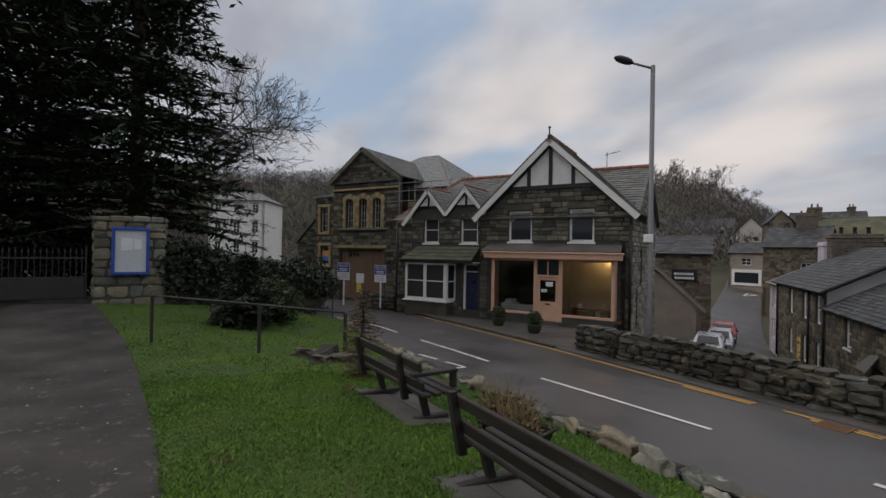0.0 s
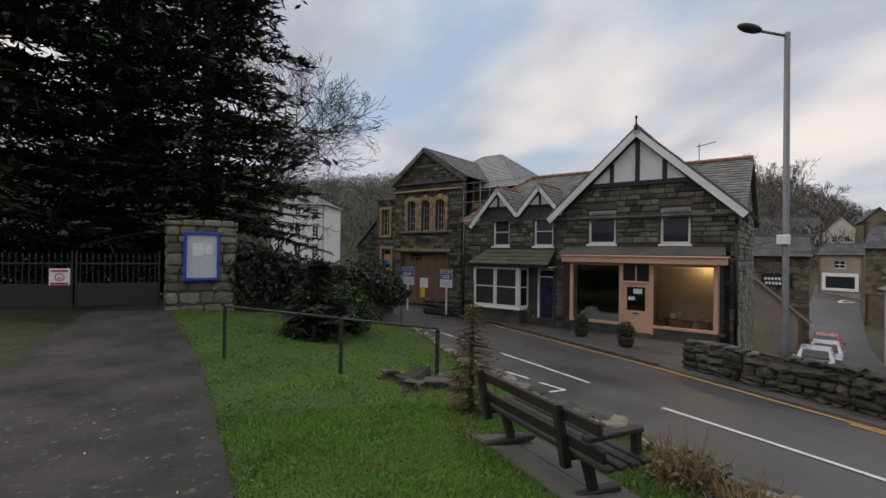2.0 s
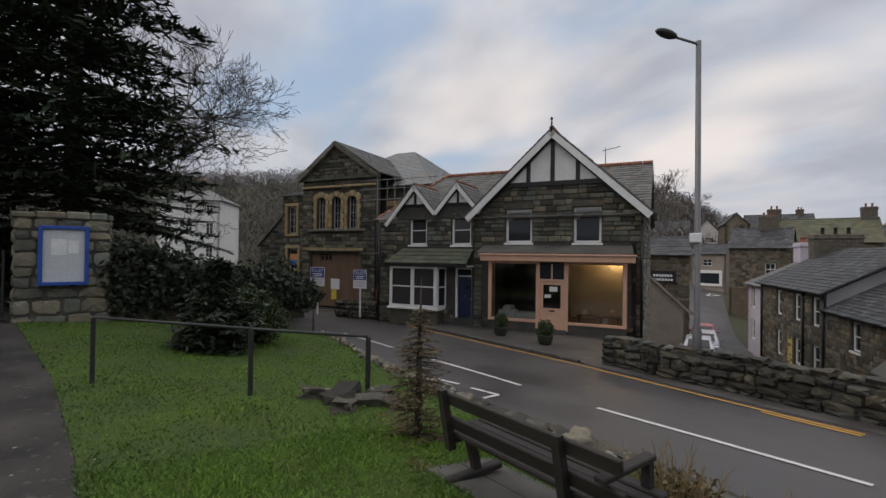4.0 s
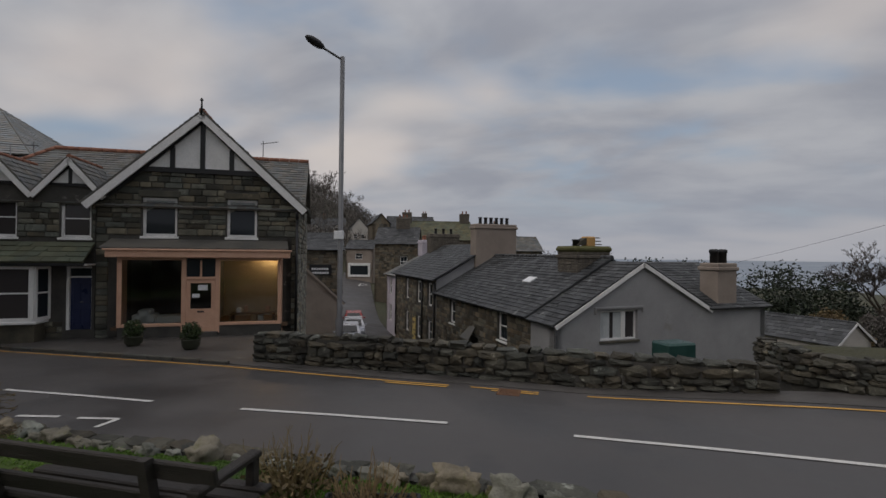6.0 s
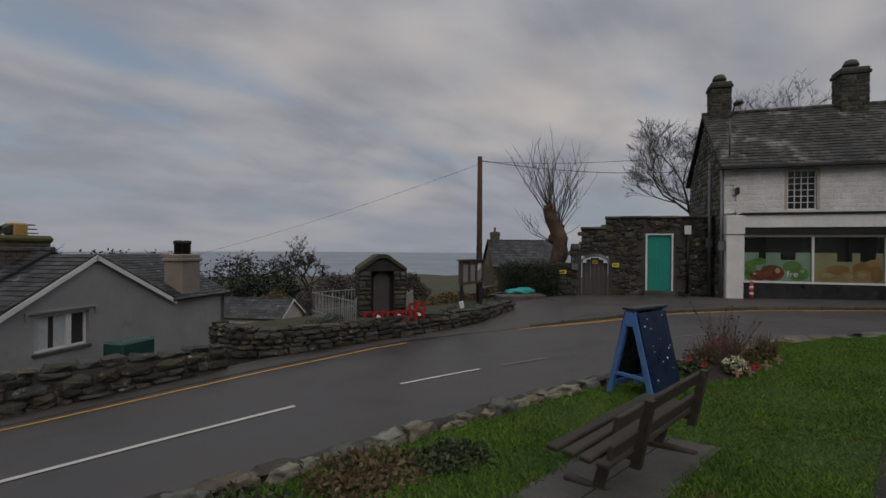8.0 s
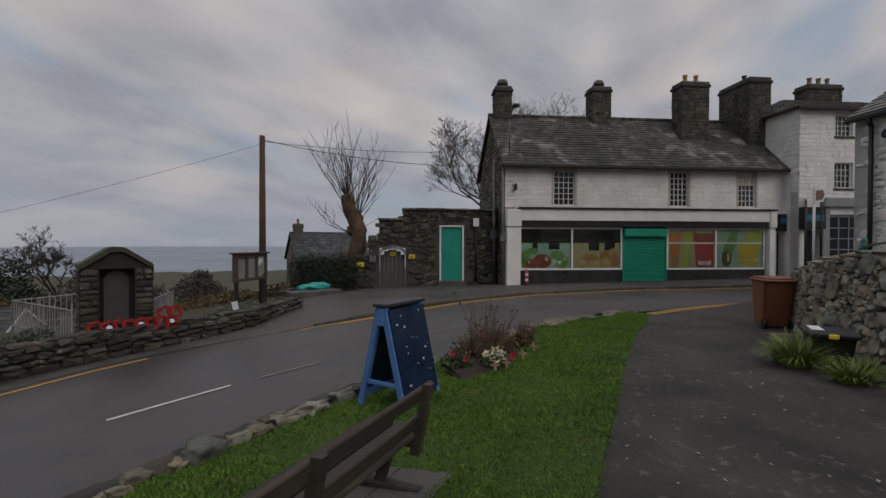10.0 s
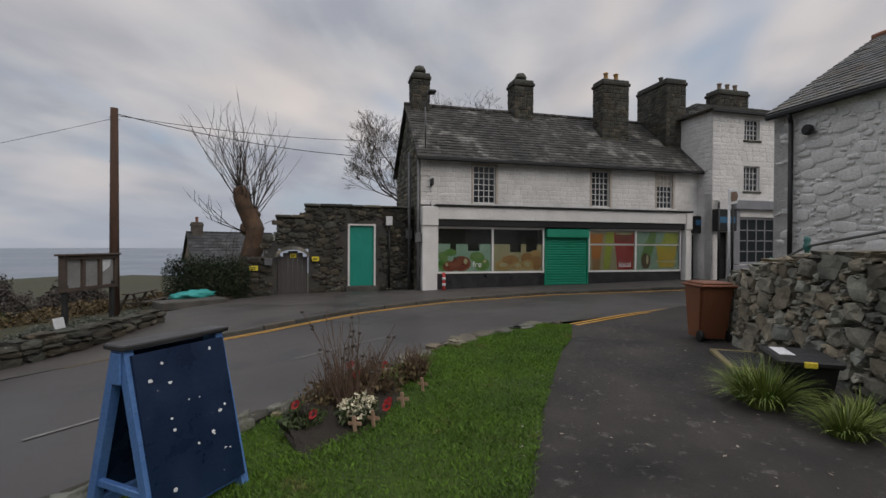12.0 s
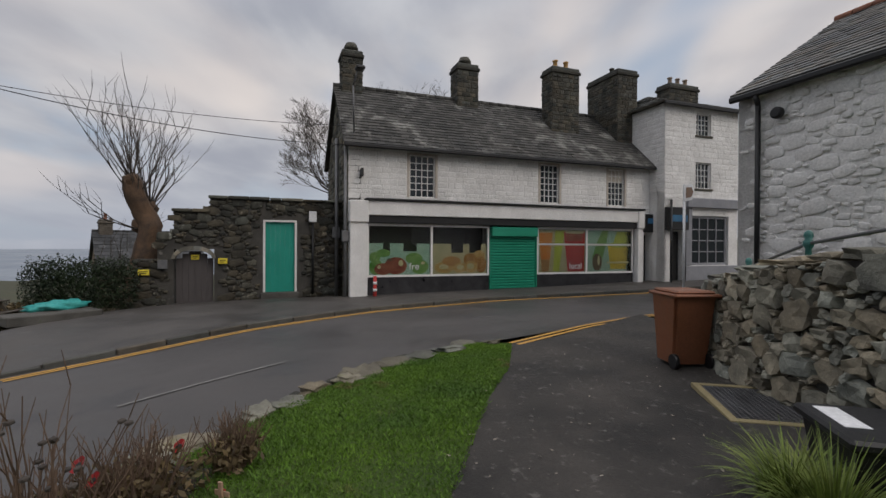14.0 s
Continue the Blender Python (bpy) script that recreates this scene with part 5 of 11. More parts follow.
# bank above the retaining wall
bm = B()
strip(bm, [(13.2, -5.0), (12.6, -4.3), (11.3, -3.55), (10.4, -3.45), (9.2, -3.55), (7.8, -3.8), (5.7, -4.1), (-6, -5.2)], [(14.2, -6.4), (13, -6.9), (12, -7.4), (11, -7.9), (10, -8.4), (8, -9.4), (5, -11), (-6, -14)], lambda x, y: 0.72 + 0.5 * smooth01((13.5 - x) / 5.5) + 0.10 * max(0, -3.6 - y - 0.2 * max(0, 11 - x)), 40, 10)
solo("bank", bm, M_GRASSBASE, Matrix(), "grassy bank above the retaining wall", "bank", kind="structure")
# teal handrail on the bank
rail = thing("handrail", Matrix.Translation((0, 0, 0)), "teal painted handrail with knobbed posts on the bank", "railing")
M_TEALPOST = mat("teal_iron", (0.03, 0.12, 0.11), (0.05, 0.17, 0.15), 5, 0.5, 0.2, 50)
RP = [(13.05, -4.35, 0.72), (10.75, -4.0, 1.12), (8.4, -4.3, 1.42)]
for x, y, z in RP:
    bm = B()
    lathe(bm, [(0.07, 0), (0.07, 0.05), (0.035, 0.09), (0.035, 0.36), (0.06, 0.40), (0.06, 0.46), (0.04, 0.48), (0.055, 0.53), (0.04, 0.58), (0.005, 0.60)], 12, Matrix.Translation((x, y, z - 0.05)))
    part("post", bm, M_TEALPOST, rail)
for p, q in zip(RP, RP[1:]):
    bm = B()
    tube(bm, Vector(p) + Vector((0, 0, 0.38)), Vector(q) + Vector((0, 0, 0.38)), 0.022, n=8)
    part("rail", bm, M_GALV, rail)

# ---- edging stones of the lawn ----
LAWNLINE = resample(STONELINE[2:], 200)
edge = thing("lawn_edging", Matrix(), "row of pale uneven edging stones round the lawn", "edging", kind="structure")
r = random.Random(31)
ROCKS = [rock_mesh(r, M_EDGESTONE, "edge_stone", 0.75, 3, 0.42) for _ in range(10)]
for me in ROCKS:
    for p in me.polygons:
        p.use_smooth = True
d = densify(STONELINE, 0.05)
s, n, k, pos = 0.0, 0, 0.3, 0
acc = 0.0
for p, q in zip(d, d[1:]):
    acc += math.dist(p, q)
    if acc >= k:
        flat = p[0] > 7.6
        L = r.uniform(0.26, 0.60) if flat else r.choice((0.14, 0.18, 0.22, 0.28, 0.34)) * r.uniform(0.85, 1.15)
        hgt = r.uniform(0.05, 0.11) if flat else L * r.uniform(0.42, 0.75)
        ob = new("edge_stone", ROCKS[r.randrange(10)])
        ob.parent = edge
        ob.matrix_local = Matrix.Translation((p[0], p[1] + r.uniform(-0.08, 0.08), lawn_z(*p) + hgt * 0.18)) @ Matrix.Rotation(math.atan2(q[1] - p[1], q[0] - p[0]) + r.uniform(-0.35, 0.35), 4, "Z") @ Matrix.Rotation(r.uniform(-0.25, 0.25), 4, "X") @ Matrix.Diagonal((L * 1.1, L * r.uniform(0.55, 1.0), hgt * 1.5, 1))
        acc, k = 0.0, L * r.uniform(0.85, 1.35)
dry_wall("lawn_wall", offset(STONELINE, 0.08)[2:], lambda s: lawn_z(*LAWNLINE[min(199, int(s / 26.2 * 199))]) + 0.02, lambda s, x, y: road_z(x, y) - 0.05, "low rubble wall holding up the lawn", 0.25, (0.10, 0.22), (0.2, 0.5), seed=24, cap=0.05, limit=0)


# ---- benches ----
def bench(m, length, legs, wood, label, arm=False):
    b = thing("bench", m, label, "bench", "benches on the green")
    for x in legs:
        bm = B()
        bbox(bm, x - 0.045, x + 0.045, -0.26, 0.34, 0.0, 0.06, 0.012)
        part("foot", bm, wood, b)
        bm = B()
        slab(bm, [(x - 0.032, 0.03, 0.06), (x - 0.032, 0.10, 0.06), (x - 0.032, 0.02, 0.36), (x - 0.032, -0.06, 0.36)], (0.064, 0, 0))
        part("leg", bm, wood, b)
        bm = B()
        bbox(bm, x - 0.032, x + 0.032, -0.22, 0.25, 0.34, 0.40, 0.008)
        part("bearer", bm, wood, b)
        bm = B()
        slab(bm, [(x - 0.03, -0.25, 0.29), (x - 0.03, -0.18, 0.29), (x - 0.03, -0.285, 0.79), (x - 0.03, -0.345, 0.79)], (0.06, 0, 0))
        part("back_post", bm, wood, b)
    for y in (-0.17, -0.045, 0.08, 0.205):
        bm = B()
        bbox(bm, 0.0, length, y - 0.047, y + 0.047, 0.40, 0.44, 0.01)
        part("seat_slat", bm, wood, b)
    for z in (0.50, 0.70):
        bm = B()
        y = -0.17 - (z - 0.24) * 0.2
        bbox(bm, 0.0, length, -0.018, 0.018, -0.052, 0.052, 0.008, Matrix.Translation((0, y, z + 0.02)) @ Matrix.Rotation(0.2, 4, "X"))
        part("back_slat", bm, wood, b)
    if arm:
        for q in ((length - 0.16, length - 0.08, -0.30, 0.26, 0.60, 0.64), (length - 0.15, length - 0.09, 0.18, 0.25, 0.42, 0.60)):
            bm = B()
            bbox(bm, *q, 0.008)
            part("armrest", bm, wood, b)


bench(pose(-3.16, 2.14, lawn_z(-2.4, 2.1) - 0.03, 0, 0, -1), 1.85, (0.05, 1.76), M_BENCH, "black-stained slatted park bench on the lawn")
bench(pose(-5.92, 2.36, lawn_z(-5, 2.3) - 0.04, 0, 0, 2), 1.66, (0.10, 1.25), M_BENCH, "dark weathered slatted bench with an armrest on a concrete slab", arm=True)
bench(pose(0.72, 1.55, lawn_z(1.6, 1.5) - 0.035, 0, 0, 0), 1.72, (0.42, 1.58), M_BENCHOLD, "mossy weathered slatted bench on a concrete slab")
for (x0, x1, y0, y1), lab in (((-6.15, -4.45, 2.12, 2.85), "worn concrete slab under the bench"), ((0.55, 2.6, 1.18, 2.05), "cracked concrete slab under the bench"), ((-3.3, -1.4, 1.75, 2.5), "worn concrete slab under the bench")):
    bm = B()
    n = 8
    for i in range(n):
        a, b = x0 + (x1 - x0) * i / n, x0 + (x1 - x0) * (i + 1) / n
        for sgn in (0, 1):
            ya, yb = (y0, (y0 + y1) / 2 - 0.006) if sgn == 0 else ((y0 + y1) / 2 + 0.006, y1)
            zz = [lawn_z(px, py) + 0.012 for px, py in ((a, ya), (b, ya), (b, yb), (a, yb))]
            vs = [bm.verts.new((px, py, z)) for (px, py), z in zip(((a, ya), (b, ya), (b, yb), (a, yb)), zz)]
            ws = [bm.verts.new((v.co.x, v.co.y, v.co.z - 0.1)) for v in vs]
            bm.faces.new(vs), [bm.faces.new((ws[j], ws[(j + 1) % 4], vs[(j + 1) % 4], vs[j])) for j in range(4)]
    solo("concrete_slab", bm, M_CONC, Matrix(), lab, "slab")


# ---- A-board ----
def a_board():
    ang = -9.0
    b = thing("a_board", pose(4.05, 2.66, lawn_z(4.2, 2.55) - 0.02, 0, 0, ang), "sky-blue wooden A-board with peeling dark blue panels", "sign board")
    H, L, S = 1.18, 0.74, 0.36
    for sgn, mt in ((-1, "front"), (1, "back")):
        for x in (0.0, L - 0.06):
            bm = B()
            slab(bm, [(x, sgn * S, 0), (x, sgn * (S - 0.07), 0), (x, sgn * 0.0 - sgn * 0.01, H), (x, sgn * 0.06, H)], (0.06, 0, 0))
            part("leg", bm, M_BLUE, b)
        bm = B()
        y0, y1, z0, z1 = sgn * (S - 0.05), sgn * 0.075, 0.14, H - 0.04
        slab(bm, [(0.03, y0, z0), (L - 0.03, y0, z0), (L - 0.03, y1, z1), (0.03, y1, z1)], (0, sgn * 0.025, 0.008))
        part("panel", bm, M_DKBLUE, b, "dark blue panel with white flakes")
        bm = B()
        bbox(bm, 0.06, L - 0.06, sgn * (S - 0.09) - 0.02, sgn * (S - 0.09) + 0.02, 0.10, 0.17, 0.006)
        part("rail", bm, M_BLUE, b)
    for x in (0.03, L - 0.03):
        bm = B()
        bbox(bm, x - 0.02, x + 0.02, -S + 0.1, S - 0.1, 0.26, 0.31, 0.006)
        part("cross_bar", bm, M_BLUE, b)
    bm = B()
    bbox(bm, -0.03, L + 0.03, -0.10, 0.10, H, H + 0.035, 0.008)
    part("top_board", bm, M_DARKMETAL, b)
    bm = B()
    bbox(bm, -0.015, 0.0, -0.05, 0.05, H - 0.22, H - 0.02, 0.006)
    part("hinge_plate", bm, M_BLUE, b)
    r = random.Random(3)
    bm = B()
    for i in range(16):
        u, v = r.uniform(0.08, L - 0.08), r.uniform(0.1, 0.95)
        y, z = -(S - 0.05) + (S - 0.125) * v - 0.034, 0.14 + (H - 0.18) * v + 0.003
        s = r.uniform(0.006, 0.02)
        n = 5
        bm.faces.new([bm.verts.new((u + s * r.uniform(0.6, 1.3) * math.cos(k * 6.283 / n), y + 0.31 * s * math.sin(k * 6.283 / n) * 0.9, z + s * r.uniform(0.5, 1.0) * math.sin(k * 6.283 / n))) for k in range(n)])
    part("flaked_paint", bm, M_SIGNWHITE, b, "bare white flaked spots")


a_board()


# ---- street lamp, poles, signs ----
def street_lamp():
    x, y = -8.45, 11.66
    z = pavement_z(x, y) - 0.1
    l = thing("street_lamp", pose(x, y, z), "tall grey steel street lamp at the stone wall", "street lamp")
    H = 6.98 - z
    bm = B()
    lathe(bm, [(0.105, 0), (0.105, 1.35), (0.07, 1.45), (0.062, H), (0.02, H + 0.02)], 14)
    part("column", bm, M_GALV, l)
    d = Vector((-0.55, -0.83, 0.27))
    bm = B()
    tube(bm, (0, 0, H - 0.08), Vector((0, 0, H - 0.08)) + d * 0.62, 0.032, n=8)
    part("arm", bm, M_GALV, l)
    bm = B()
    c = Vector((0, 0, H - 0.06)) + d * 0.82
    bmesh.ops.create_uvsphere(bm, u_segments=14, v_segments=8, radius=0.5)
    mm = Matrix.Translation(c) @ Matrix.Rotation(math.atan2(d.y, d.x), 4, "Z") @ Matrix.Rotation(-0.30, 4, "Y") @ Matrix.Diagonal((0.58, 0.28, 0.20, 1))
    bmesh.ops.transform(bm, matrix=mm, verts=bm.verts)
    part("lantern", bm, M_DARKMETAL, l, "dark oval lantern head", smooth=True)
    bm = B()
    bbox(bm, -0.14, 0.14, -0.13, -0.05, 3.55, 3.78, 0.015)
    part("junction_box", bm, M_SIGNWHITE, l, "white box clamped to the column")


street_lamp()


def utility_pole():
    x, y = 12.62, 12.85
    p = thing("utility_pole", pose(x, y, -1.0), "brown wooden utility pole with wires", "utility pole")
    bm = B()
    tube(bm, (0, 0, 0), (0, 0, 6.5), 0.14, 0.10, 12)
    part("pole", bm, mat("creosoted_wood", (0.055, 0.030, 0.020), (0.11, 0.062, 0.042), 3, 0.85, 0.5, 30, stretch=(3, 3, 0.5)), p)
    for z in (4.2, 4.9, 6.2):
        bm = B()
        tube(bm, (-0.16, 0, z), (0.16, 0, z), 0.012, n=5)
        part("step", bm, M_IRON, p)

    def wire(a, b, sag, r=0.012):
        bm = B()
        a, b = Vector(a), Vector(b)
        pts = [a.lerp(b, t / 16) - Vector((0, 0, sag * 4 * (t / 16) * (1 - t / 16))) for t in range(17)]
        q = (b - a).to_track_quat("Z", "Y")
        rings = [[bm.verts.new(c + q @ Vector((r * math.cos(k * 1.5708), r * math.sin(k * 1.5708), 0))) for k in range(4)] for c in pts]
        for lo, hi in zip(rings, rings[1:]):
            for k in range(4):
                bm.faces.new((lo[k], lo[(k + 1) % 4], hi[(k + 1) % 4], hi[k]))
        part("wire", bm, M_BLACK, p)

    wire((0.05, 0, 6.35), AB(20.9, -4.9, 5.2) - Vector((x, y, -1.0)), 0.35)
    wire((0.05, 0, 6.30), AB(21.2, -4.9, 6.0) - Vector((x, y, -1.0)), 0.25, 0.009)
    wire((0, 0, 6.2), (-9, 22, 1.0), 0.4, 0.006)


utility_pole()


def notice_board():
    z = -0.75
    b = thing("notice_board", pose(10.35, 11.75, z, 0, 0, 14), "three-bay timber notice board on two posts", "notice board")
    for x in (0.12, 1.72):
        bm = B()
        bbox(bm, x - 0.06, x + 0.06, 0, 0.1, 0, 1.2, 0.01)
        part("post", bm, M_IRON, b)
    M_NB = mat("dark_oak", (0.06, 0.045, 0.035), (0.10, 0.075, 0.06), 4, 0.7, 0.4, 30)
    bm = B()
    for q in ((0, 1.84, 1.02, 1.12), (0, 1.84, 1.82, 1.92), (0, 0.1, 1.12, 1.82), (0.58, 0.68, 1.12, 1.82), (1.16, 1.26, 1.12, 1.82), (1.74, 1.84, 1.12, 1.82)):
        bbox(bm, q[0], q[1], -0.04, 0.12, q[2], q[3], 0.008)
    bbox(bm, -0.06, 1.90, -0.10, 0.18, 1.92, 1.97, 0.01)
    part("frame", bm, M_NB, b)
    M_PAPER = mat("faded_paper", (0.22, 0.22, 0.215), (0.30, 0.30, 0.29), 2, 0.6, 0.05, 20)
    for i, x in enumerate((0.1, 0.68, 1.26)):
        bm = B()
        box(bm, x, x + 0.48, 0.03, 0.05, 1.12, 1.82)
        part("display_panel", bm, M_PAPER, b)
    bm = B()
    slab(bm, [(1.32, 0.022, 1.45), (1.6, 0.022, 1.6), (1.66, 0.022, 1.8), (1.3, 0.022, 1.8)], (0, 0.004, 0))
    part("notice", bm, M_SIGNWHITE, b, "slipped white paper sheet")
    # papers and a bench behind
    bm = B()
    bbox(bm, -0.17, 0.17, -0.01, 0.01, 0, 0.26, 0.004)
    solo("white_sign", bm, M_SIGNWHITE, pose(10.0, 11.35, -0.52, -12, 0, 20), "small white board leaning on the garden wall", "sign")


notice_board()


def memorial():
    m = thing("war_memorial", pose(6.75, 11.75, -0.66, 0, 0, -26), "dark stone war memorial with pointed top and inscribed slab", "memorial")
    W, H, D = 1.50, 1.56, 0.8
    bm = B()
    for q in ((-W / 2, -0.36, -0.0, D, 0, H), (0.36, W / 2, 0, D, 0, H), (-0.36, 0.36, 0.34, D, 0, H)):
        box(bm, *q)
    slab(bm, [(-W / 2, 0, H), (W / 2, 0, H), (W / 2 - 0.1, 0, H + 0.12), (0.18, 0, H + 0.42), (-0.18, 0, H + 0.42), (-W / 2 + 0.1, 0, H + 0.12)], (0, D, 0))
    # near-black core: the shade inside the niche is put into its colour
    part("core", bm, mat("memorial_core_shaded", (0.016, 0.016, 0.014), (0.042, 0.040, 0.034), 3, 0.9, 0.6, 25), m)
    holes = [(W / 2 - 0.36, W / 2 + 0.36, 0, H - 0.02)]
    rs = rects(W, 0, H, (0.12, 0.2), (0.18, 0.4), holes, None, 41)
    lay(m, rs, P_FIELD, M_WALLSTONE_J, 0.05, m=Matrix.Translation((-W / 2, 0, 0)))
    lay(m, rects(D, 0, H, (0.12, 0.2), (0.18, 0.4), (), None, 42), P_FIELD, M_WALLSTONE_J, 0.04, m=Matrix.Translation((-W / 2, D, 0)) @ pose(0, 0, 0, 0, 0, -90))
    lay(m, rects(D, 0, H, (0.12, 0.2), (0.18, 0.4), (), None, 43), P_FIELD, M_WALLSTONE_J, 0.04, m=Matrix.Translation((W / 2, 0, 0)) @ pose(0, 0, 0, 0, 0, 90))
    M_MOSSCAP = mat("mossy_coping", (0.035, 0.037, 0.022), (0.08, 0.08, 0.05), 2, 0.9, 0.5, 30)
    for sgn in (-1, 1):
        bm = B()
        slab(bm, [(sgn * (W / 2 + 0.01), -0.08, H - 0.02), (sgn * (W / 2 + 0.01), -0.08, H + 0.1), (sgn * 0.16, -0.08, H + 0.52), (0, -0.08, H + 0.54), (0, -0.08, H + 0.42), (sgn * 0.14, -0.08, H + 0.40)], (0, D + 0.16, 0))
        part("coping", bm, M_MOSSCAP, m)
    bm = B()
    slab(bm, [(-0.26, 0.22, 0.15), (0.26, 0.22, 0.15), (0.26, 0.22, 1.3), (0.16, 0.22, 1.46), (0, 0.22, 1.52), (-0.16, 0.22, 1.46), (-0.26, 0.22, 1.3)], (0, 0.1, 0))
    part("slab", bm, mat("dark_slate_slab", (0.045, 0.04, 0.04), (0.075, 0.065, 0.062), 2, 0.6, 0.2, 30), m, "pointed slate inscription slab")
    # wreaths of red poppies leaning along its foot
    r = random.Random(6)
    bm = B()
    for i in range(120):
        a = r.uniform(0, 6.283)
        c = Vector((0.145 * math.cos(a), r.uniform(-0.03, 0.03), 0.145 * math.sin(a))) * r.uniform(0.85, 1.15)
        n = 5
        q = Euler((r.uniform(-0.5, 0.5) + 1.57, 0, r.uniform(-0.5, 0.5))).to_quaternion()
        bm.faces.new([bm.verts.new(c + q @ Vector((0.034 * math.cos(k * 6.283 / n), 0.034 * math.sin(k * 6.283 / n), r.uniform(-0.01, 0.01)))) for k in range(n)])
    tube(bm, (-0.19, 0, -0.0), (-0.13, 0, 0.13), 0.03, n=5)
    wreath_me = mesh_of(bm, "poppy_ring", M_RED)
    bm = B()
    lathe(bm, [(0.06, 0), (0.07, 0.01), (0.06, 0.02)], 12, pose(0, 0, 0, 90, 0, 0))
    disc_me = mesh_of(bm, "centre", M_SIGNWHITE)
    for i, (x, y) in enumerate(((-0.45, -0.28), (-0.2, -0.38), (0.02, -0.25), (0.22, -0.40), (0.45, -0.30), (0.68, -0.36), (0.9, -0.3), (1.12, -0.25), (1.0, -0.1), (1.22, -0.12))):
        w = thing("poppy_wreath", pose(6.75, 11.75, -0.64, 0, 0, -26) @ pose(x, y, 0.15 + 0.22 * (i > 7), -18, 0, r.uniform(-25, 25)), "red poppy wreath leaning below the memorial", "wreath", "poppy wreaths")
        part("poppy_ring", wreath_me, None, w)
        if i % 3 == 1:
            part("centre", disc_me, None, w)
    # white railings
    M_RAILW = mat("chipped_white_iron", (0.24, 0.24, 0.235), (0.34, 0.34, 0.33), 6, 0.6, 0.2, 50)
    for x0, y0, x1, y1 in ((5.75, 11.75, 6.2, 15.2), (6.2, 15.2, 8.4, 15.4), (7.8, 12.0, 9.6, 13.6)):
        f = thing("iron_railing", Matrix(), "white painted iron railing by the memorial", "railing", "memorial railings")
        n = max(2, int(math.hypot(x1 - x0, y1 - y0) / 0.14))
        for k in range(n + 1):
            x, y = x0 + (x1 - x0) * k / n, y0 + (y1 - y0) * k / n
            bm = B()
            tube(bm, (x, y, -0.85), (x, y, 0.02 if k % 6 else 0.12), 0.012 if k % 6 else 0.02, n=5)
            part("baluster" if k % 6 else "post", bm, M_RAILW, f)
        for z in (-0.66, 0.0):
            bm = B()
            tube(bm, (x0, y0, z), (x1, y1, z), 0.018, n=6)
            part("rail", bm, M_RAILW, f)


memorial()


# ---- the old hall with arched windows ----
def text_mesh(txt, size, m, parent, material, name="lettering", label=""):
    cu = bpy.data.curves.new(name, "FONT")
    cu.body, cu.size, cu.extrude, cu.align_x, cu.align_y = txt, size, 0.002, "CENTER", "CENTER"
    tmp = bpy.data.objects.new("tmp", cu)
    me = bpy.data.meshes.new_from_object(tmp)
    bpy.data.objects.remove(tmp)
    bpy.data.curves.remove(cu)
    me.materials.clear()
    me.materials.append(material)
    ob = part(name, me, None, parent, label)
    ob.matrix_local = m
    return ob


def arch_pts(x0, x1, z0, z1, rise, n=8):
    c, w = (x0 + x1) / 2, (x1 - x0) / 2
    return [(x0, z0), (x1, z0)] + [(c + w * math.cos(k * math.pi / n), z1 - rise + rise * math.sin(k * math.pi / n)) for k in range(n + 1)]


M_YBLOCK = mat("buff_dressed_stone", (0.26, 0.20, 0.115), (0.40, 0.315, 0.19), 2.0, 0.85, 0.4, 30, vary="object", amount=0.25, c3=(0.14, 0.12, 0.10), spots=0.02, spot_scale=1.5)
M_HALLWOOD = mat("stained_boarding", (0.10, 0.062, 0.038), (0.17, 0.11, 0.07), 1.5, 0.7, 0.3, 25, stretch=(6, 6, 0.5))


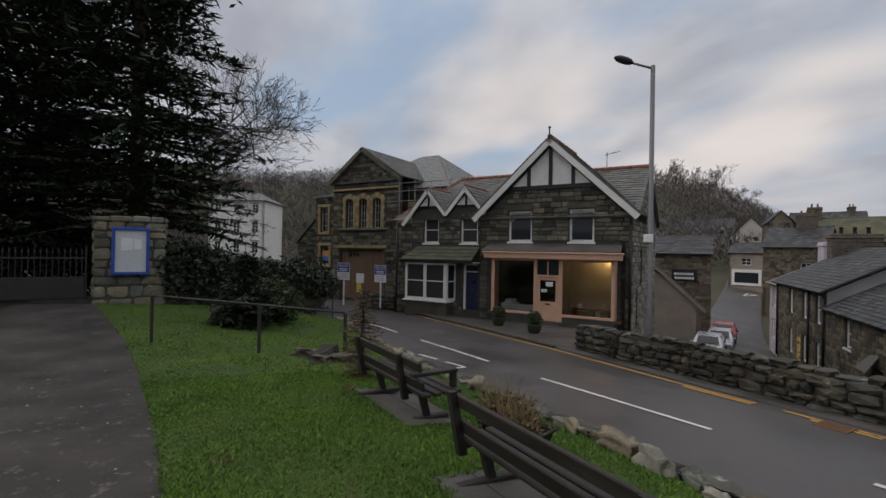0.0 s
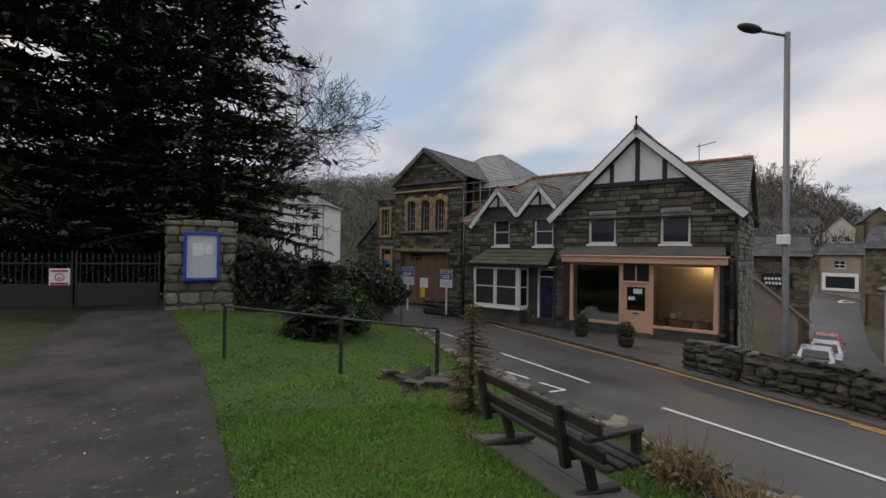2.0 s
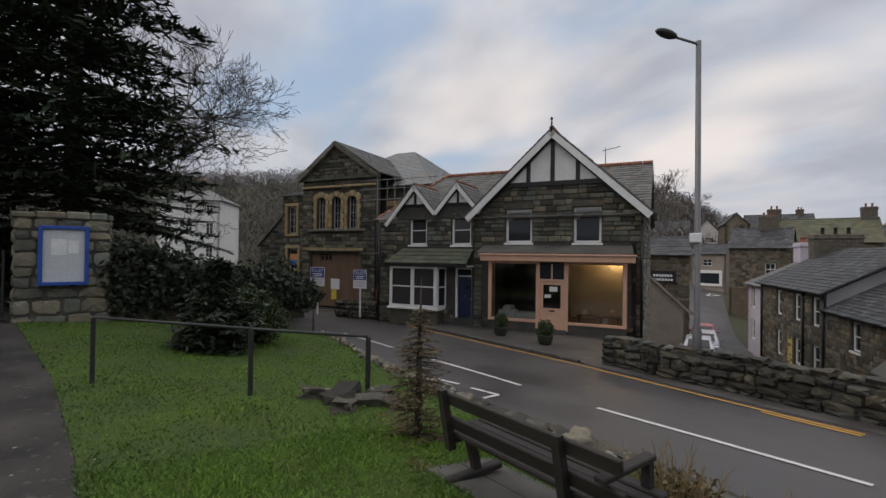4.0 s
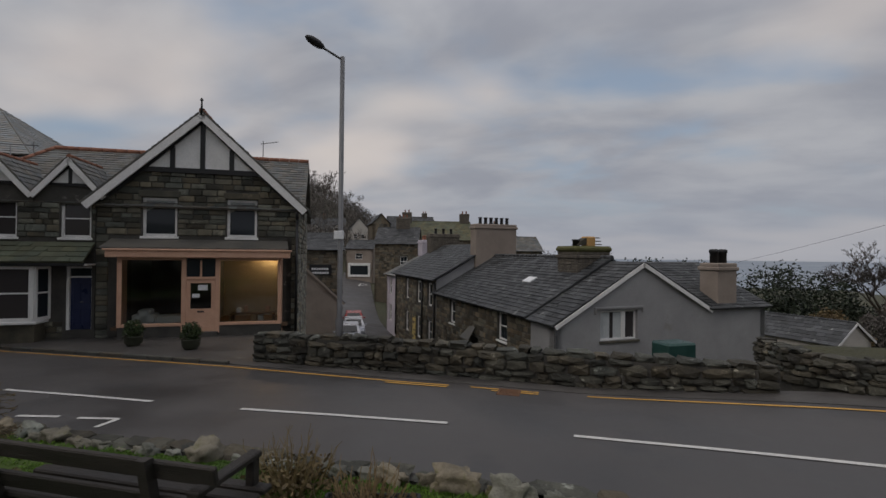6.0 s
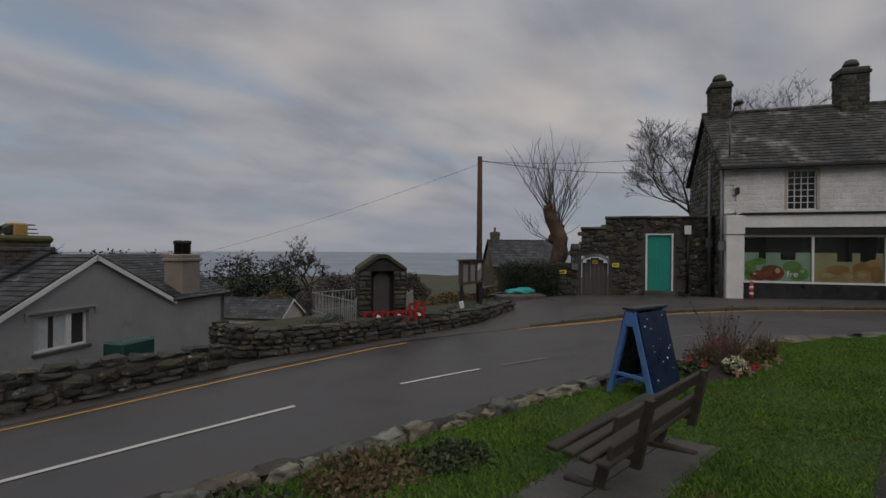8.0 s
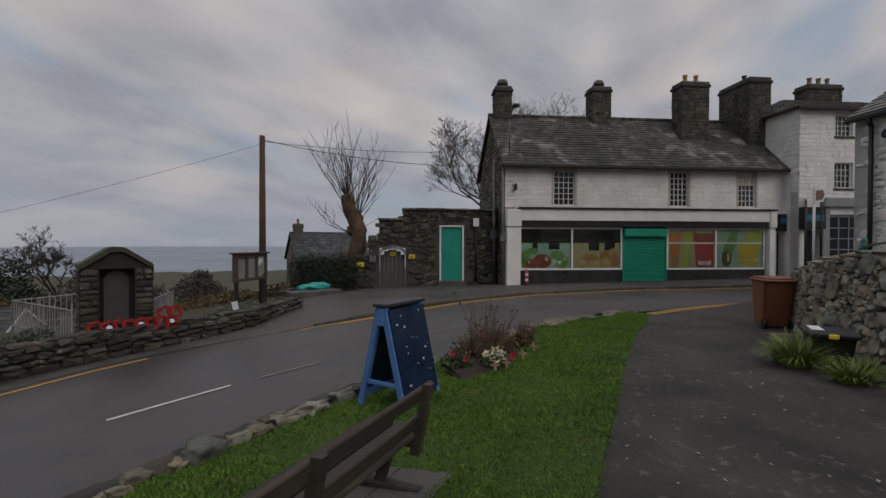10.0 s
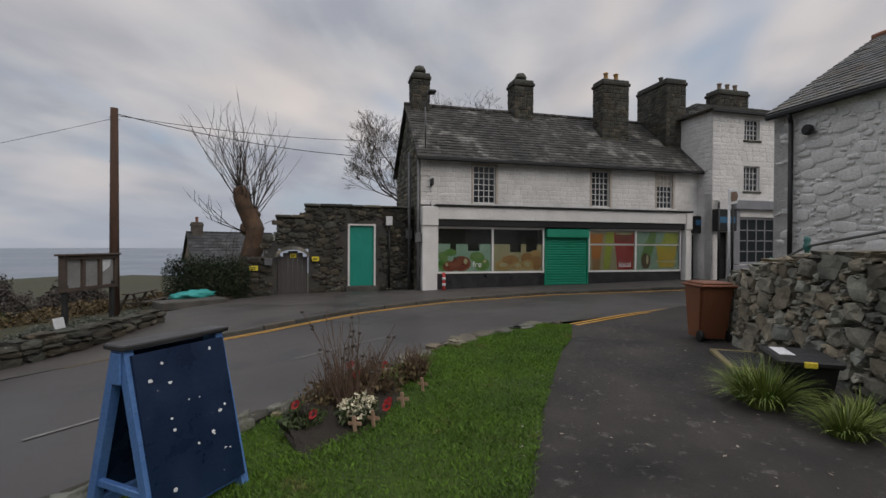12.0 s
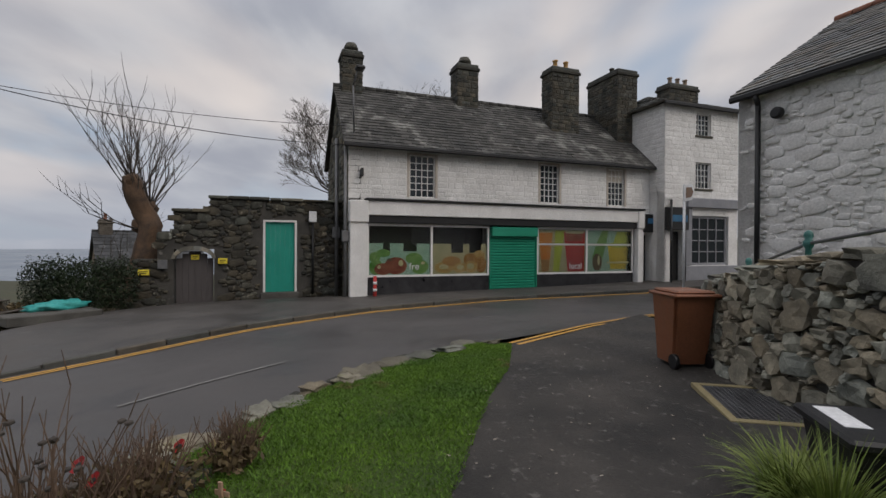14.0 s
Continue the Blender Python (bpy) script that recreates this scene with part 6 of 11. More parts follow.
def hall():
    a0, W, D, Z = -24.55, 5.85, 9.0, 2.6
    h = thing("old_hall", Matrix.Translation(AB(a0, 25.4, -Z)) @ pose(0, 0, 0, 0, 0, GRID), "disused stone hall with buff arched windows under renovation", "hall")
    E, A, ax = 6.55 + Z, 8.62 + Z, 2.75
    big = [(1.22 + 1.25 * i, 1.97 + 1.25 * i, 3.15 + Z, 5.30 + Z) for i in range(3)]
    door = (0.72, 4.78, -2.0 + Z, 1.55 + Z)
    wall("wall", h, Matrix(), W, E, 0.5, M_MORTAR, big + [door], (ax, A))
    span = lambda z: (0.0, W) if z <= E else (ax * (z - E) / (A - E), W - (W - ax) * (z - E) / (A - E))  # noqa: E731
    lay(h, rects(W, Z - 2.3, A - 0.15, (0.16, 0.3), (0.3, 0.8), [(0.82, 4.9, 3.0 + Z, 5.75 + Z), (0.6, 4.9, 0, 1.9 + Z)], span, 51), P_DARK, M_SLATESTONE_J, 0.06)
    # buff surrounds
    for a, b, c, d in big:
        for sx in (a - 0.22, b + 0.02):
            z = c - 0.1
            i = 0
            while z < d - 0.2:
                bm = B()
                k = 0.08 if i % 2 else 0.0
                bbox(bm, sx - (k if sx < a else 0), sx + 0.2 + (0 if sx < a else k), -0.10, 0.05, z, z + 0.27, 0.02)
                part("quoin", bm, M_YBLOCK, h)
                z += 0.28
                i += 1
        cx, w = (a + b) / 2, (b - a) / 2
        for k in range(7):
            t0, t1 = math.pi * k / 7, math.pi * (k + 1) / 7 - 0.03
            ri, ro = w + 0.0, w + 0.30 + (0.06 if k % 2 else 0)
            zc = d - 0.42
            bm = B()
            slab(bm, [(cx + ri * math.cos(t0), -0.11, zc + ri * 0.8 * math.sin(t0) + 0.1), (cx + ro * math.cos(t0), -0.11, zc + ro * 0.8 * math.sin(t0) + 0.15), (cx + ro * math.cos(t1), -0.11, zc + ro * 0.8 * math.sin(t1) + 0.15), (cx + ri * math.cos(t1), -0.11, zc + ri * 0.8 * math.sin(t1) + 0.1)], (0, 0.14, 0))
            part("voussoir", bm, M_YBLOCK, h)
        window(h, Matrix.Translation((a, 0, c)), b - a, d - c, M_CREAM, cols=3, rows=4, edge=0.06, bar=0.035, recess=0.2)
    for z, x0, x1, hh in ((3.0, 0.5, 5.2, 0.15), (5.85, 0.0, 5.85, 0.14), (6.35, -0.1, 5.95, 0.16), (1.72, 0.4, 5.0, 0.22)):
        bm = B()
        bbox(bm, x0, x1, -0.16, 0.02, z + Z, z + hh + Z, 0.02)
        part("string_course", bm, M_YBLOCK if z in (5.85, 1.72) else M_SLATESTONE, h, "moulded stone string course")
    bargeboards(h, Matrix.Translation((0, -0.28, 0)), [(-0.35, E - 0.05), (ax, A + 0.22), (W + 0.35, E - 0.05)], 0.24, 0.3, M_SLATESTONE, "coping")
    slate_roof(h, (-0.4, -0.2, E), (-0.4, 7, E), (ax, -0.2, A + 0.2), (ax, 7, A + 0.2))
    slate_roof(h, (W + 0.4, -0.2, E), (W + 0.4, 7, E), (ax, -0.2, A + 0.2), (ax, 7, A + 0.2))
    # boarded doorway
    d = part("boarding", B(), M_HALLWOOD, h, "large brown boarded doorway")
    for i in range(12):
        bm = B()
        x = 0.74 + i * 0.336
        bbox(bm, x, x + 0.325, 0.12, 0.16, -1.9 + Z, 1.05 + Z if 1 < i < 5 else 1.52 + Z, 0.008)
        part("board", bm, M_HALLWOOD, d)
    for i in range(3):
        window(h, Matrix.Translation((1.48 + i * 0.32, 0.1, 1.08 + Z)), 0.3, 0.34, M_HALLWOOD, 1, 1, recess=0.03, edge=0.04)
    # left wing
    lw = Matrix.Translation((-2.05, 0.25, 0))
    lh = [(0.52, 1.26, 2.9 + Z, 4.75 + Z), (0.58, 1.42, 0.45 + Z, 1.85 + Z)]
    wall("wing_wall", h, lw, 2.05, 5.5 + Z, 0.4, M_MORTAR, lh)
    lay(h, rects(2.05, Z - 2.3, 5.5 + Z, (0.16, 0.28), (0.25, 0.6), [(a - 0.28, b + 0.24, c - 0.2, e + 0.26) for a, b, c, e in lh], None, 52), P_DARK, M_SLATESTONE_J, 0.06, m=lw, limit=80)
    for (a, b, c, e), rows in zip(lh, (4, 1)):
        for q in ((a - 0.26, a - 0.02, c - 0.15, e + 0.02), (b + 0.02, b + 0.22, c - 0.15, e + 0.02), (a - 0.26, b + 0.22, e + 0.03, e + 0.24), (a - 0.26, b + 0.22, c - 0.18, c - 0.02)):
            bm = B()
            bbox(bm, q[0], q[1], -0.10, 0.05, q[2], q[3], 0.02, lw)
            part("surround", bm, M_YBLOCK, h)
        window(h, lw @ Matrix.Translation((a, 0, c)), b - a, e - c, M_CREAM, 2 if rows > 1 else 1, rows, recess=0.12)
    bm = B()
    box(bm, 0.62, 1.36, 0.06, 0.08, 0.75 + Z, 1.5 + Z, lw)
    pst = part("poster", bm, mat("orange_poster", (0.55, 0.24, 0.08), (0.62, 0.30, 0.12), 3, 0.5, 0, 30), h, "orange and blue poster in the window")
    bm = B()
    box(bm, 0.62, 1.36, 0.05, 0.058, 0.75 + Z, 1.1 + Z, lw)
    part("poster_band", bm, mat("blue_poster", (0.06, 0.16, 0.40), (0.09, 0.2, 0.46), 3, 0.5, 0, 30), pst)
    slate_roof(h, (-2.3, 0.1, 5.5 + Z), (0.0, 0.1, 5.5 + Z), (-1.9, 3.0, 6.2 + Z), (0.0, 3.0, 6.2 + Z), M_LEAD)
    lws = lw @ Matrix.Translation((0, 8, 0)) @ pose(0, 0, 0, 0, 0, -90)
    wall("wing_side", h, lws, 8, 5.5 + Z, 0.4, M_SLATESTONE_J)
    # right side wall with scaffolding and the big hipped roof behind
    rw = Matrix.Translation((W, 1.1, 0))
    wall("right_wall", h, rw, 2.3, 5.2 + Z, 0.4, M_SLATESTONE_J, [(0.9, 1.9, 3.1 + Z, 4.5 + Z)])
    window(h, rw @ Matrix.Translation((0.9, 0, 3.1 + Z)), 1.0, 1.4, M_CREAM, 2, 3)
    bm = B()
    bbox(bm, 0.1, 2.2, -0.08, 0.02, 4.62 + Z, 4.95 + Z, 0.02, rw)
    part("lintel_band", bm, M_YBLOCK, h)
    hx0, hx1, hy0, hy1, he, hr = -1.4, 9.0, 1.6, 14.0, 5.95 + Z, 9.6 + Z
    c0, c1 = (2.6, 7.8), (4.2, 7.8)
    for e0, e1, r0_, r1_ in (((hx0, hy0), (hx1, hy0), c0, c1), ((hx1, hy0), (hx1, hy1), c1, c1), ((hx0, hy1), (hx0, hy0), c0, c0), ((hx1, hy1), (hx0, hy1), c1, c0)):
        slate_roof(h, (*e0, he), (*e1, he), (*r0_, hr), (*r1_, hr), M_LEADSLATE, 0.35, 0.4)
    bm = B()
    box(bm, hx0 + 0.4, hx1 - 0.4, hy0 + 0.4, hy1 - 0.4, 0.0, he)
    part("main_block", bm, M_SLATESTONE_J, h)
    sc = thing("scaffolding", Matrix.Translation(AB(a0, 25.4, -Z)) @ pose(0, 0, 0, 0, 0, GRID), "grey tubular scaffolding on the hall's corner", "scaffolding")
    for x in (W + 0.25, W + 1.5, W + 2.75, W + 4.2):
        for y in (-0.2, 0.9):
            bm = B()
            tube(bm, (x, y, 0.6), (x, y, 6.25 + Z), 0.025, n=6)
            part("standard", bm, M_GALV, sc)
    for z in (1.6, 3.6, 4.9, 5.55, 6.1):
        bm = B()
        tube(bm, (W - 1.0, -0.24, z + Z), (W + 4.4, -0.24, z + Z), 0.025, n=6)
        part("ledger", bm, M_GALV, sc)
        if z in (1.6, 3.6):
            bm = B()
            bbox(bm, W, W + 4.3, -0.15, 0.85, z + Z + 0.03, z + Z + 0.08, 0.01)
            part("deck", bm, M_HALLWOOD, sc)
    # ladder
    ld = thing("ladder", Matrix.Translation(AB(a0 + W + 0.3, 25.0, -1.7)) @ pose(0, 0, 0, 0, 0, GRID) @ pose(0, 0, 0, -8, 4, 0), "red-brown ladder leaning on the scaffolding", "ladder")
    M_RED2 = mat("red_oxide", (0.20, 0.05, 0.035), (0.28, 0.08, 0.06), 4, 0.7, 0.2, 30)
    for x in (0, 0.42):
        bm = B()
        bbox(bm, x - 0.025, x + 0.025, -0.03, 0.03, 0, 4.6, 0.006)
        part("stile", bm, M_RED2, ld)
    for k in range(16):
        bm = B()
        tube(bm, (0, 0, 0.25 + 0.27 * k), (0.42, 0, 0.25 + 0.27 * k), 0.016, n=5)
        part("rung", bm, M_RED2, ld)
    # forecourt wall and estate agent's boards
    fw = AB(-18.6, 21.2)
    dry_wall("forecourt_wall", [tuple(AB(-18.7, 21.6).xy), tuple(AB(-15.9, 21.4).xy)], lambda s: -0.95, lambda s, x, y: pavement_z(x, y) - 0.05, "low rubble wall by the hall forecourt", 0.4, seed=26, cap=0.12, limit=60)
    for (a, b, z, w2, hh, tilt), lab in (((-20.3, 21.4, -0.25, 0.95, 1.05, 3), "blue and white letting board by the hall"), ((-17.3, 21.3, -0.25, 0.86, 0.98, -2), "blue and white letting board on the wall")):
        s = thing("letting_board", Matrix.Translation(AB(a, b, pavement_z(*AB(a, b).xy))) @ pose(0, 0, 0, 0, 0, GRID + tilt), lab, "sign", "letting boards")
        zb = z - pavement_z(*AB(a, b).xy)
        bm = B()
        bbox(bm, w2 / 2 - 0.04, w2 / 2 + 0.04, 0.02, 0.09, 0, zb + hh, 0.006)
        part("post", bm, M_SIGNWHITE, s)
        bm = B()
        box(bm, 0, w2, 0, 0.015, zb, zb + hh)
        bd = part("board", bm, M_SIGNWHITE, s)
        bm = B()
        box(bm, 0.02, w2 - 0.02, -0.004, -0.001, zb + hh * 0.45, zb + hh * 0.97)
        part("blue_panel", bm, mat("board_blue", (0.03, 0.045, 0.22), (0.045, 0.06, 0.28), 3, 0.5, 0, 30), bd)
        text_mesh("TO LET", 0.24, Matrix.Translation((w2 / 2, -0.008, zb + hh * 0.82)) @ pose(0, 0, 0, 90, 0, 0), bd, M_SIGNWHITE)
        bm = B()
        for k, (q, wd) in enumerate(((0.62, 0.7), (0.52, 0.6))):
            box(bm, w2 / 2 - wd * w2 / 2, w2 / 2 + wd * w2 / 2, -0.008, -0.005, zb + hh * q, zb + hh * (q + 0.05))
        part("print_bar", bm, M_SIGNWHITE, bd)
        bm = B()
        for q, wd in ((0.33, 0.8), (0.22, 0.7), (0.11, 0.75)):
            box(bm, w2 / 2 - wd * w2 / 2, w2 / 2 + wd * w2 / 2, -0.006, -0.002, zb + hh * q, zb + hh * (q + 0.045))
        part("print_bar", bm, mat("pale_print", (0.45, 0.33, 0.42), (0.5, 0.4, 0.48), 3, 0.6, 0, 30), bd)
    s = thing("site_notice", Matrix.Translation(AB(-20.0, 22.8, pavement_z(*AB(-20, 22.8).xy))) @ pose(0, 0, 0, 0, 0, GRID), "white and yellow site notice on a stand", "sign")
    bm = B()
    box(bm, 0, 0.62, 0, 0.02, 1.35, 1.95)
    part("board", bm, M_SIGNWHITE, s)
    bm = B()
    box(bm, 0.05, 0.4, 0, 0.02, 0.75, 1.33)
    part("yellow_board", bm, mat("sign_yellow", (0.62, 0.45, 0.05), (0.7, 0.52, 0.07), 3, 0.5, 0, 30), s)
    bm = B()
    bbox(bm, 0.28, 0.34, 0.02, 0.08, 0, 1.95, 0.006)
    part("post", bm, M_IRON, s)


M_LEADSLATE = mat("pale_grey_slate", (0.15, 0.16, 0.175), (0.21, 0.22, 0.235), 0.6, 0.5, 0.2, 20, vary="island", amount=0.08)
hall()


# ---- corner shop with painted fruit posters ----
def plank_text(h, m):
    pass


M_POST_GREEN = mat("poster_green", (0.10, 0.28, 0.06), (0.28, 0.45, 0.16), 2.5, 0.4, 0, 30)
M_POST_RED = mat("poster_red", (0.42, 0.02, 0.02), (0.55, 0.06, 0.05), 2.5, 0.4, 0, 30)
M_POST_PALE = mat("poster_pale", (0.42, 0.42, 0.24), (0.55, 0.50, 0.32), 2.5, 0.4, 0, 30)
M_POST_BREAD = mat("poster_bread", (0.50, 0.33, 0.12), (0.62, 0.45, 0.20), 2.5, 0.4, 0, 30)
M_POST_ORANGE = mat("poster_orange", (0.62, 0.22, 0.03), (0.70, 0.30, 0.06), 2.5, 0.4, 0, 30)
M_POST_LIME = mat("poster_lime", (0.45, 0.55, 0.04), (0.55, 0.62, 0.10), 2.5, 0.4, 0, 30)
M_POST_YELLOW = mat("poster_yellow", (0.68, 0.52, 0.03), (0.76, 0.60, 0.07), 2.5, 0.4, 0, 30)
M_POST_AQUA = mat("poster_aqua", (0.30, 0.52, 0.42), (0.45, 0.62, 0.52), 2.5, 0.4, 0, 30)
M_CRUST = mat("poster_crust", (0.34, 0.17, 0.05), (0.50, 0.29, 0.11), 2.5, 0.4, 0, 30)
M_POST_BROWN = mat("poster_brown", (0.10, 0.07, 0.04), (0.16, 0.11, 0.07), 2.5, 0.4, 0, 30)


def corner_shop():
    """Local x runs along the facade away from the gate (towards -b of the grid), y into the building."""
    Z, W, D = 1.2, 14.9, 6.4
    h = thing("corner_shop", Matrix.Translation(AB(20.7, -4.85, -Z)) @ pose(0, 0, 0, 0, 0, GRID - 90), "whitewashed stone shop with slate roof and closed green shutter", "shop")
    E, R, RY = 5.15 + Z, 8.2 + Z, 3.0
    wins = [(2.34, 3.38, 3.33 + Z, 4.98 + Z), (8.14, 9.08, 3.33 + Z, 5.0 + Z), (11.69, 12.6, 3.33 + Z, 5.0 + Z)]
    shop = (0.75, 13.0, -0.9 + Z, 2.5 + Z)
    dr = (13.75, 14.6, -0.9 + Z, 2.05 + Z)
    wall("wall", h, Matrix(), W, E, 0.5, M_LIME_J, wins + [shop, dr], z0=-0.5)
    lay(h, rects(W, 3.22 + Z, E - 0.02, (0.14, 0.24), (0.25, 0.6), [(a - 0.12, b + 0.12, c - 0.02, d + 0.05) for a, b, c, d in wins], None, 61), pool("stone", M_LIME, seed=5, relief=0.6), M_LIME_J, 0.014, 0.0, limit=240)
    for n, (a, b, c, d) in enumerate(wins):
        bm = B()
        for q in ((a - 0.1, a, c, d), (b, b + 0.1, c, d), (a - 0.1, b + 0.1, d, d + 0.06)):
            box(bm, q[0], q[1], -0.015, 0.08, q[2], q[3])
        part("window_surround", bm, M_TANFRAME, h)
        w = window(h, Matrix.Translation((a, 0, c)), b - a, d - c, M_WHITE, 4, 6, bar=0.028, edge=0.05, recess=0.06, sill=None)
        if n == 2:
            bm = B()
            box(bm, a + 0.06, b - 0.06, 0.1, 0.108, d - 0.6, d - 0.05)
            part("blind", bm, M_TANFRAME, w, "tan roller blind")
    # fascia, cornice and pilasters
    bm = B()
    bbox(bm, 0.62, 13.32, -0.42, 0.0, 2.58 + Z, 3.12 + Z, 0.02)
    part("fascia", bm, M_WHITE, h, "long white shop fascia")
    bm = B()
    bbox(bm, 0.58, 13.38, -0.52, 0.0, 3.125 + Z, 3.20 + Z, 0.015)
    part("cornice", bm, M_BLACK, h, "black cornice strip")
    bm = B()
    bbox(bm, 0.62, 13.32, -0.34, 0.0, 2.30 + Z, 2.575 + Z, 0.02)
    part("blind_box", bm, M_BLACK, h, "black blind box under the fascia")
    for x0, x1 in ((0.02, 0.66), (13.05, 13.36)):
        bm = B()
        bbox(bm, x0, x1, -0.40, 0.0, -0.9 + Z, 2.95 + Z, 0.02)
        part("pilaster", bm, M_WHITE, h)
        bm = B()
        bbox(bm, x0 - 0.03, x1 + 0.03, -0.47, 0.0, 2.3 + Z, 3.1 + Z, 0.03)
        part("bracket", bm, M_WHITE, h)
    # windows: white frames, stall risers, posters behind glass
    y = -0.12
    groups = ((0.68, 5.66, 3.2), (7.9, 12.98, 10.42))
    for x0, x1, mid in groups:
        bm = B()
        for q in ((x0, x0 + 0.07, 0.28, 2.3), (x1 - 0.07, x1, 0.28, 2.3), (mid - 0.04, mid + 0.04, 0.36, 2.2), (x0 + 0.07, x1 - 0.07, 0.28, 0.36), (x0 + 0.07, x1 - 0.07, 2.2, 2.3)):
            box(bm, q[0], q[1], y - 0.05, y + 0.05, q[2] + Z, q[3] + Z)
        fr = part("shop_window", bm, M_WHITE, h, "white framed shop window with posters")
        bm = B()
        box(bm, x0 + 0.03, x1 - 0.03, y - 0.004, y + 0.004, 0.32 + Z, 2.25 + Z)
        part("pane", bm, M_CLEAR, fr).visible_shadow = False
        bm = B()
        box(bm, x0, x1, y - 0.02, y + 0.3, -0.9 + Z, 0.28 + Z)
        part("stall_riser", bm, M_BLACKTILE, h, "black tiled stall riser")
        bm = B()
        box(bm, x0, x1, y + 0.6, y + 0.65, 0.2 + Z, 2.3 + Z)
        part("backboard", bm, M_BLACK, fr)

    def poster(name, pts, material, parent=None, lift=0.012, label=""):
        bm = B()
        slab(bm, [(px, y + lift, pz + Z) for px, pz in pts], (0, 0.003, 0))
        return part(name, bm, material, parent or h, label)

    def rect(x0, x1, z0, z1):
        return [(x0, z0), (x1, z0), (x1, z1), (x0, z1)]

    def disc(cx, cz, rx, rz, n=18):
        return [(cx + rx * math.cos(k * 6.283 / n), cz + rz * math.sin(k * 6.283 / n)) for k in range(n)]

    def battlement(x0, x1, lo, hi, teeth):
        pts = [(x0, 0.36), (x1, 0.36)]
        n = len(teeth)
        for i in range(n - 1, -1, -1):
            z = hi if teeth[i] else lo
            pts += [(x0 + (x1 - x0) * (i + 1) / n, z), (x0 + (x1 - x0) * i / n, z)]
        return pts

    # fruit poster
    p1 = poster("poster", battlement(0.76, 3.14, 1.25, 1.55, (1, 1, 0, 1, 1, 0, 0, 1, 1)), M_POST_AQUA, label="fruit poster with green and red apples")
    for c, m_, l in ((disc(1.02, 0.66, 0.25, 0.30), M_POST_GREEN, 0.009), (disc(0.98, 1.02, 0.21, 0.20), M_POST_GREEN, 0.0095), (disc(1.30, 1.18, 0.28, 0.15), M_POST_GREEN, 0.010), (disc(1.78, 0.70, 0.44, 0.33), M_APPLE, 0.006), (disc(1.30, 0.58, 0.34, 0.22), M_APPLE, 0.005), (disc(1.55, 0.93, 0.13, 0.045), M_POST_BROWN, 0.003), (disc(1.98, 0.80, 0.09, 0.12), M_POST_PALE, 0.003), (disc(1.14, 0.66, 0.06, 0.07), M_POST_PALE, 0.003), (disc(2.72, 0.66, 0.36, 0.28), M_POST_GREEN, 0.007), (disc(2.50, 0.98, 0.34, 0.22), M_POST_GREEN, 0.008), (disc(2.86, 0.80, 0.08, 0.06), M_POST_PALE, 0.004)):
        poster("poster_fruit", c, m_, p1, l)
    text_mesh("fre", 0.36, Matrix.Translation((2.50, y - 0.012, 0.66 + Z)) @ pose(0, 0, 0, 90, 0, 0), p1, M_SIGNWHITE)
    # bread poster
    p2 = poster("poster", battlement(3.26, 5.58, 1.2, 1.55, (1, 1, 1, 0, 0, 1, 0, 0, 1)), M_POST_PALE, label="bread and cheese poster")
    for c, m_, l in ((disc(3.75, 0.62, 0.42, 0.22), M_POST_BREAD, 0.009), (disc(4.05, 0.86, 0.40, 0.20), M_CRUST, 0.008), (disc(4.40, 0.60, 0.30, 0.20), M_POST_BREAD, 0.007), (disc(4.85, 0.92, 0.30, 0.26), M_CRUST, 0.009), (disc(4.88, 0.64, 0.30, 0.24), M_POST_BREAD, 0.006), (disc(5.32, 0.72, 0.24, 0.33), M_CRUST, 0.007), (disc(5.25, 1.10, 0.26, 0.20), M_POST_BREAD, 0.0095), (disc(4.42, 0.62, 0.16, 0.10), M_POST_PALE, 0.004), (disc(4.86, 0.66, 0.16, 0.12), M_POST_PALE, 0.004), (disc(3.72, 0.64, 0.20, 0.10), M_POST_PALE, 0.004)):
        poster("poster_bread", c, m_, p2, l)
    # juice poster
    p3 = poster("poster", rect(7.98, 10.38, 0.36, 2.2), M_POST_PALE, label="juice glasses poster")
    for c, m_, l in (([(8.12, 0.9), (8.56, 0.9), (8.70, 2.05), (8.02, 2.05)], M_POST_ORANGE, 0.009), ([(8.16, 0.38), (8.50, 0.38), (8.56, 0.88), (8.12, 0.88)], M_CRUST, 0.0085), ([(8.72, 0.4), (9.02, 0.4), (9.30, 2.15), (8.84, 2.15)], M_POST_LIME, 0.008), ([(9.46, 0.38), (10.30, 0.38), (10.36, 2.12), (9.26, 2.12)], M_POST_RED, 0.006), ([(9.40, 1.72), (10.20, 1.72), (10.24, 2.05), (9.34, 2.05)], M_APPLE, 0.004), (disc(9.82, 2.08, 0.50, 0.05), M_POST_PALE, 0.0035)):
        poster("poster_glass", c, m_, p3, l)
    text_mesh("local", 0.36, Matrix.Translation((9.86, y - 0.012, 0.62 + Z)) @ pose(0, 0, 0, 90, 0, 0), p3, M_SIGNWHITE)
    p4 = poster("poster", rect(10.48, 12.9, 0.36, 2.2), M_POST_AQUA, label="bottles and drink poster")
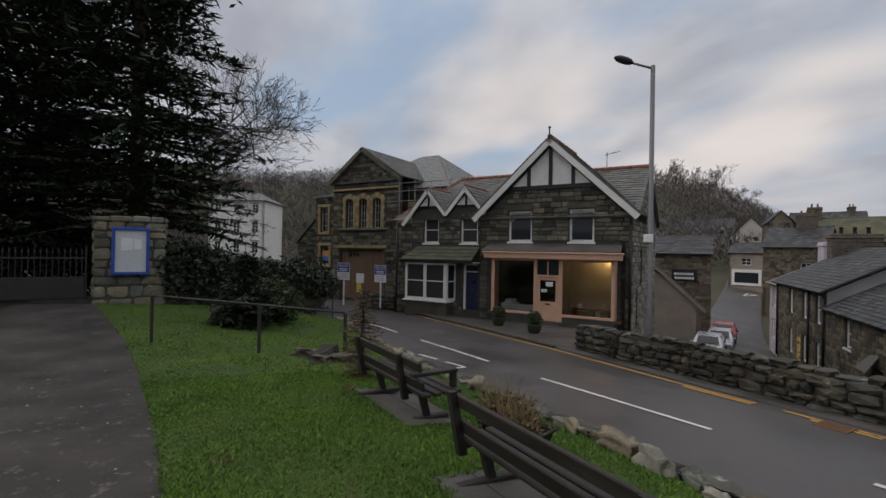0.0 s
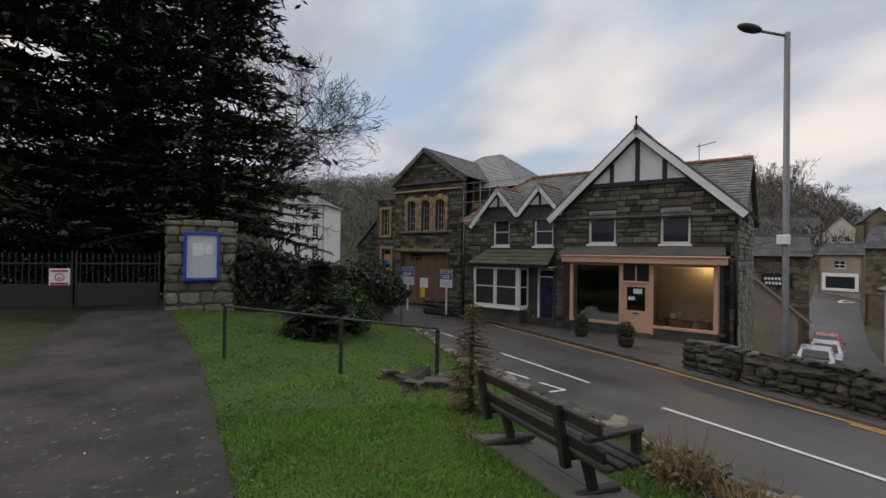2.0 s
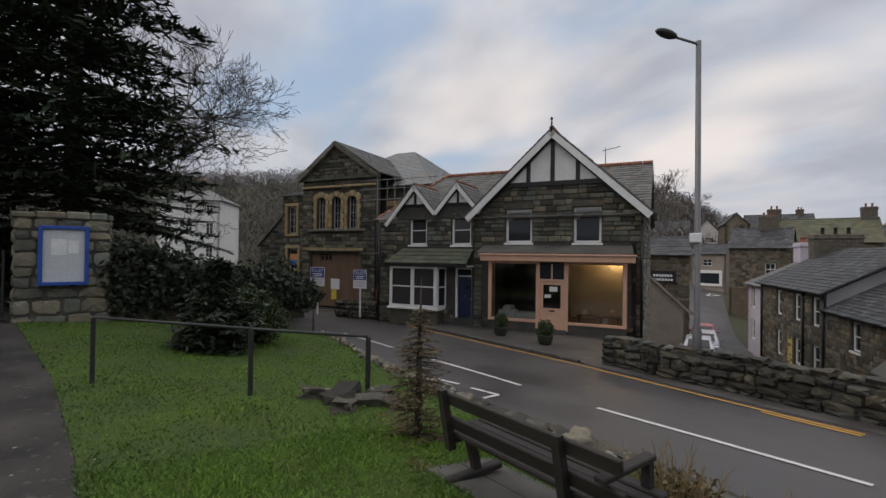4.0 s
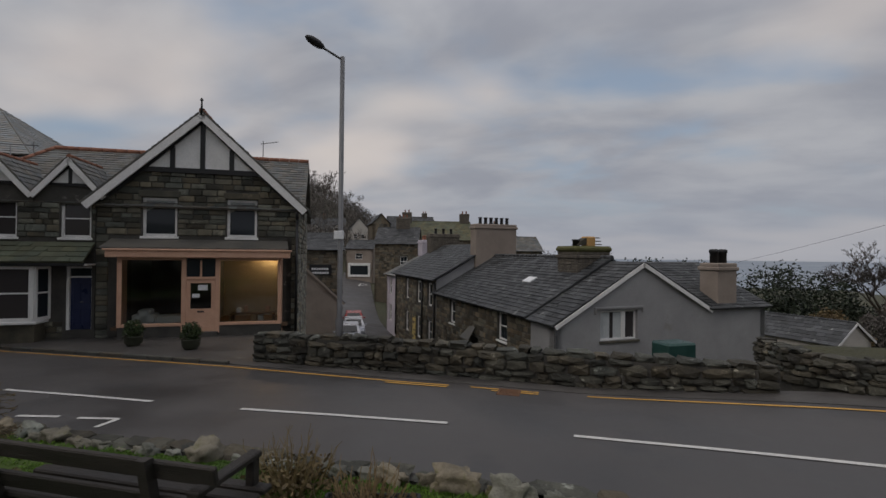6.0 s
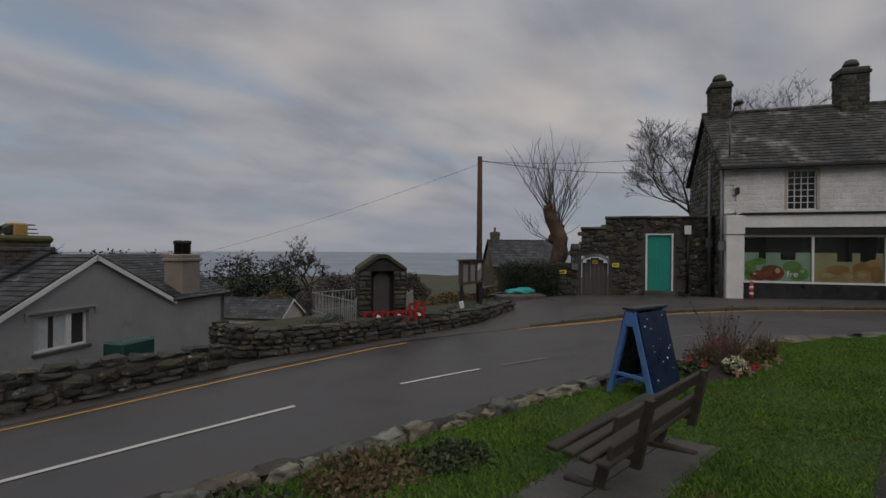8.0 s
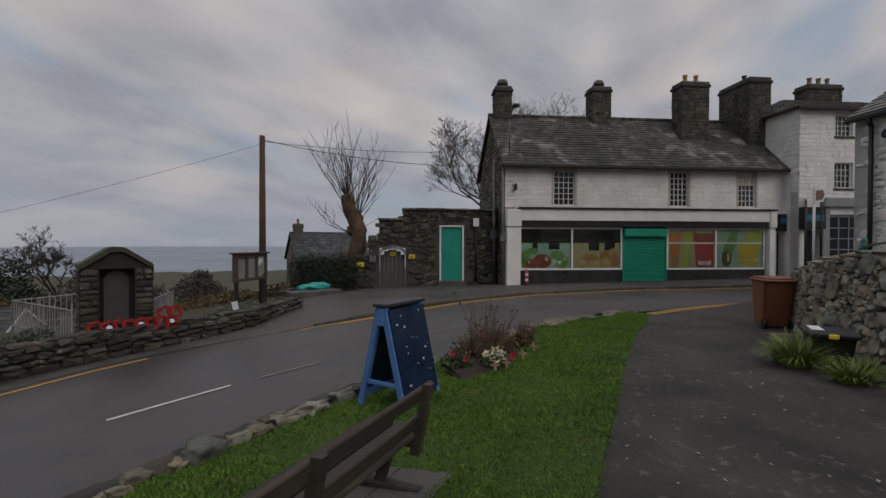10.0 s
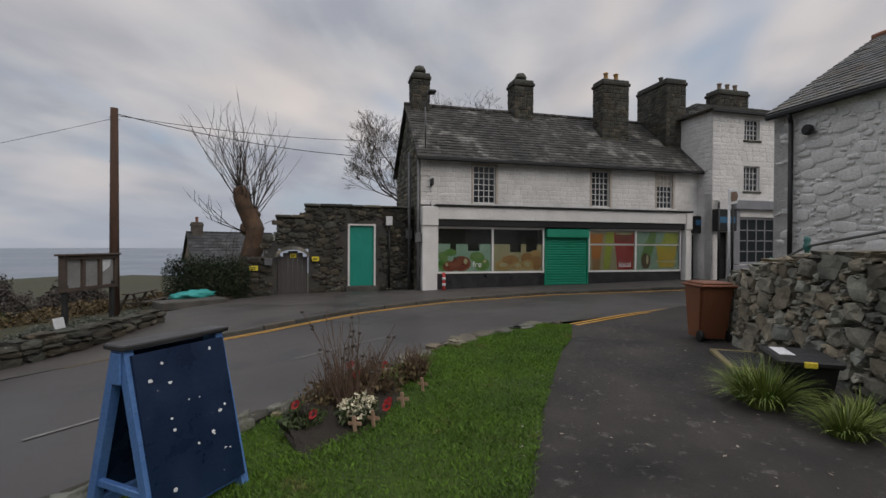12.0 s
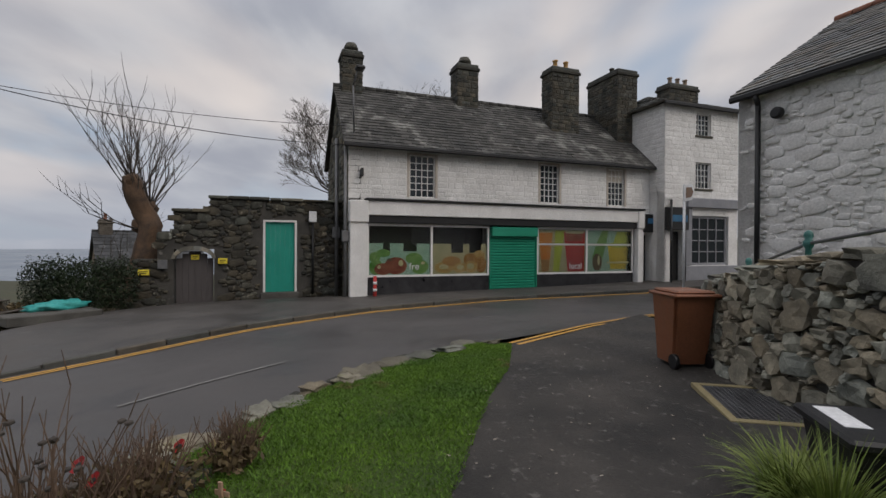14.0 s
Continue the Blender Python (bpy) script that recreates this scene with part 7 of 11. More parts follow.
    for c, m_, l in (([(10.72, 0.9), (11.28, 0.9), (11.52, 1.6), (11.62, 2.19), (11.30, 2.19), (10.98, 1.6)], M_POST_GREEN, 0.009), (disc(11.02, 0.78, 0.26, 0.38), M_POST_BROWN, 0.006), (disc(11.10, 0.86, 0.07, 0.22), M_POST_PALE, 0.004), ([(11.75, 0.46), (12.62, 0.46), (12.80, 1.52), (11.60, 1.52)], M_POST_YELLOW, 0.008), (disc(12.2, 1.55, 0.58, 0.13), M_POST_LIME, 0.005), ([(11.9, 1.62), (12.85, 1.62), (12.85, 2.15), (12.1, 2.15)], M_POST_LIME, 0.0095), (rect(11.55, 12.75, 0.72, 0.80), M_POST_PALE, 0.003)):
        poster("poster_bottle", c, m_, p4, l)
    poster("poster_band", rect(7.98, 12.9, 1.52, 1.60), M_SIGNWHITE, h, 0.0015)
    # roller shutter
    bm = B()
    bbox(bm, 5.72, 7.84, -0.34, 0.0, 1.86 + Z, 2.24 + Z, 0.02)
    sh = part("shutter_box", bm, M_GREENSHUT, h, "green roller shutter housing")
    for k in range(22):
        bm = B()
        z = -0.62 + k * 0.113
        slab(bm, [(5.76, -0.13, z + Z), (5.76, -0.165, z + 0.03 + Z), (5.76, -0.165, z + 0.085 + Z), (5.76, -0.13, z + 0.113 + Z)], (2.04, 0, 0))
        part("shutter_slat", bm, M_GREENSHUT, sh)
    for x in (5.68, 7.82):
        bm = B()
        box(bm, x, x + 0.06, -0.19, -0.05, -0.7 + Z, 1.86 + Z)
        part("shutter_guide", bm, M_GREENSHUT, sh)
    bm = B()
    bbox(bm, 13.6, 14.75, -0.25, 0.0, 2.15 + Z, 3.0 + Z, 0.03)
    part("awning_box", bm, M_BLACK, h, "black fascia over the side door")
    bm = B()
    box(bm, 13.75, 14.6, -0.258, -0.252, 2.55 + Z, 2.8 + Z)
    part("sign_strip", bm, mat("blue_strip", (0.03, 0.12, 0.25), (0.05, 0.18, 0.33), 3, 0.5, 0, 30), h, "blue sign strip")
    bm = B()
    box(bm, 13.78, 14.58, 0.25, 0.3, -0.9 + Z, 2.05 + Z)
    part("side_door", bm, M_BLACK, h, "black side door")
    # roof
    slate_roof(h, (-0.2, -0.35, E - 0.02), (W, -0.35, E - 0.02), (-0.2, RY, R), (W, RY, R), M_SLATE_OLD, 0.22, 0.3)
    slate_roof(h, (-0.2, D + 0.3, E), (W, D + 0.3, E), (-0.2, RY, R), (W, RY, R), M_SLATE_OLD, 0.5, 0.8)
    ridge(h, (-0.2, RY, R + 0.08), (W, RY, R + 0.08), M_SLATE_OLD, 0.12)
    bm = B()
    bbox(bm, -0.2, W, -0.45, -0.33, E - 0.12, E + 0.02, 0.03)
    part("gutter", bm, M_BLACK, h)
    side = Matrix.Translation((0, D, 0)) @ pose(0, 0, 0, 0, 0, -90)
    wall("gable_wall", h, side, D, E, 0.5, M_MORTAR, (), (D - RY, R - 0.05), z0=-0.5)
    gsp = lambda z: (0.0, D) if z <= E else ((D - RY) * (z - E) / (R - E), D - RY * (z - E) / (R - E))  # noqa: E731
    lay(h, rects(D, 0, R - 0.3, (0.15, 0.28), (0.25, 0.6), (), gsp, 63), P_DARK, M_SLATESTONE_J, 0.05, m=side, limit=0)
    wall("back_wall", h, Matrix.Translation((0, D - 0.4, 0)), W, E, 0.4, M_LIME_J, z0=-0.5)
    chimney(h, 0.55, RY, R - 0.6, 9.75 + Z, 0.85, 0.8, M_STACK, 0, M_STACK)
    chimney(h, 5.85, RY, R - 0.6, 9.9 + Z, 1.05, 0.85, M_STACK, 0, M_STACK)
    chimney(h, 10.4, RY - 1.1, R - 1.4, 9.95 + Z, 1.5, 0.9, M_STACK, 2, M_POT)
    for cx, cy, cz in ((0.55, RY, 9.75 + Z), (5.85, RY, 9.9 + Z)):
        bm = B()
        lathe(bm, [(0.22, cz - 0.05), (0.20, cz + 0.12), (0.31, cz + 0.15), (0.31, cz + 0.22), (0.22, cz + 0.40), (0.06, cz + 0.46)], 12, Matrix.Translation((cx, cy, 0)))
        part("chimney_cowl", bm, M_STACK, h, "weathered dome-shaped chimney cowl")
    # lamp on the gable, meter boxes, downpipe
    bm = B()
    pipe(bm, [(0.2, -0.05, R - 2.6), (0.1, -0.45, R - 1.0), (0.2, -0.8, R - 0.55)], 0.03)
    lt = part("lamp_bracket", bm, M_GALV, h)
    bm = B()
    bbox(bm, 0.1, 0.42, -1.12, -0.75, R - 0.60, R - 0.47, 0.04)
    part("lantern", bm, M_DARKMETAL, lt)
    bm = B()
    pipe(bm, [(-0.12, -0.15, E - 0.1), (-0.12, -0.15, 0.2)], 0.055)
    part("downpipe", bm, M_GALV, h)
    bm = B()
    bbox(bm, -0.25, 0.02, -0.28, -0.16, 2.0 + Z - 0.4, 2.4 + Z - 0.4, 0.02)
    part("meter_box", bm, M_GALV, h)
    bm = B()
    bbox(bm, 0.42, 0.52, -0.32, -0.02, 4.0 + Z, 4.3 + Z, 0.02)
    part("wall_bracket", bm, M_IRON, h)
    bl = thing("kerb_bollard", Matrix.Translation(AB(20.15, -5.75, -0.5)), "small red and white bollard by the shop", "bollard")
    bm = B()
    tube(bm, (0, 0, 0), (0, 0, 0.85), 0.07, 0.06, 10)
    part("post", bm, M_POST_RED, bl)
    for z in (0.3, 0.55):
        bm = B()
        tube(bm, (0, 0, z), (0, 0, z + 0.1), 0.074, n=10)
        part("band", bm, M_SIGNWHITE, bl)


M_TANFRAME = mat("tan_window_surround", (0.42, 0.37, 0.31), (0.50, 0.45, 0.39), 3, 0.7, 0.2, 30)
M_BLACKTILE = mat("black_stall_riser", (0.014, 0.014, 0.016), (0.04, 0.039, 0.042), 3, 0.4, 0.1, 30)
M_STACK = mat("chimney_stone", (0.035, 0.036, 0.034), (0.10, 0.096, 0.086), 2.6, 0.9, 0.9, 9, vary="island", amount=0.4, c3=(0.06, 0.075, 0.035), spots=0.0, spot_scale=2, dist=0.05)
M_POT = mat("yellow_chimney_pot", (0.42, 0.24, 0.08), (0.5, 0.3, 0.12), 3, 0.8, 0.2, 30)
M_APPLE = mat("printed_apple", (0.20, 0.035, 0.028), (0.42, 0.17, 0.10), 2.5, 0.5, 0, 30)
corner_shop()


# ---- tall white house beyond it ----
def tall_house():
    Z, W, D = 1.2, 4.6, 6.0
    h = thing("tall_house", Matrix.Translation(AB(19.8, -18.92, -Z)) @ pose(0, 0, 0, 0, 0, GRID - 90), "three-storey whitewashed house with grey shopfront", "house")
    E = 8.0 + Z
    wins = [(1.88, 2.82, 6.72 + Z, 7.75 + Z), (1.86, 2.84, 4.22 + Z, 5.45 + Z), (1.6, 4.0, 0.62 + Z, 2.95 + Z)]
    wall("wall", h, Matrix(), W, E, 0.45, M_LIME_J, wins + [(0.12, 1.15, -0.3 + Z, 2.2 + Z)], z0=-0.5)
    lay(h, rects(W, 3.7 + Z, E, (0.16, 0.28), (0.25, 0.6), [(a - 0.1, b + 0.1, c - 0.12, d + 0.1) for a, b, c, d in wins], None, 71), pool("stone", M_LIME, seed=6), M_LIME_J, 0.014, 0.0, limit=0)
    for a, b, c, d in wins[:2]:
        window(h, Matrix.Translation((a, 0, c)), b - a, d - c, M_WHITE, 4, 4, bar=0.025, edge=0.05, sill=M_STACK)
    window(h, Matrix.Translation((1.6, 0, 0.62 + Z)), 2.4, 2.33, M_GREYPAINT, 4, 4, bar=0.05, edge=0.12)
    bm = B()
    bbox(bm, 1.2, W, -0.1, 0.0, -0.5 + Z, 0.6 + Z, 0.02), bbox(bm, 1.2, 1.58, -0.1, 0.0, 0.62 + Z, 3.3 + Z, 0.02)
    part("shopfront_panel", bm, M_GREYPAINT, h, "grey painted shopfront panel")
    bm = B()
    bbox(bm, 0.0, 1.18, -0.3, 0.0, 2.25 + Z, 3.28 + Z, 0.03)
    part("door_fascia", bm, M_BLACK, h, "black fascia over a shop doorway")
    bm = B()
    box(bm, 0.12, 1.06, -0.308, -0.302, 2.62 + Z, 2.92 + Z)
    part("sign_strip", bm, mat("deep_blue_strip", (0.02, 0.09, 0.18), (0.04, 0.14, 0.25), 3, 0.5, 0, 30), h, "blue sign strip")
    bm = B()
    box(bm, 0.14, 1.13, 0.3, 0.35, -0.3 + Z, 2.2 + Z)
    for q in ((0.26, 1.0, 0.2, 0.9), (0.26, 1.0, 1.1, 1.95)):
        bbox(bm, q[0], q[1], 0.285, 0.302, q[2] + Z, q[3] + Z, 0.01)
    part("shop_door", bm, M_BLACK, h, "black panelled shop door")
    bm = B()
    bbox(bm, 1.2, W, -0.22, 0.0, 3.3 + Z, 3.75 + Z, 0.03)
    part("shopfront_fascia", bm, M_GREYPAINT, h, "grey painted shop fascia")
    bm = B()
    pipe(bm, [(0.1, -0.3, 3.6 + Z), (0.1, -0.3, -0.3 + Z)], 0.05), pipe(bm, [(0.9, -0.3, 3.7 + Z), (0.9, -0.3, -0.3 + Z)], 0.05)
    part("downpipe", bm, M_BLACK, h)
    side = Matrix.Translation((0, D, 0)) @ pose(0, 0, 0, 0, 0, -90)
    wall("side_wall", h, side, D, E, 0.45, M_LIME_J, z0=-0.5)
    lay(h, rects(D, 4 + Z, E, (0.16, 0.28), (0.25, 0.6), (), None, 72), pool("stone", M_LIME, seed=7), M_LIME_J, 0.014, 0.0, m=side, limit=0)
    wall("back_wall", h, Matrix.Translation((0, D - 0.4, 0)), W + 4, E, 0.4, M_LIME_J, z0=-0.5)
    px, py, pz = W / 2 + 0.4, D / 2, 9.3 + Z
    for e0, e1, r0_, r1_ in (((-0.25, -0.25), (W + 3, -0.25), (1.8, py), (W + 3, py)), ((-0.25, D), (-0.25, -0.25), (1.8, py), (1.8, py)), ((W + 3, D + 0.2), (-0.25, D + 0.2), (W + 3, py), (1.8, py))):
        slate_roof(h, (*e0, E), (*e1, E), (*r0_, pz), (*r1_, pz), M_SLATE)
    bm = B()
    bbox(bm, -0.3, W + 3, -0.33, -0.22, E - 0.12, E + 0.03, 0.02)
    part("gutter", bm, M_BLACK, h)
    chimney(h, -0.3, D / 2 + 0.2, 6.5 + Z, 10.2 + Z, 1.2, 2.3, M_STACK, 1, M_STACK)
    chimney(h, 3.9, D / 2, 8.9 + Z, 10.15 + Z, 2.0, 0.9, M_STACK, 3, mat("buff_pot", (0.25, 0.19, 0.14), (0.33, 0.26, 0.2), 3, 0.8, 0.2, 30))


M_GREYPAINT = mat("grey_shop_paint", (0.20, 0.205, 0.225), (0.27, 0.275, 0.295), 2, 0.6, 0.1, 30)
tall_house()


# ---- white barn on the bank ----
def barn():
    Z, W, D = 1.5, 13.0, 8.0
    h = thing("white_barn", Matrix.Translation(AB(12.1 - W, -13.5, -Z)) @ pose(0, 0, 0, 0, 0, GRID + 180) @ Matrix.Translation((-W, 0, 0)), "whitewashed rubble barn with slate roof above the bank", "barn")
    E, R, RY = 5.25 + Z, 7.95 + Z, 4.0
    wall("wall", h, Matrix(), W, E, 0.6, M_LIME_J, z0=-0.5)
    rr = random.Random(14)
    st = darts(W, E - 1.7, (((0.13, 0.2), 700), ((0.07, 0.13), 3000), ((0.035, 0.065), 4000)), 81, None, 1.8)
    st = [q for q in st if q[2] * 1.25 < q[0] < W - q[2] * 1.25]
    rubble(h, st, [rock_mesh(rr, M_LIME, "stone", 0.9, 2, 0.12) for _ in range(8)], M_LIME_J, lambda x, y, z: Matrix.Translation((x, 0.0, z + 1.7)), 0.09, 240, 15)
    for x in (0, W - 0.6):
        wall("end_wall", h, Matrix.Translation((x, D, 0)) @ pose(0, 0, 0, 0, 0, -90), D, E, 0.6, M_LIME_J, (), (D - RY, R), z0=-0.5)
    wall("back_wall", h, Matrix.Translation((0, D - 0.5, 0)), W, E, 0.5, M_LIME_J, z0=-0.5)
    slate_roof(h, (-0.06, -0.2, E), (W + 0.2, -0.2, E), (-0.06, RY, R), (W + 0.2, RY, R), M_SLATE, 0.24, 0.34)
    slate_roof(h, (-0.1, D + 0.3, E), (W + 0.2, D + 0.3, E), (-0.1, RY, R), (W + 0.2, RY, R), M_SLATE, 0.6, 0.9)
    ridge(h, (-0.1, RY, R + 0.08), (W + 0.2, RY, R + 0.08), M_TERRA)
    bm = B()
    bbox(bm, -0.06, W + 0.2, -0.31, -0.18, E - 0.13, E + 0.02, 0.03)
    part("gutter", bm, M_BLACK, h)
    bm = B()
    pipe(bm, [(0.62, -0.25, E - 0.1), (0.62, -0.16, E - 0.35), (0.62, -0.16, 1.0)], 0.06)
    part("downpipe", bm, M_BLACK, h)
    bm = B()
    lathe(bm, [(0.10, 0), (0.14, 0.06), (0.14, 0.16), (0.10, 0.2)], 12, Matrix.Translation((1.1, -0.08, 4.6 + Z)) @ pose(0, 0, 0, 90, 0, 0))
    part("wall_lamp", bm, M_BLACK, h, "round black wall lamp")


barn()


# ---- yard wall with the teal door ----
def yard_wall():
    Z = 1.3
    h = thing("yard_wall", Matrix.Translation(AB(22.0, 2.2, -Z)) @ pose(0, 0, 0, 0, 0, GRID - 90), "stepped rubble yard wall with teal door and arched gate", "stone wall", kind="structure")
    W = 7.0
    holes = [(4.12, 5.32, -0.35 + Z, 2.4 + Z), (1.2, 2.48, -0.65 + Z, 1.3 + Z)]
    tops = lambda x: 3.12 + Z if x > 2.35 else (2.62 + Z if x > 1.2 else (1.9 + Z if x > 0.7 else 0.95 + Z))  # noqa: E731
    bm = B()
    for x0, x1 in ((0, 0.7), (0.7, 1.2), (1.2, 2.35), (2.35, 2.48), (2.48, 4.12), (4.12, 5.32), (5.32, W)):
        t = tops((x0 + x1) / 2)
        hs = [q for q in holes if q[0] <= x0 + 1e-6 and q[1] >= x1 - 1e-6]
        if hs:
            box(bm, x0, x1, 0, 0.5, -0.5, hs[0][2])
            box(bm, x0, x1, 0, 0.5, hs[0][3], t)
        else:
            box(bm, x0, x1, 0, 0.5, -0.5, t)
    part("core", bm, M_MORTAR, h)
    st = [q for q in darts(W, 3.0 + Z, (((0.11, 0.16), 500), ((0.06, 0.11), 2500), ((0.03, 0.06), 4000)), 91, lambda x: tops(x) - 0.1, 1.7) if not any(a - 0.08 < q[0] + q[2] and q[0] - q[2] < b + 0.08 and c - 0.1 < q[1] + 0.1 + q[3] and q[1] + 0.1 - q[3] < d + 0.1 for a, b, c, d in holes)]
    rr = random.Random(24)
    rubble(h, st, [rock_mesh(rr, M_WALLSTONE, "stone", 1.0, 2, 0.13) for _ in range(8)], M_WALLSTONE_J, lambda x, y, z: Matrix.Translation((x, 0.0, z + 0.1)), 0.16, 260, 25)
    for x0, x1, t in ((2.3, W, 3.12), (1.15, 2.35, 2.62)):
        x = x0
        r = random.Random(5)
        while x < x1:
            k = min(r.uniform(0.4, 0.8), x1 - x)
            bm = B()
            bbox(bm, x, x + k - 0.015, -0.14, 0.56, t + Z, t + Z + r.uniform(0.08, 0.12), 0.02)
            part("coping", bm, M_SLATESTONE, h)
            x += k
    d = part("teal_door", B(), M_TEAL, h, "tall teal boarded door in a white frame")
    for k in range(6):
        bm = B()
        bbox(bm, 4.2 + k * 0.174, 4.2 + k * 0.174 + 0.172, 0.08, 0.12, -0.3 + Z, 2.33 + Z, 0.003)
        part("board", bm, M_TEAL, d)
    bm = B()
    for q in ((4.12, 4.20, -0.3, 2.4), (5.245, 5.32, -0.3, 2.4), (4.2, 5.245, 2.33, 2.4)):
        box(bm, q[0], q[1], -0.03, 0.14, q[2] + Z, q[3] + Z)
    part("door_frame", bm, M_WHITE, d)
    bm = B()
    bbox(bm, 4.05, 5.4, -0.25, 0.2, -0.55 + Z, -0.31 + Z, 0.02)
    part("door_step", bm, M_CONC, h)
    g = part("arched_gate", B(), M_IRON, h, "dark boarded arched gate")
    for k in range(6):
        bm = B()
        x = 1.24 + k * 0.2
        bbox(bm, x, x + 0.195, 0.18, 0.22, -0.7 + Z, 1.22 + Z - 0.25 * ((k - 2.5) / 2.5) ** 2, 0.004)
        part("board", bm, mat_gate, g)
    bm = B()
    pts = arch_pts(1.14, 2.54, 0.95, 1.42, 0.45)[2:]
    inn = arch_pts(1.24, 2.44, 0.95, 1.27, 0.32)[2:]
    for (x0, z0), (x1, z1), (x2, z2), (x3, z3) in zip(pts, pts[1:], inn[1:], inn):
        slab(bm, [(x0, -0.12, z0 + Z), (x1, -0.12, z1 + Z), (x2, -0.12, z2 + Z), (x3, -0.12, z3 + Z)], (0, 0.2, 0))
    part("arch", bm, M_SLATESTONE_P, h)
    M_YS = mat("yellow_sign", (0.72, 0.58, 0.04), (0.78, 0.65, 0.06), 3, 0.5, 0, 30)
    for x, z, w, hh, mt, lab in ((2.62, 0.78, 0.3, 0.2, M_YS, "small yellow sign"), (0.15, 0.40, 0.34, 0.2, M_YS, "small yellow sign"), (1.72, 0.92, 0.26, 0.18, M_YS, "small yellow sign on the gate"), (0.75, 0.62, 0.3, 0.3, M_GALV, "grey metal box"), (5.75, 2.35, 0.28, 0.4, M_SIGNWHITE, "white metal box"), (6.62, 1.75, 0.28, 0.42, M_GALV, "grey meter box")):
        bm = B()
        yy = 0.16 if "gate" in lab else -0.14
        bbox(bm, x, x + w, yy - (0.02 if mt is M_YS else 0.1), yy, z + Z, z + hh + Z, 0.01)
        sgn = part("sign" if mt is M_YS else "box", bm, mt, h, lab)
        if mt is M_YS:
            bm = B()
            box(bm, x + 0.05, x + w - 0.05, yy - 0.026, yy - 0.022, z + Z + hh * 0.55, z + Z + hh * 0.7), box(bm, x + 0.05, x + w - 0.09, yy - 0.026, yy - 0.022, z + Z + hh * 0.25, z + Z + hh * 0.4)
            part("print_bar", bm, M_BLACK, sgn)
    bm = B()
    pipe(bm, [(5.9, -0.16, 2.3 + Z), (5.9, -0.16, -0.4 + Z)], 0.045)
    part("conduit", bm, M_BLACK, h)
    bm = B()
    pipe(bm, [(6.78, -0.2, 5.6 + Z), (6.78, -0.2, -0.5 + Z)], 0.07)
    part("lamp_column", bm, M_GALV, h)


mat_gate = mat("grey_gate_boards", (0.06, 0.052, 0.052), (0.095, 0.085, 0.083), 3, 0.7, 0.3, 30, stretch=(5, 5, 0.6))
yard_wall()


# ---- cottages below the road ----
def simple_house(name, m, w, d, eave, rise, wall_mat, roof_mat, label, wins=(), stacks=(), group="", win_mat=None, base=-3.0, side_wins=(), course=0.4):
    """A plain gabled house: the ridge runs along x, the front faces -y. wins: (x, z, w, h) on the front; side_wins on the +x gable; stacks: (x, width, height, pots, material)."""
    h = thing(name, m, label, "house", group)
    wall("front_wall", h, Matrix(), w, eave, 0.3, wall_mat, [(x, x + a, z, z + b) for x, z, a, b in wins], z0=base)
    for x, z, a, b in wins:
        window(h, Matrix.Translation((x, 0, z)), a, b, win_mat, 2 if a > 0.9 else 1, 2, edge=0.08, bar=0.05)
    wall("back_wall", h, Matrix.Translation((0, d - 0.3, 0)), w, eave, 0.3, wall_mat, z0=base)
    right = Matrix.Translation((w, 0, 0)) @ pose(0, 0, 0, 0, 0, 90)
    wall("gable_wall", h, right, d, eave, 0.3, wall_mat, [(x, x + a, z, z + b) for x, z, a, b in side_wins], (d / 2, eave + rise - 0.05), z0=base)
    for x, z, a, b in side_wins:
        window(h, right @ Matrix.Translation((x, 0, z)), a, b, win_mat, 2, 2, edge=0.08, bar=0.05)
    wall("gable_wall", h, Matrix.Translation((0, d, 0)) @ pose(0, 0, 0, 0, 0, -90), d, eave, 0.3, wall_mat, (), (d / 2, eave + rise - 0.05), z0=base)
    slate_roof(h, (-0.2, -0.3, eave - 0.1), (w + 0.2, -0.3, eave - 0.1), (-0.2, d / 2, eave + rise), (w + 0.2, d / 2, eave + rise), roof_mat, course, course * 1.4)
    slate_roof(h, (-0.2, d + 0.3, eave - 0.1), (w + 0.2, d + 0.3, eave - 0.1), (-0.2, d / 2, eave + rise), (w + 0.2, d / 2, eave + rise), roof_mat, course, course * 1.4)
    ridge(h, (-0.2, d / 2, eave + rise + 0.05), (w + 0.2, d / 2, eave + rise + 0.05), roof_mat, 0.1)
    for x, sw, sh, pots, sm in stacks:
        chimney(h, x, d / 2, eave + rise - 0.7, eave + rise + sh, sw, 0.8, sm, pots, M_TERRA)
    return h


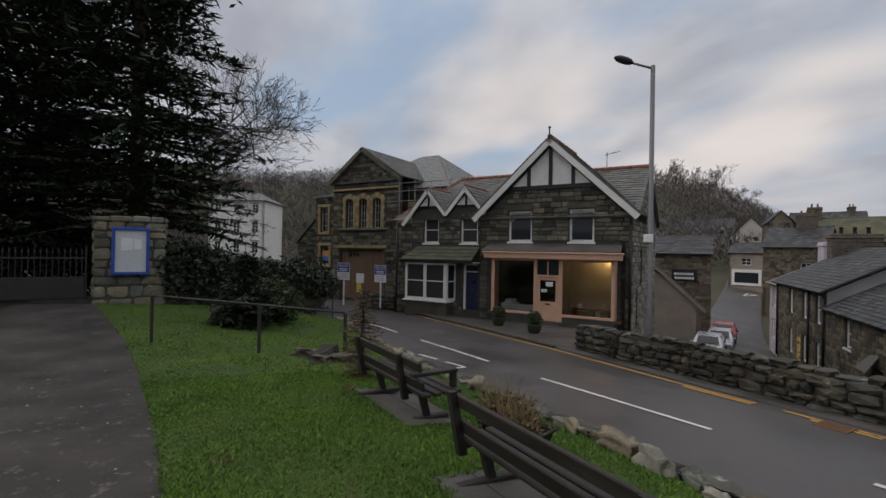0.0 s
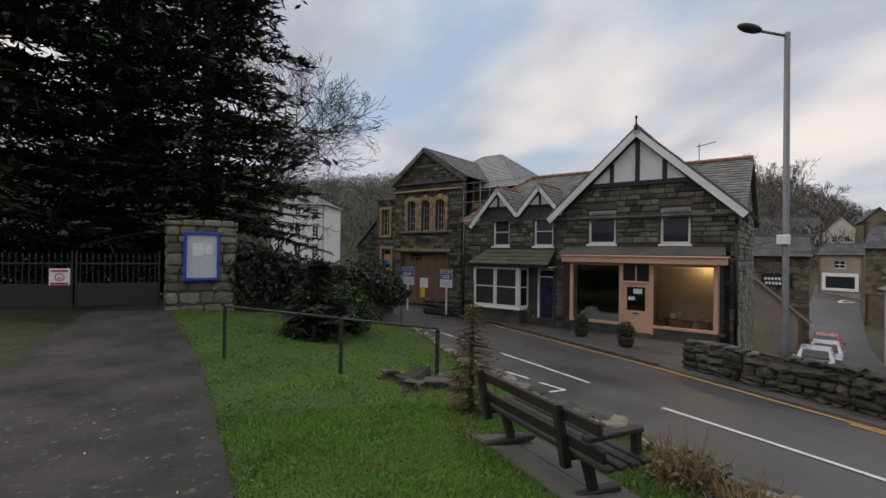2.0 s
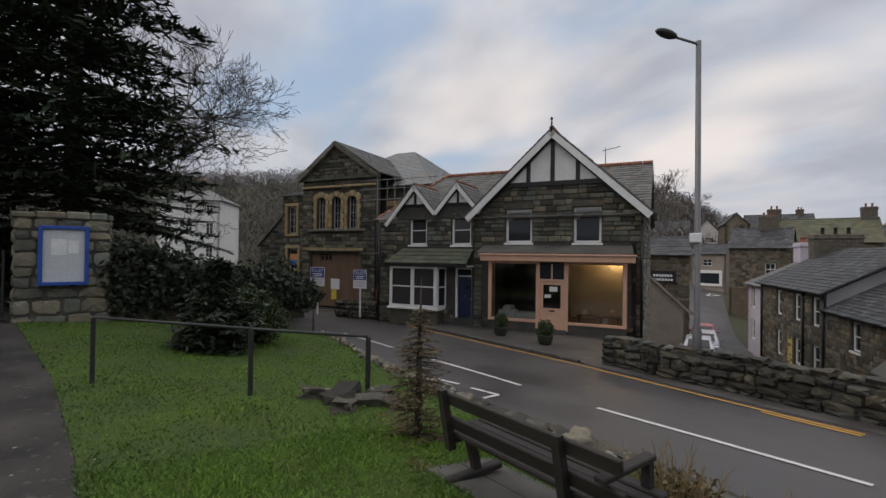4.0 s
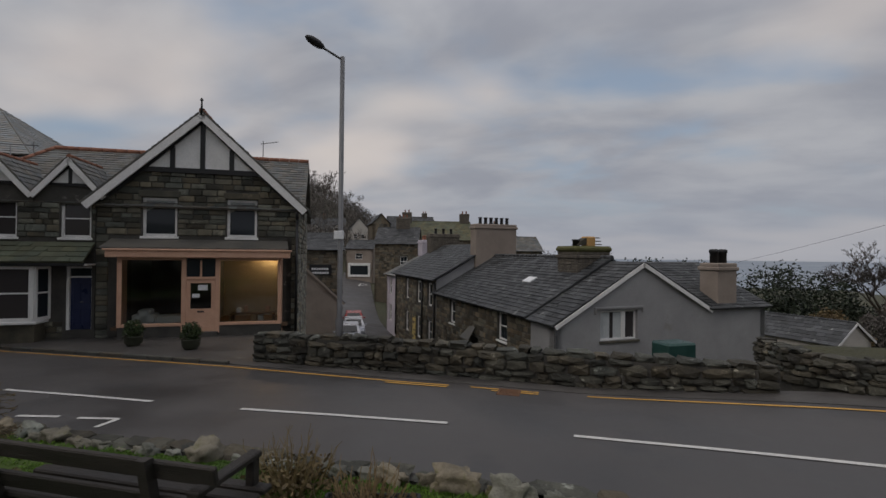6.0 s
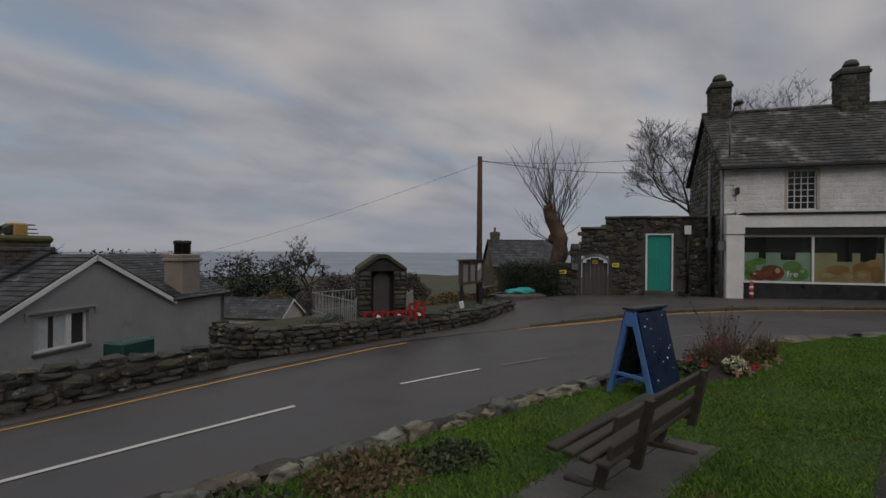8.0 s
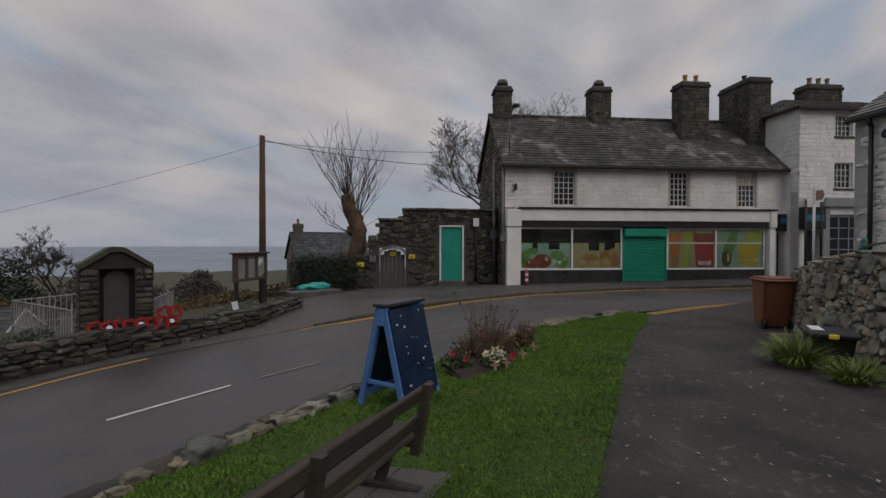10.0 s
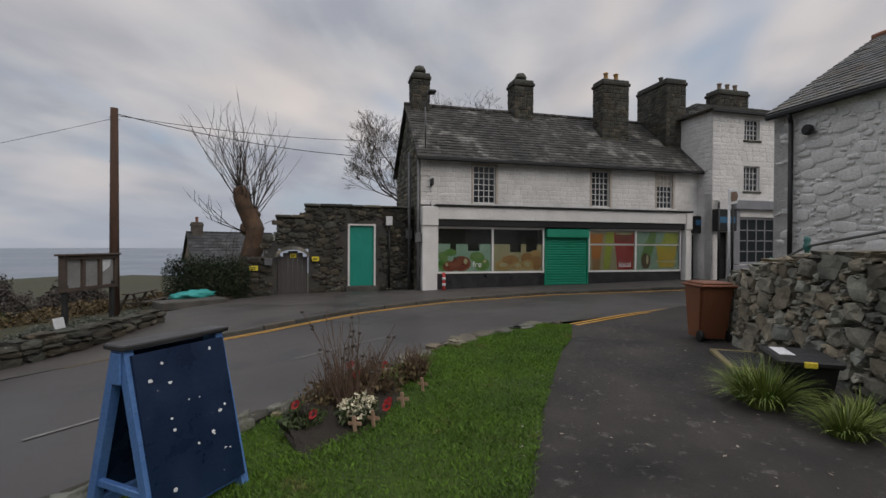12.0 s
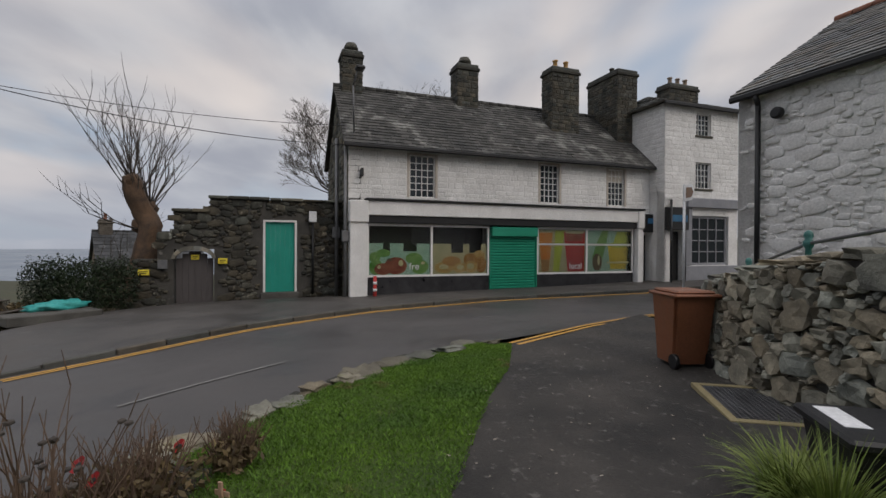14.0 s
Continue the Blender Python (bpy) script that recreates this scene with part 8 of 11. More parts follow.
def cottage_row():
    """The end cottage with its rendered gable, the stone cottage behind and the taller house; local x across, y away, z = world height."""
    m = pose(-2.8, 17.3, 0, 0, 0, 35)
    h = thing("end_cottage", m, "grey rendered cottage with slate roof below the road", "cottage")
    hole = (1.98, 3.74, -1.64, -0.52)
    EL, A, ax, ER, xr = -0.92, 1.22, 3.93, -0.60, 7.49
    wall("gable_wall", h, Matrix(), 10.8, -1.0, 0.4, M_RENDER, [hole[:2] + (-1.64, -1.0)], z0=-6)
    bm = B()
    slab(bm, [(0, 0, -1.0), (1.98, 0, -1.0), (1.98, 0, EL + 1.98 * 0.545), (0, 0, EL)], (0, 0.4, 0))
    slab(bm, [(1.98, 0, -0.52), (3.74, 0, -0.52), (3.74, 0, EL + 3.74 * 0.545), (1.98, 0, EL + 1.98 * 0.545)], (0, 0.4, 0))
    slab(bm, [(3.74, 0, -1.0), (10.8, 0, -1.0), (10.8, 0, ER), (xr, 0, ER), (ax, 0, A), (3.74, 0, EL + 3.74 * 0.545)], (0, 0.4, 0))
    part("gable", bm, M_RENDER, h)
    w = window(h, Matrix.Translation((1.98, 0, -1.64)), 1.76, 1.12, M_WHITE, 1, 1, edge=0.06, sill=M_STACK, recess=0.12, glass=M_CURTAINED)
    bm = B()
    box(bm, 1.08, 1.16, 0.12, 0.22, 0.05, 1.07, Matrix.Translation((1.98, 0, -1.64))), box(bm, 1.16, 1.24, 0.10, 0.20, 0.05, 1.07, Matrix.Translation((1.98, 0, -1.64)))
    part("mullion", bm, M_WHITE, w)
    for x0 in (0.12, 0.7):
        bm = B()
        for k in range(6):
            xx = 1.98 + x0 + 0.07 * k
            bm.faces.new([bm.verts.new(c) for c in ((xx, 0.16 + 0.004 * (k % 2), -1.6), (xx + 0.07, 0.16 + 0.004 * ((k + 1) % 2), -1.6), (xx + 0.07, 0.16, -0.6), (xx, 0.16, -0.6))])
        part("curtain", bm, mat_cloth, w, "pale drawn curtain")
    bm = B()
    bbox(bm, 1.7, 4.02, -0.07, 0.02, -0.44, -0.36, 0.01), bbox(bm, 1.7, 1.78, -0.07, 0.02, -0.62, -0.44, 0.01), bbox(bm, 3.94, 4.02, -0.07, 0.02, -0.62, -0.44, 0.01)
    part("hood_mould", bm, M_RENDER, h)
    bargeboards(h, Matrix.Translation((0, -0.15, 0)), [(-0.12, EL - 0.06), (ax, A + 0.1), (xr + 0.1, ER - 0.02)], 0.15, 0.05)
    slate_roof(h, (-0.2, -0.12, EL - 0.1), (-0.2, 1.7, EL - 0.1), (ax, -0.12, A + 0.06), (ax, 1.7, A + 0.06), M_COTROOF, 0.24, 0.34)
    slate_roof(h, (xr + 0.1, -0.12, ER), (xr + 0.1, 4, ER), (ax, -0.12, A + 0.06), (ax, 4, A + 0.06), M_COTROOF, 0.24, 0.34)
    slate_roof(h, (xr - 0.1, -0.2, ER - 0.03), (11.0, -0.2, ER - 0.03), (4.4, 3.2, A + 0.02), (10.4, 3.2, A + 0.02), M_COTROOF, 0.24, 0.34)
    wall("side_wall", h, Matrix.Translation((0, 1.7, 0)) @ pose(0, 0, 0, 0, 0, -90), 1.7, EL, 0.3, M_RENDER, z0=-6)
    wall("right_wall", h, Matrix.Translation((10.8, 0, 0)) @ pose(0, 0, 0, 0, 0, 90), 6, ER, 0.3, M_RENDER, z0=-6)
    chimney(h, 8.6, 0.5, -1.0, 1.30, 1.1, 0.9, M_TANRENDER, 0)
    for k in (-0.25, 0.25):
        bm = B()
        lathe(bm, [(0.17, 1.28), (0.17, 1.72), (0.20, 1.74), (0.20, 1.86), (0.12, 1.9)], 10, Matrix.Translation((8.6 + k, 0.5, 0)))
        part("chimney_pot", bm, M_BLACK, h, "black chimney cowl")
    bm = B()
    pipe(bm, [(-0.06, -0.1, EL - 0.1), (-0.06, -0.1, -4)], 0.05)
    part("downpipe", bm, M_BLACK, h)
    # stone cottage
    b = thing("stone_cottage", m, "long low rubble stone cottage with mossy slate roof", "cottage")
    side = Matrix.Translation((0.02, 12.9, 0)) @ pose(0, 0, 0, 0, 0, -90)
    hs = [(12.9 - 4.6, 12.9 - 3.7, -2.25, -1.0), (12.9 - 10.6, 12.9 - 9.8, -2.35, -1.1), (12.9 - 7.6, 12.9 - 6.7, -4.4, -2.6)]
    wall("side_wall", b, side, 11.2, -0.85, 0.4, M_MORTAR, hs, z0=-7)
    lay(b, rects(11.2, -5.0, -0.85, (0.14, 0.3), (0.2, 0.6), [(p - 0.05, q + 0.05, c - 0.1, e + 0.1) for p, q, c, e in hs], None, 101), P_DARK, M_BROWNSTONE_J, 0.06, m=side, limit=0)
    for p, q, c, e in hs[:2]:
        window(b, side @ Matrix.Translation((p, 0, c)), q - p, e - c, M_WHITE, 1, 2, sill=M_WHITE)
    bm = B()
    slab(bm, [(8.0, -0.5, -2.75), (6.9, -0.5, -2.75), (7.2, 0.0, -2.1), (7.8, 0, -2.1)], (0, 0, 0.06))
    ob = part("porch_hood", bm, M_SLATE, b)
    ob.matrix_local = Matrix.Translation((0.02, 12.9, 0)) @ pose(0, 0, 0, 0, 0, -90) @ Matrix.Translation((-1.9, 0, 0))
    RX, RZ2 = 3.95, 1.40
    slate_roof(b, (-0.25, 1.72, -0.95), (-0.25, 13.2, -0.95), (RX, 1.72, RZ2), (RX, 13.2, RZ2), M_COTROOF, 0.24, 0.34)
    slate_roof(b, (8.2, 1.72, -0.95), (8.2, 13.2, -0.95), (RX, 1.72, RZ2), (RX, 13.2, RZ2), M_COTROOF, 0.5, 0.8)
    ridge(b, (RX, 1.72, RZ2 + 0.08), (RX, 13.2, RZ2 + 0.08), M_COTROOF, 0.1)
    bm = B()
    bbox(bm, -0.24, 0.24, -0.34, 0.34, 0.05, 0.14, 0.02, Matrix.Translation((1.95, 5.0, 0.30)) @ pose(0, 0, 0, 0, -29, 0))
    part("skylight", bm, M_SIGNWHITE, b, "small pale roof light")
    chimney(b, 3.6, 3.2, 0.2, 1.75, 1.7, 1.5, M_BROWNSTACK, 0)
    bm = B()
    bbox(bm, 2.65, 4.55, 2.35, 4.05, 1.70, 1.98, 0.1)
    part("chimney_cap", bm, M_MOSS, b, "mossy chimney cap")
    bm = B()
    bbox(bm, 3.62, 4.1, 2.96, 3.44, 1.95, 2.42, 0.05)
    part("chimney_pot", bm, M_POT, b, "square buff clay chimney pot")
    for k in range(3):
        bm = B()
        bbox(bm, 4.05, 4.55 - 0.05 * k, 3.1, 3.3, 2.05 + 0.15 * k, 2.09 + 0.15 * k, 0.01)
        part("cowl_vane", bm, M_STACK, b)
    bm = B()
    slab(bm, [(3.1, 3.0, 2.0), (3.65, 3.0, 2.05), (3.65, 3.0, 2.38), (3.3, 3.0, 2.2)], (0, 0.4, 0))
    part("broken_slab", bm, M_STACK, b)
    bm = B()
    lathe(bm, [(0.16, 1.9), (0.15, 2.2), (0.19, 2.22), (0.19, 2.28)], 10, Matrix.Translation((3.2, 3.2, 0)))
    part("chimney_pot", bm, M_BLACK, b)
    bm = B()
    box(bm, 0.4, 7.5, 1.8, 12.8, -6, -1.0)
    part("inner_block", bm, M_MORTAR, b)
    # taller house further down
    t = thing("terrace_house", m, "two-storey stone terrace house with sash windows", "house")
    side = Matrix.Translation((0.0, 22.9, 0)) @ pose(0, 0, 0, 0, 0, -90)
    hs = [(22.9 - q - 0.45, 22.9 - q + 0.45, z0, z1) for q in (14.2, 16.6, 19.5) for z0, z1 in ((-1.85, -0.35), (-4.3, -2.8))]
    wall("side_wall", t, side, 9.9, -0.05, 0.4, M_MORTAR, hs, z0=-8)
    lay(t, rects(9.9, -5.4, -0.05, (0.16, 0.3), (0.25, 0.7), [(p - 0.1, q + 0.1, c - 0.1, e + 0.15) for p, q, c, e in hs], None, 102), P_DARK, M_BROWNSTONE_J, 0.06, m=side, limit=0)
    for p, q, c, e in hs:
        window(t, side @ Matrix.Translation((p, 0, c)), q - p, e - c, M_WHITE, 1, 2, edge=0.1)
    bm = B()
    bbox(bm, 22.9 - 17.9, 22.9 - 17.2, -0.05, 0.05, -5.0, -2.9, 0.02, side)
    part("door", bm, mat("yellow_door", (0.45, 0.33, 0.10), (0.52, 0.40, 0.14), 3, 0.5, 0.1, 30), t, "yellow front door")
    slate_roof(t, (-0.35, 12.7, -0.15), (-0.35, 23.1, -0.15), (4.0, 12.7, 2.2), (4.0, 23.1, 2.2), M_COTROOF, 0.3, 0.4)
    slate_roof(t, (8.4, 12.7, -0.15), (8.4, 23.1, -0.15), (4.0, 12.7, 2.2), (4.0, 23.1, 2.2), M_COTROOF, 0.5, 0.8)
    bm = B()
    slab(bm, [(0.0, 12.92, -6), (8, 12.92, -6), (8, 12.92, -0.1), (4, 12.92, 2.1), (0, 12.92, -0.1)], (0, 0.35, 0)), slab(bm, [(0.0, 22.5, -6), (8, 22.5, -6), (8, 22.5, -0.1), (4, 22.5, 2.1), (0, 22.5, -0.1)], (0, 0.35, 0))
    part("gable_wall", bm, M_RENDER, t)
    chimney(t, 4.0, 13.1, 0.6, 3.5, 2.9, 0.9, M_TANRENDER, 6, M_BLACK)
    chimney(t, 4.0, 22.6, 0.8, 3.2, 2.6, 0.9, M_BROWNSTACK, 3, M_BLACK)
    bm = B()
    pipe(bm, [(-0.12, 15.5, -0.2), (-0.12, 15.5, -5)], 0.06), pipe(bm, [(-0.12, 13.0, -0.2), (-0.12, 13.0, -5)], 0.06), pipe(bm, [(-0.12, 22.5, -0.2), (-0.12, 22.5, -5)], 0.06)
    part("downpipe", bm, M_BLACK, t)
    simple_house("lilac_house", m @ pose(0.6, 28.6, 0, 0, 0, -90), 5.6, 7.0, -0.4, 1.8, M_LILAC, M_SLATE, "pale lilac rendered terrace house", [(0.9, -2.2, 1.0, 1.5), (3.4, -2.2, 1.0, 1.5), (0.9, -4.6, 1.0, 1.5), (3.4, -4.6, 1.0, 1.5)], [(0.4, 1.4, 1.4, 2, M_LILAC)], base=-8)


M_BROWNSTONE_J = mat("brown_rubble_stone", (0.075, 0.066, 0.055), (0.15, 0.13, 0.105), 1.6, 0.85, 0.5, 28, vary="island", amount=0.55, c3=(0.21, 0.195, 0.165), spots=0.0, spot_scale=2.5, dist=0.02)
M_BROWNSTACK = mat("brown_chimney_stone", (0.08, 0.07, 0.058), (0.15, 0.13, 0.105), 3, 0.9, 0.8, 9, dist=0.06)
M_MOSS = mat("moss", (0.075, 0.075, 0.025), (0.12, 0.115, 0.045), 4, 0.95, 0.8, 30, dist=0.03)
M_LILAC = mat("lilac_render", (0.42, 0.38, 0.43), (0.52, 0.48, 0.53), 0.8, 0.9, 0.3, 40)
cottage_row()

# lane between the houses
LANE = [(-11, 20.5), (-14, 27), (-17, 33), (-24, 46), (-27.5, 53), (-39.7, 79), (-46, 92)]
bm = B()
strip(bm, offset(LANE, 2.6), offset(LANE, -2.4), lambda x, y: near_z(x, y) + 0.30 if y < 26 else near_z(x, y) + 0.12, 60, 6)
solo("lane", bm, M_ASPH, Matrix(), "narrow grey lane between the stone houses", "lane", kind="structure")
lane_z = lambda x, y: near_z(x, y) + 0.14  # noqa: E731
bm = B()
tri = [(-36.6, 73.0), (-37.6, 76.2), (-36.2, 75.9)]
for p, q in zip(tri, tri[1:] + tri[:1]):
    dx, dy = (Vector(q) - Vector(p)).normalized()
    k = 0.14
    bm.faces.new([bm.verts.new((x, y, lane_z(x, y) + 0.06)) for x, y in ((p[0] - dy * k, p[1] + dx * k), (p[0] + dy * k, p[1] - dx * k), (q[0] + dy * k, q[1] - dx * k), (q[0] - dy * k, q[1] + dx * k))])
solo("give_way_mark", bm, M_LINE, Matrix(), "white give way triangle painted on the lane", "road marking", kind="structure")


# ---- parked cars ----
def car(m, paint, label):
    c = thing("parked_car", m, label, "car", "parked cars")
    prof = [(-2.05, 0.35), (-2.08, 0.62), (-1.95, 0.86), (-1.1, 0.96), (-0.55, 1.38), (0.9, 1.44), (1.75, 1.0), (2.0, 0.92), (2.05, 0.4)]
    bm = B()
    rings = []
    for s, k in ((-0.86, 0.0), (-0.80, 0.03), (0.80, 0.03), (0.86, 0.0)):
        rings.append([bm.verts.new(((s if z < 1.0 else s * 0.82), y * (1 - abs(s) * 0.02), z + k)) for y, z in prof])
    n = len(prof)
    for a, b in zip(rings, rings[1:]):
        for i in range(n - 1):
            f = bm.faces.new((a[i], b[i], b[i + 1], a[i + 1]))
    bm.faces.new(rings[0][::-1]), bm.faces.new(rings[-1])
    bmesh.ops.recalc_face_normals(bm, faces=bm.faces[:])
    part("body", bm, paint, c)
    for nm, q in (("windscreen", ((-0.62, -1.06, 1.02), (0.62, -1.06, 1.02), (0.56, -0.60, 1.37), (-0.56, -0.60, 1.37))), ("rear_window", ((-0.60, 1.62, 1.10), (0.60, 1.62, 1.10), (0.56, 0.98, 1.43), (-0.56, 0.98, 1.43)))):
        bm = B()
        s = -1 if nm == "windscreen" else 1
        slab(bm, [(x, y + s * 0.01, z + 0.03) for x, y, z in q], (0, s * 0.012, 0.012))
        part(nm, bm, M_GLASS, c)
    for s in (-1, 1):
        bm = B()
        slab(bm, [(s * 0.80, -0.85, 1.02), (s * 0.80, 1.4, 1.04), (s * 0.725, 0.85, 1.36), (s * 0.725, -0.5, 1.34)], (s * 0.02, 0, 0))
        part("side_window", bm, M_GLASS, c)
        for y in (-1.3, 1.25):
            bm = B()
            tube(bm, (s * 0.66, y, 0.31), (s * 0.87, y, 0.31), 0.31, n=16)
            w = part("wheel", bm, M_BLACK, c)
            bm = B()
            tube(bm, (s * 0.87, y, 0.31), (s * 0.88, y, 0.31), 0.19, n=12)
            part("rim", bm, M_GALV, w)
        bm = B()
        bbox(bm, s * 0.62 - 0.16, s * 0.62 + 0.16, -2.09, -1.98, 0.66, 0.80, 0.03)
        part("headlight", bm, M_SIGNWHITE, c)
        bm = B()
        bbox(bm, s * 0.95 - 0.08, s * 0.95 + 0.08, -0.9, -0.75, 0.95, 1.08, 0.02)
        part("mirror", bm, paint, c)
    bm = B()
    box(bm, -0.5, 0.5, -2.10, -2.06, 0.42, 0.6)
    part("grille", bm, M_BLACK, c)
    bm = B()
    box(bm, -0.26, 0.26, -2.115, -2.102, 0.46, 0.57)
    part("number_plate", bm, M_SIGNWHITE, c)


M_SILVER = mat("silver_car_paint", (0.36, 0.37, 0.40), (0.42, 0.43, 0.46), 1, 0.3, 0, 20, metal=0.5)
M_CARRED = mat("red_car_paint", (0.28, 0.03, 0.03), (0.34, 0.05, 0.05), 1, 0.3, 0, 20, metal=0.2)
for (x, y), pt, lab in (((-17.3, 30.2), M_SILVER, "pale silver hatchback parked in the lane"), ((-19.0, 34.6), M_SILVER, "silver saloon parked in the lane"), ((-21.4, 39.6), M_CARRED, "dark red car parked in the lane")):
    car(pose(x, y, lane_z(x, y) - (0.22 if y < 32 else 0.02), 0, 0, 26), pt, lab)

# ---- village houses beyond ----
M_MOSSROOF = mat("moss_green_slate", (0.07, 0.075, 0.05), (0.12, 0.12, 0.085), 0.5, 0.8, 0.3, 20, vary="island", amount=0.2)
HOUSES = [
    # x, y, z, turn, w, d, eave, rise, wall, roof, label, windows, stacks
    (-42.5, 80, -3.2, 10, 5.2, 6, 5.4, 1.6, M_TANRENDER, M_COTROOF, "tan rendered shop house at the end of the lane", [(1.8, 3.4, 1.4, 1.1)], []),
    (-28.5, 61, -4.6, 14, 6, 8, 7.4, 2.4, M_BROWNSTONE_J, M_COTROOF, "stone house with a stout chimney", [(3.6, 1.0, 1.0, 1.5), (3.6, 4.2, 1.0, 1.4)], [(3.6, 2.0, 1.6, 3, M_BROWNSTACK)]),
    (-27, 68, -4.0, 20, 11, 7, 7.6, 3.0, M_BROWNSTONE_J, M_MOSSROOF, "long stone house with a mossy roof", [(1.5, 4.6, 1.0, 1.4), (5, 4.6, 1.0, 1.4), (8.5, 4.6, 1.0, 1.4)], [(0.8, 1.5, 1.5, 2, M_BROWNSTACK), (10.2, 1.5, 1.4, 2, M_BROWNSTACK)]),
    (-10.5, 72, -5, 25, 5, 6, 7.0, 2.2, M_BROWNSTONE_J, M_SLATE, "small stone house with white window", [(1.8, 4.4, 1.3, 1.3)], [(0.6, 1.2, 1.0, 2, M_BROWNSTACK)]),
    (-75, 118, 2.2, 30, 12, 8, 5.4, 3.8, M_CREAM, M_COTROOF, "row of cream rendered houses on the hillside", [(1, 2.8, 1.2, 1.3), (4, 2.8, 1.2, 1.3), (7, 2.8, 1.2, 1.3), (10, 2.8, 1.2, 1.3)], [(6, 1.2, 1.0, 2, M_BROWNSTACK)]),
    (-84, 116, 3.0, 30, 8, 8, 5.4, 3.6, M_CREAM, M_COTROOF, "cream rendered houses on the hillside", [(1, 2.8, 1.2, 1.3), (5, 2.8, 1.2, 1.3)], [(7, 1.2, 1.0, 2, M_BROWNSTACK)]),
    (-61, 117.8, 2.4, -60, 8, 5, 5.0, 2.9, M_CREAM, M_COTROOF, "cream rendered gabled house on the hillside", [], []),
    (-50.0, 106.8, 1.0, -58, 8, 4, 7.2, 2.3, M_BROWNSTONE_J, M_COTROOF, "dark stone gabled house above the lane", [], []),
    (-42.7, 102, 1.0, 25, 11, 7, 6.2, 3.0, M_BROWNSTONE_J, M_COTROOF, "dark house with a long slate roof", [(1, 4.0, 1.2, 1.3), (4, 4.0, 1.2, 1.3), (7, 4.0, 1.2, 1.3)], [(9, 1.2, 1.0, 2, M_BROWNSTACK)]),
    (-24, 96, -3.0, 18, 9, 7, 7.0, 3.0, M_RENDER, M_COTROOF, "grey rendered house with twin chimneys", [(1, 4.0, 1.2, 1.3), (5, 4.0, 1.2, 1.3)], [(0.8, 1.2, 1.2, 2, M_BROWNSTACK), (8, 1.2, 1.2, 2, M_BROWNSTACK)]),
    (-26.7, 32.7, -5.6, -55, 5.2, 6.0, 3.4, 3.0, M_TANRENDER, M_COTROOF, "low brown rendered outbuilding with a steep gable beside the lane", [], []),
    (-28.0, 37.0, -5.6, 30, 6.0, 8, 7.4, 1.6, M_BROWNSTONE_J, M_COTROOF, "tall stone house with a dark sign beside the lane", [], []),
    (12.0, 44.0, -6.8, -52, 6.6, 4.4, 2.2, 1.4, M_CREAM, M_COTROOF, "small slate-roofed house with a white gable window below the garden", [], []),
    (31.5, 27.5, -1.9, -40, 6.5, 6, 1.9, 2.4, M_BROWNSTONE_J, M_COTROOF, "stone cottage with a chimney beyond the hedge", [], [(0.6, 0.8, 0.9, 1, M_BROWNSTACK)]),
    (18.6, 36.5, -6.5, -20, 3.2, 4.2, 1.6, 1.2, M_BROWNSTONE_J, M_COTROOF, "low slate-roofed shed below the garden", [], []),
]

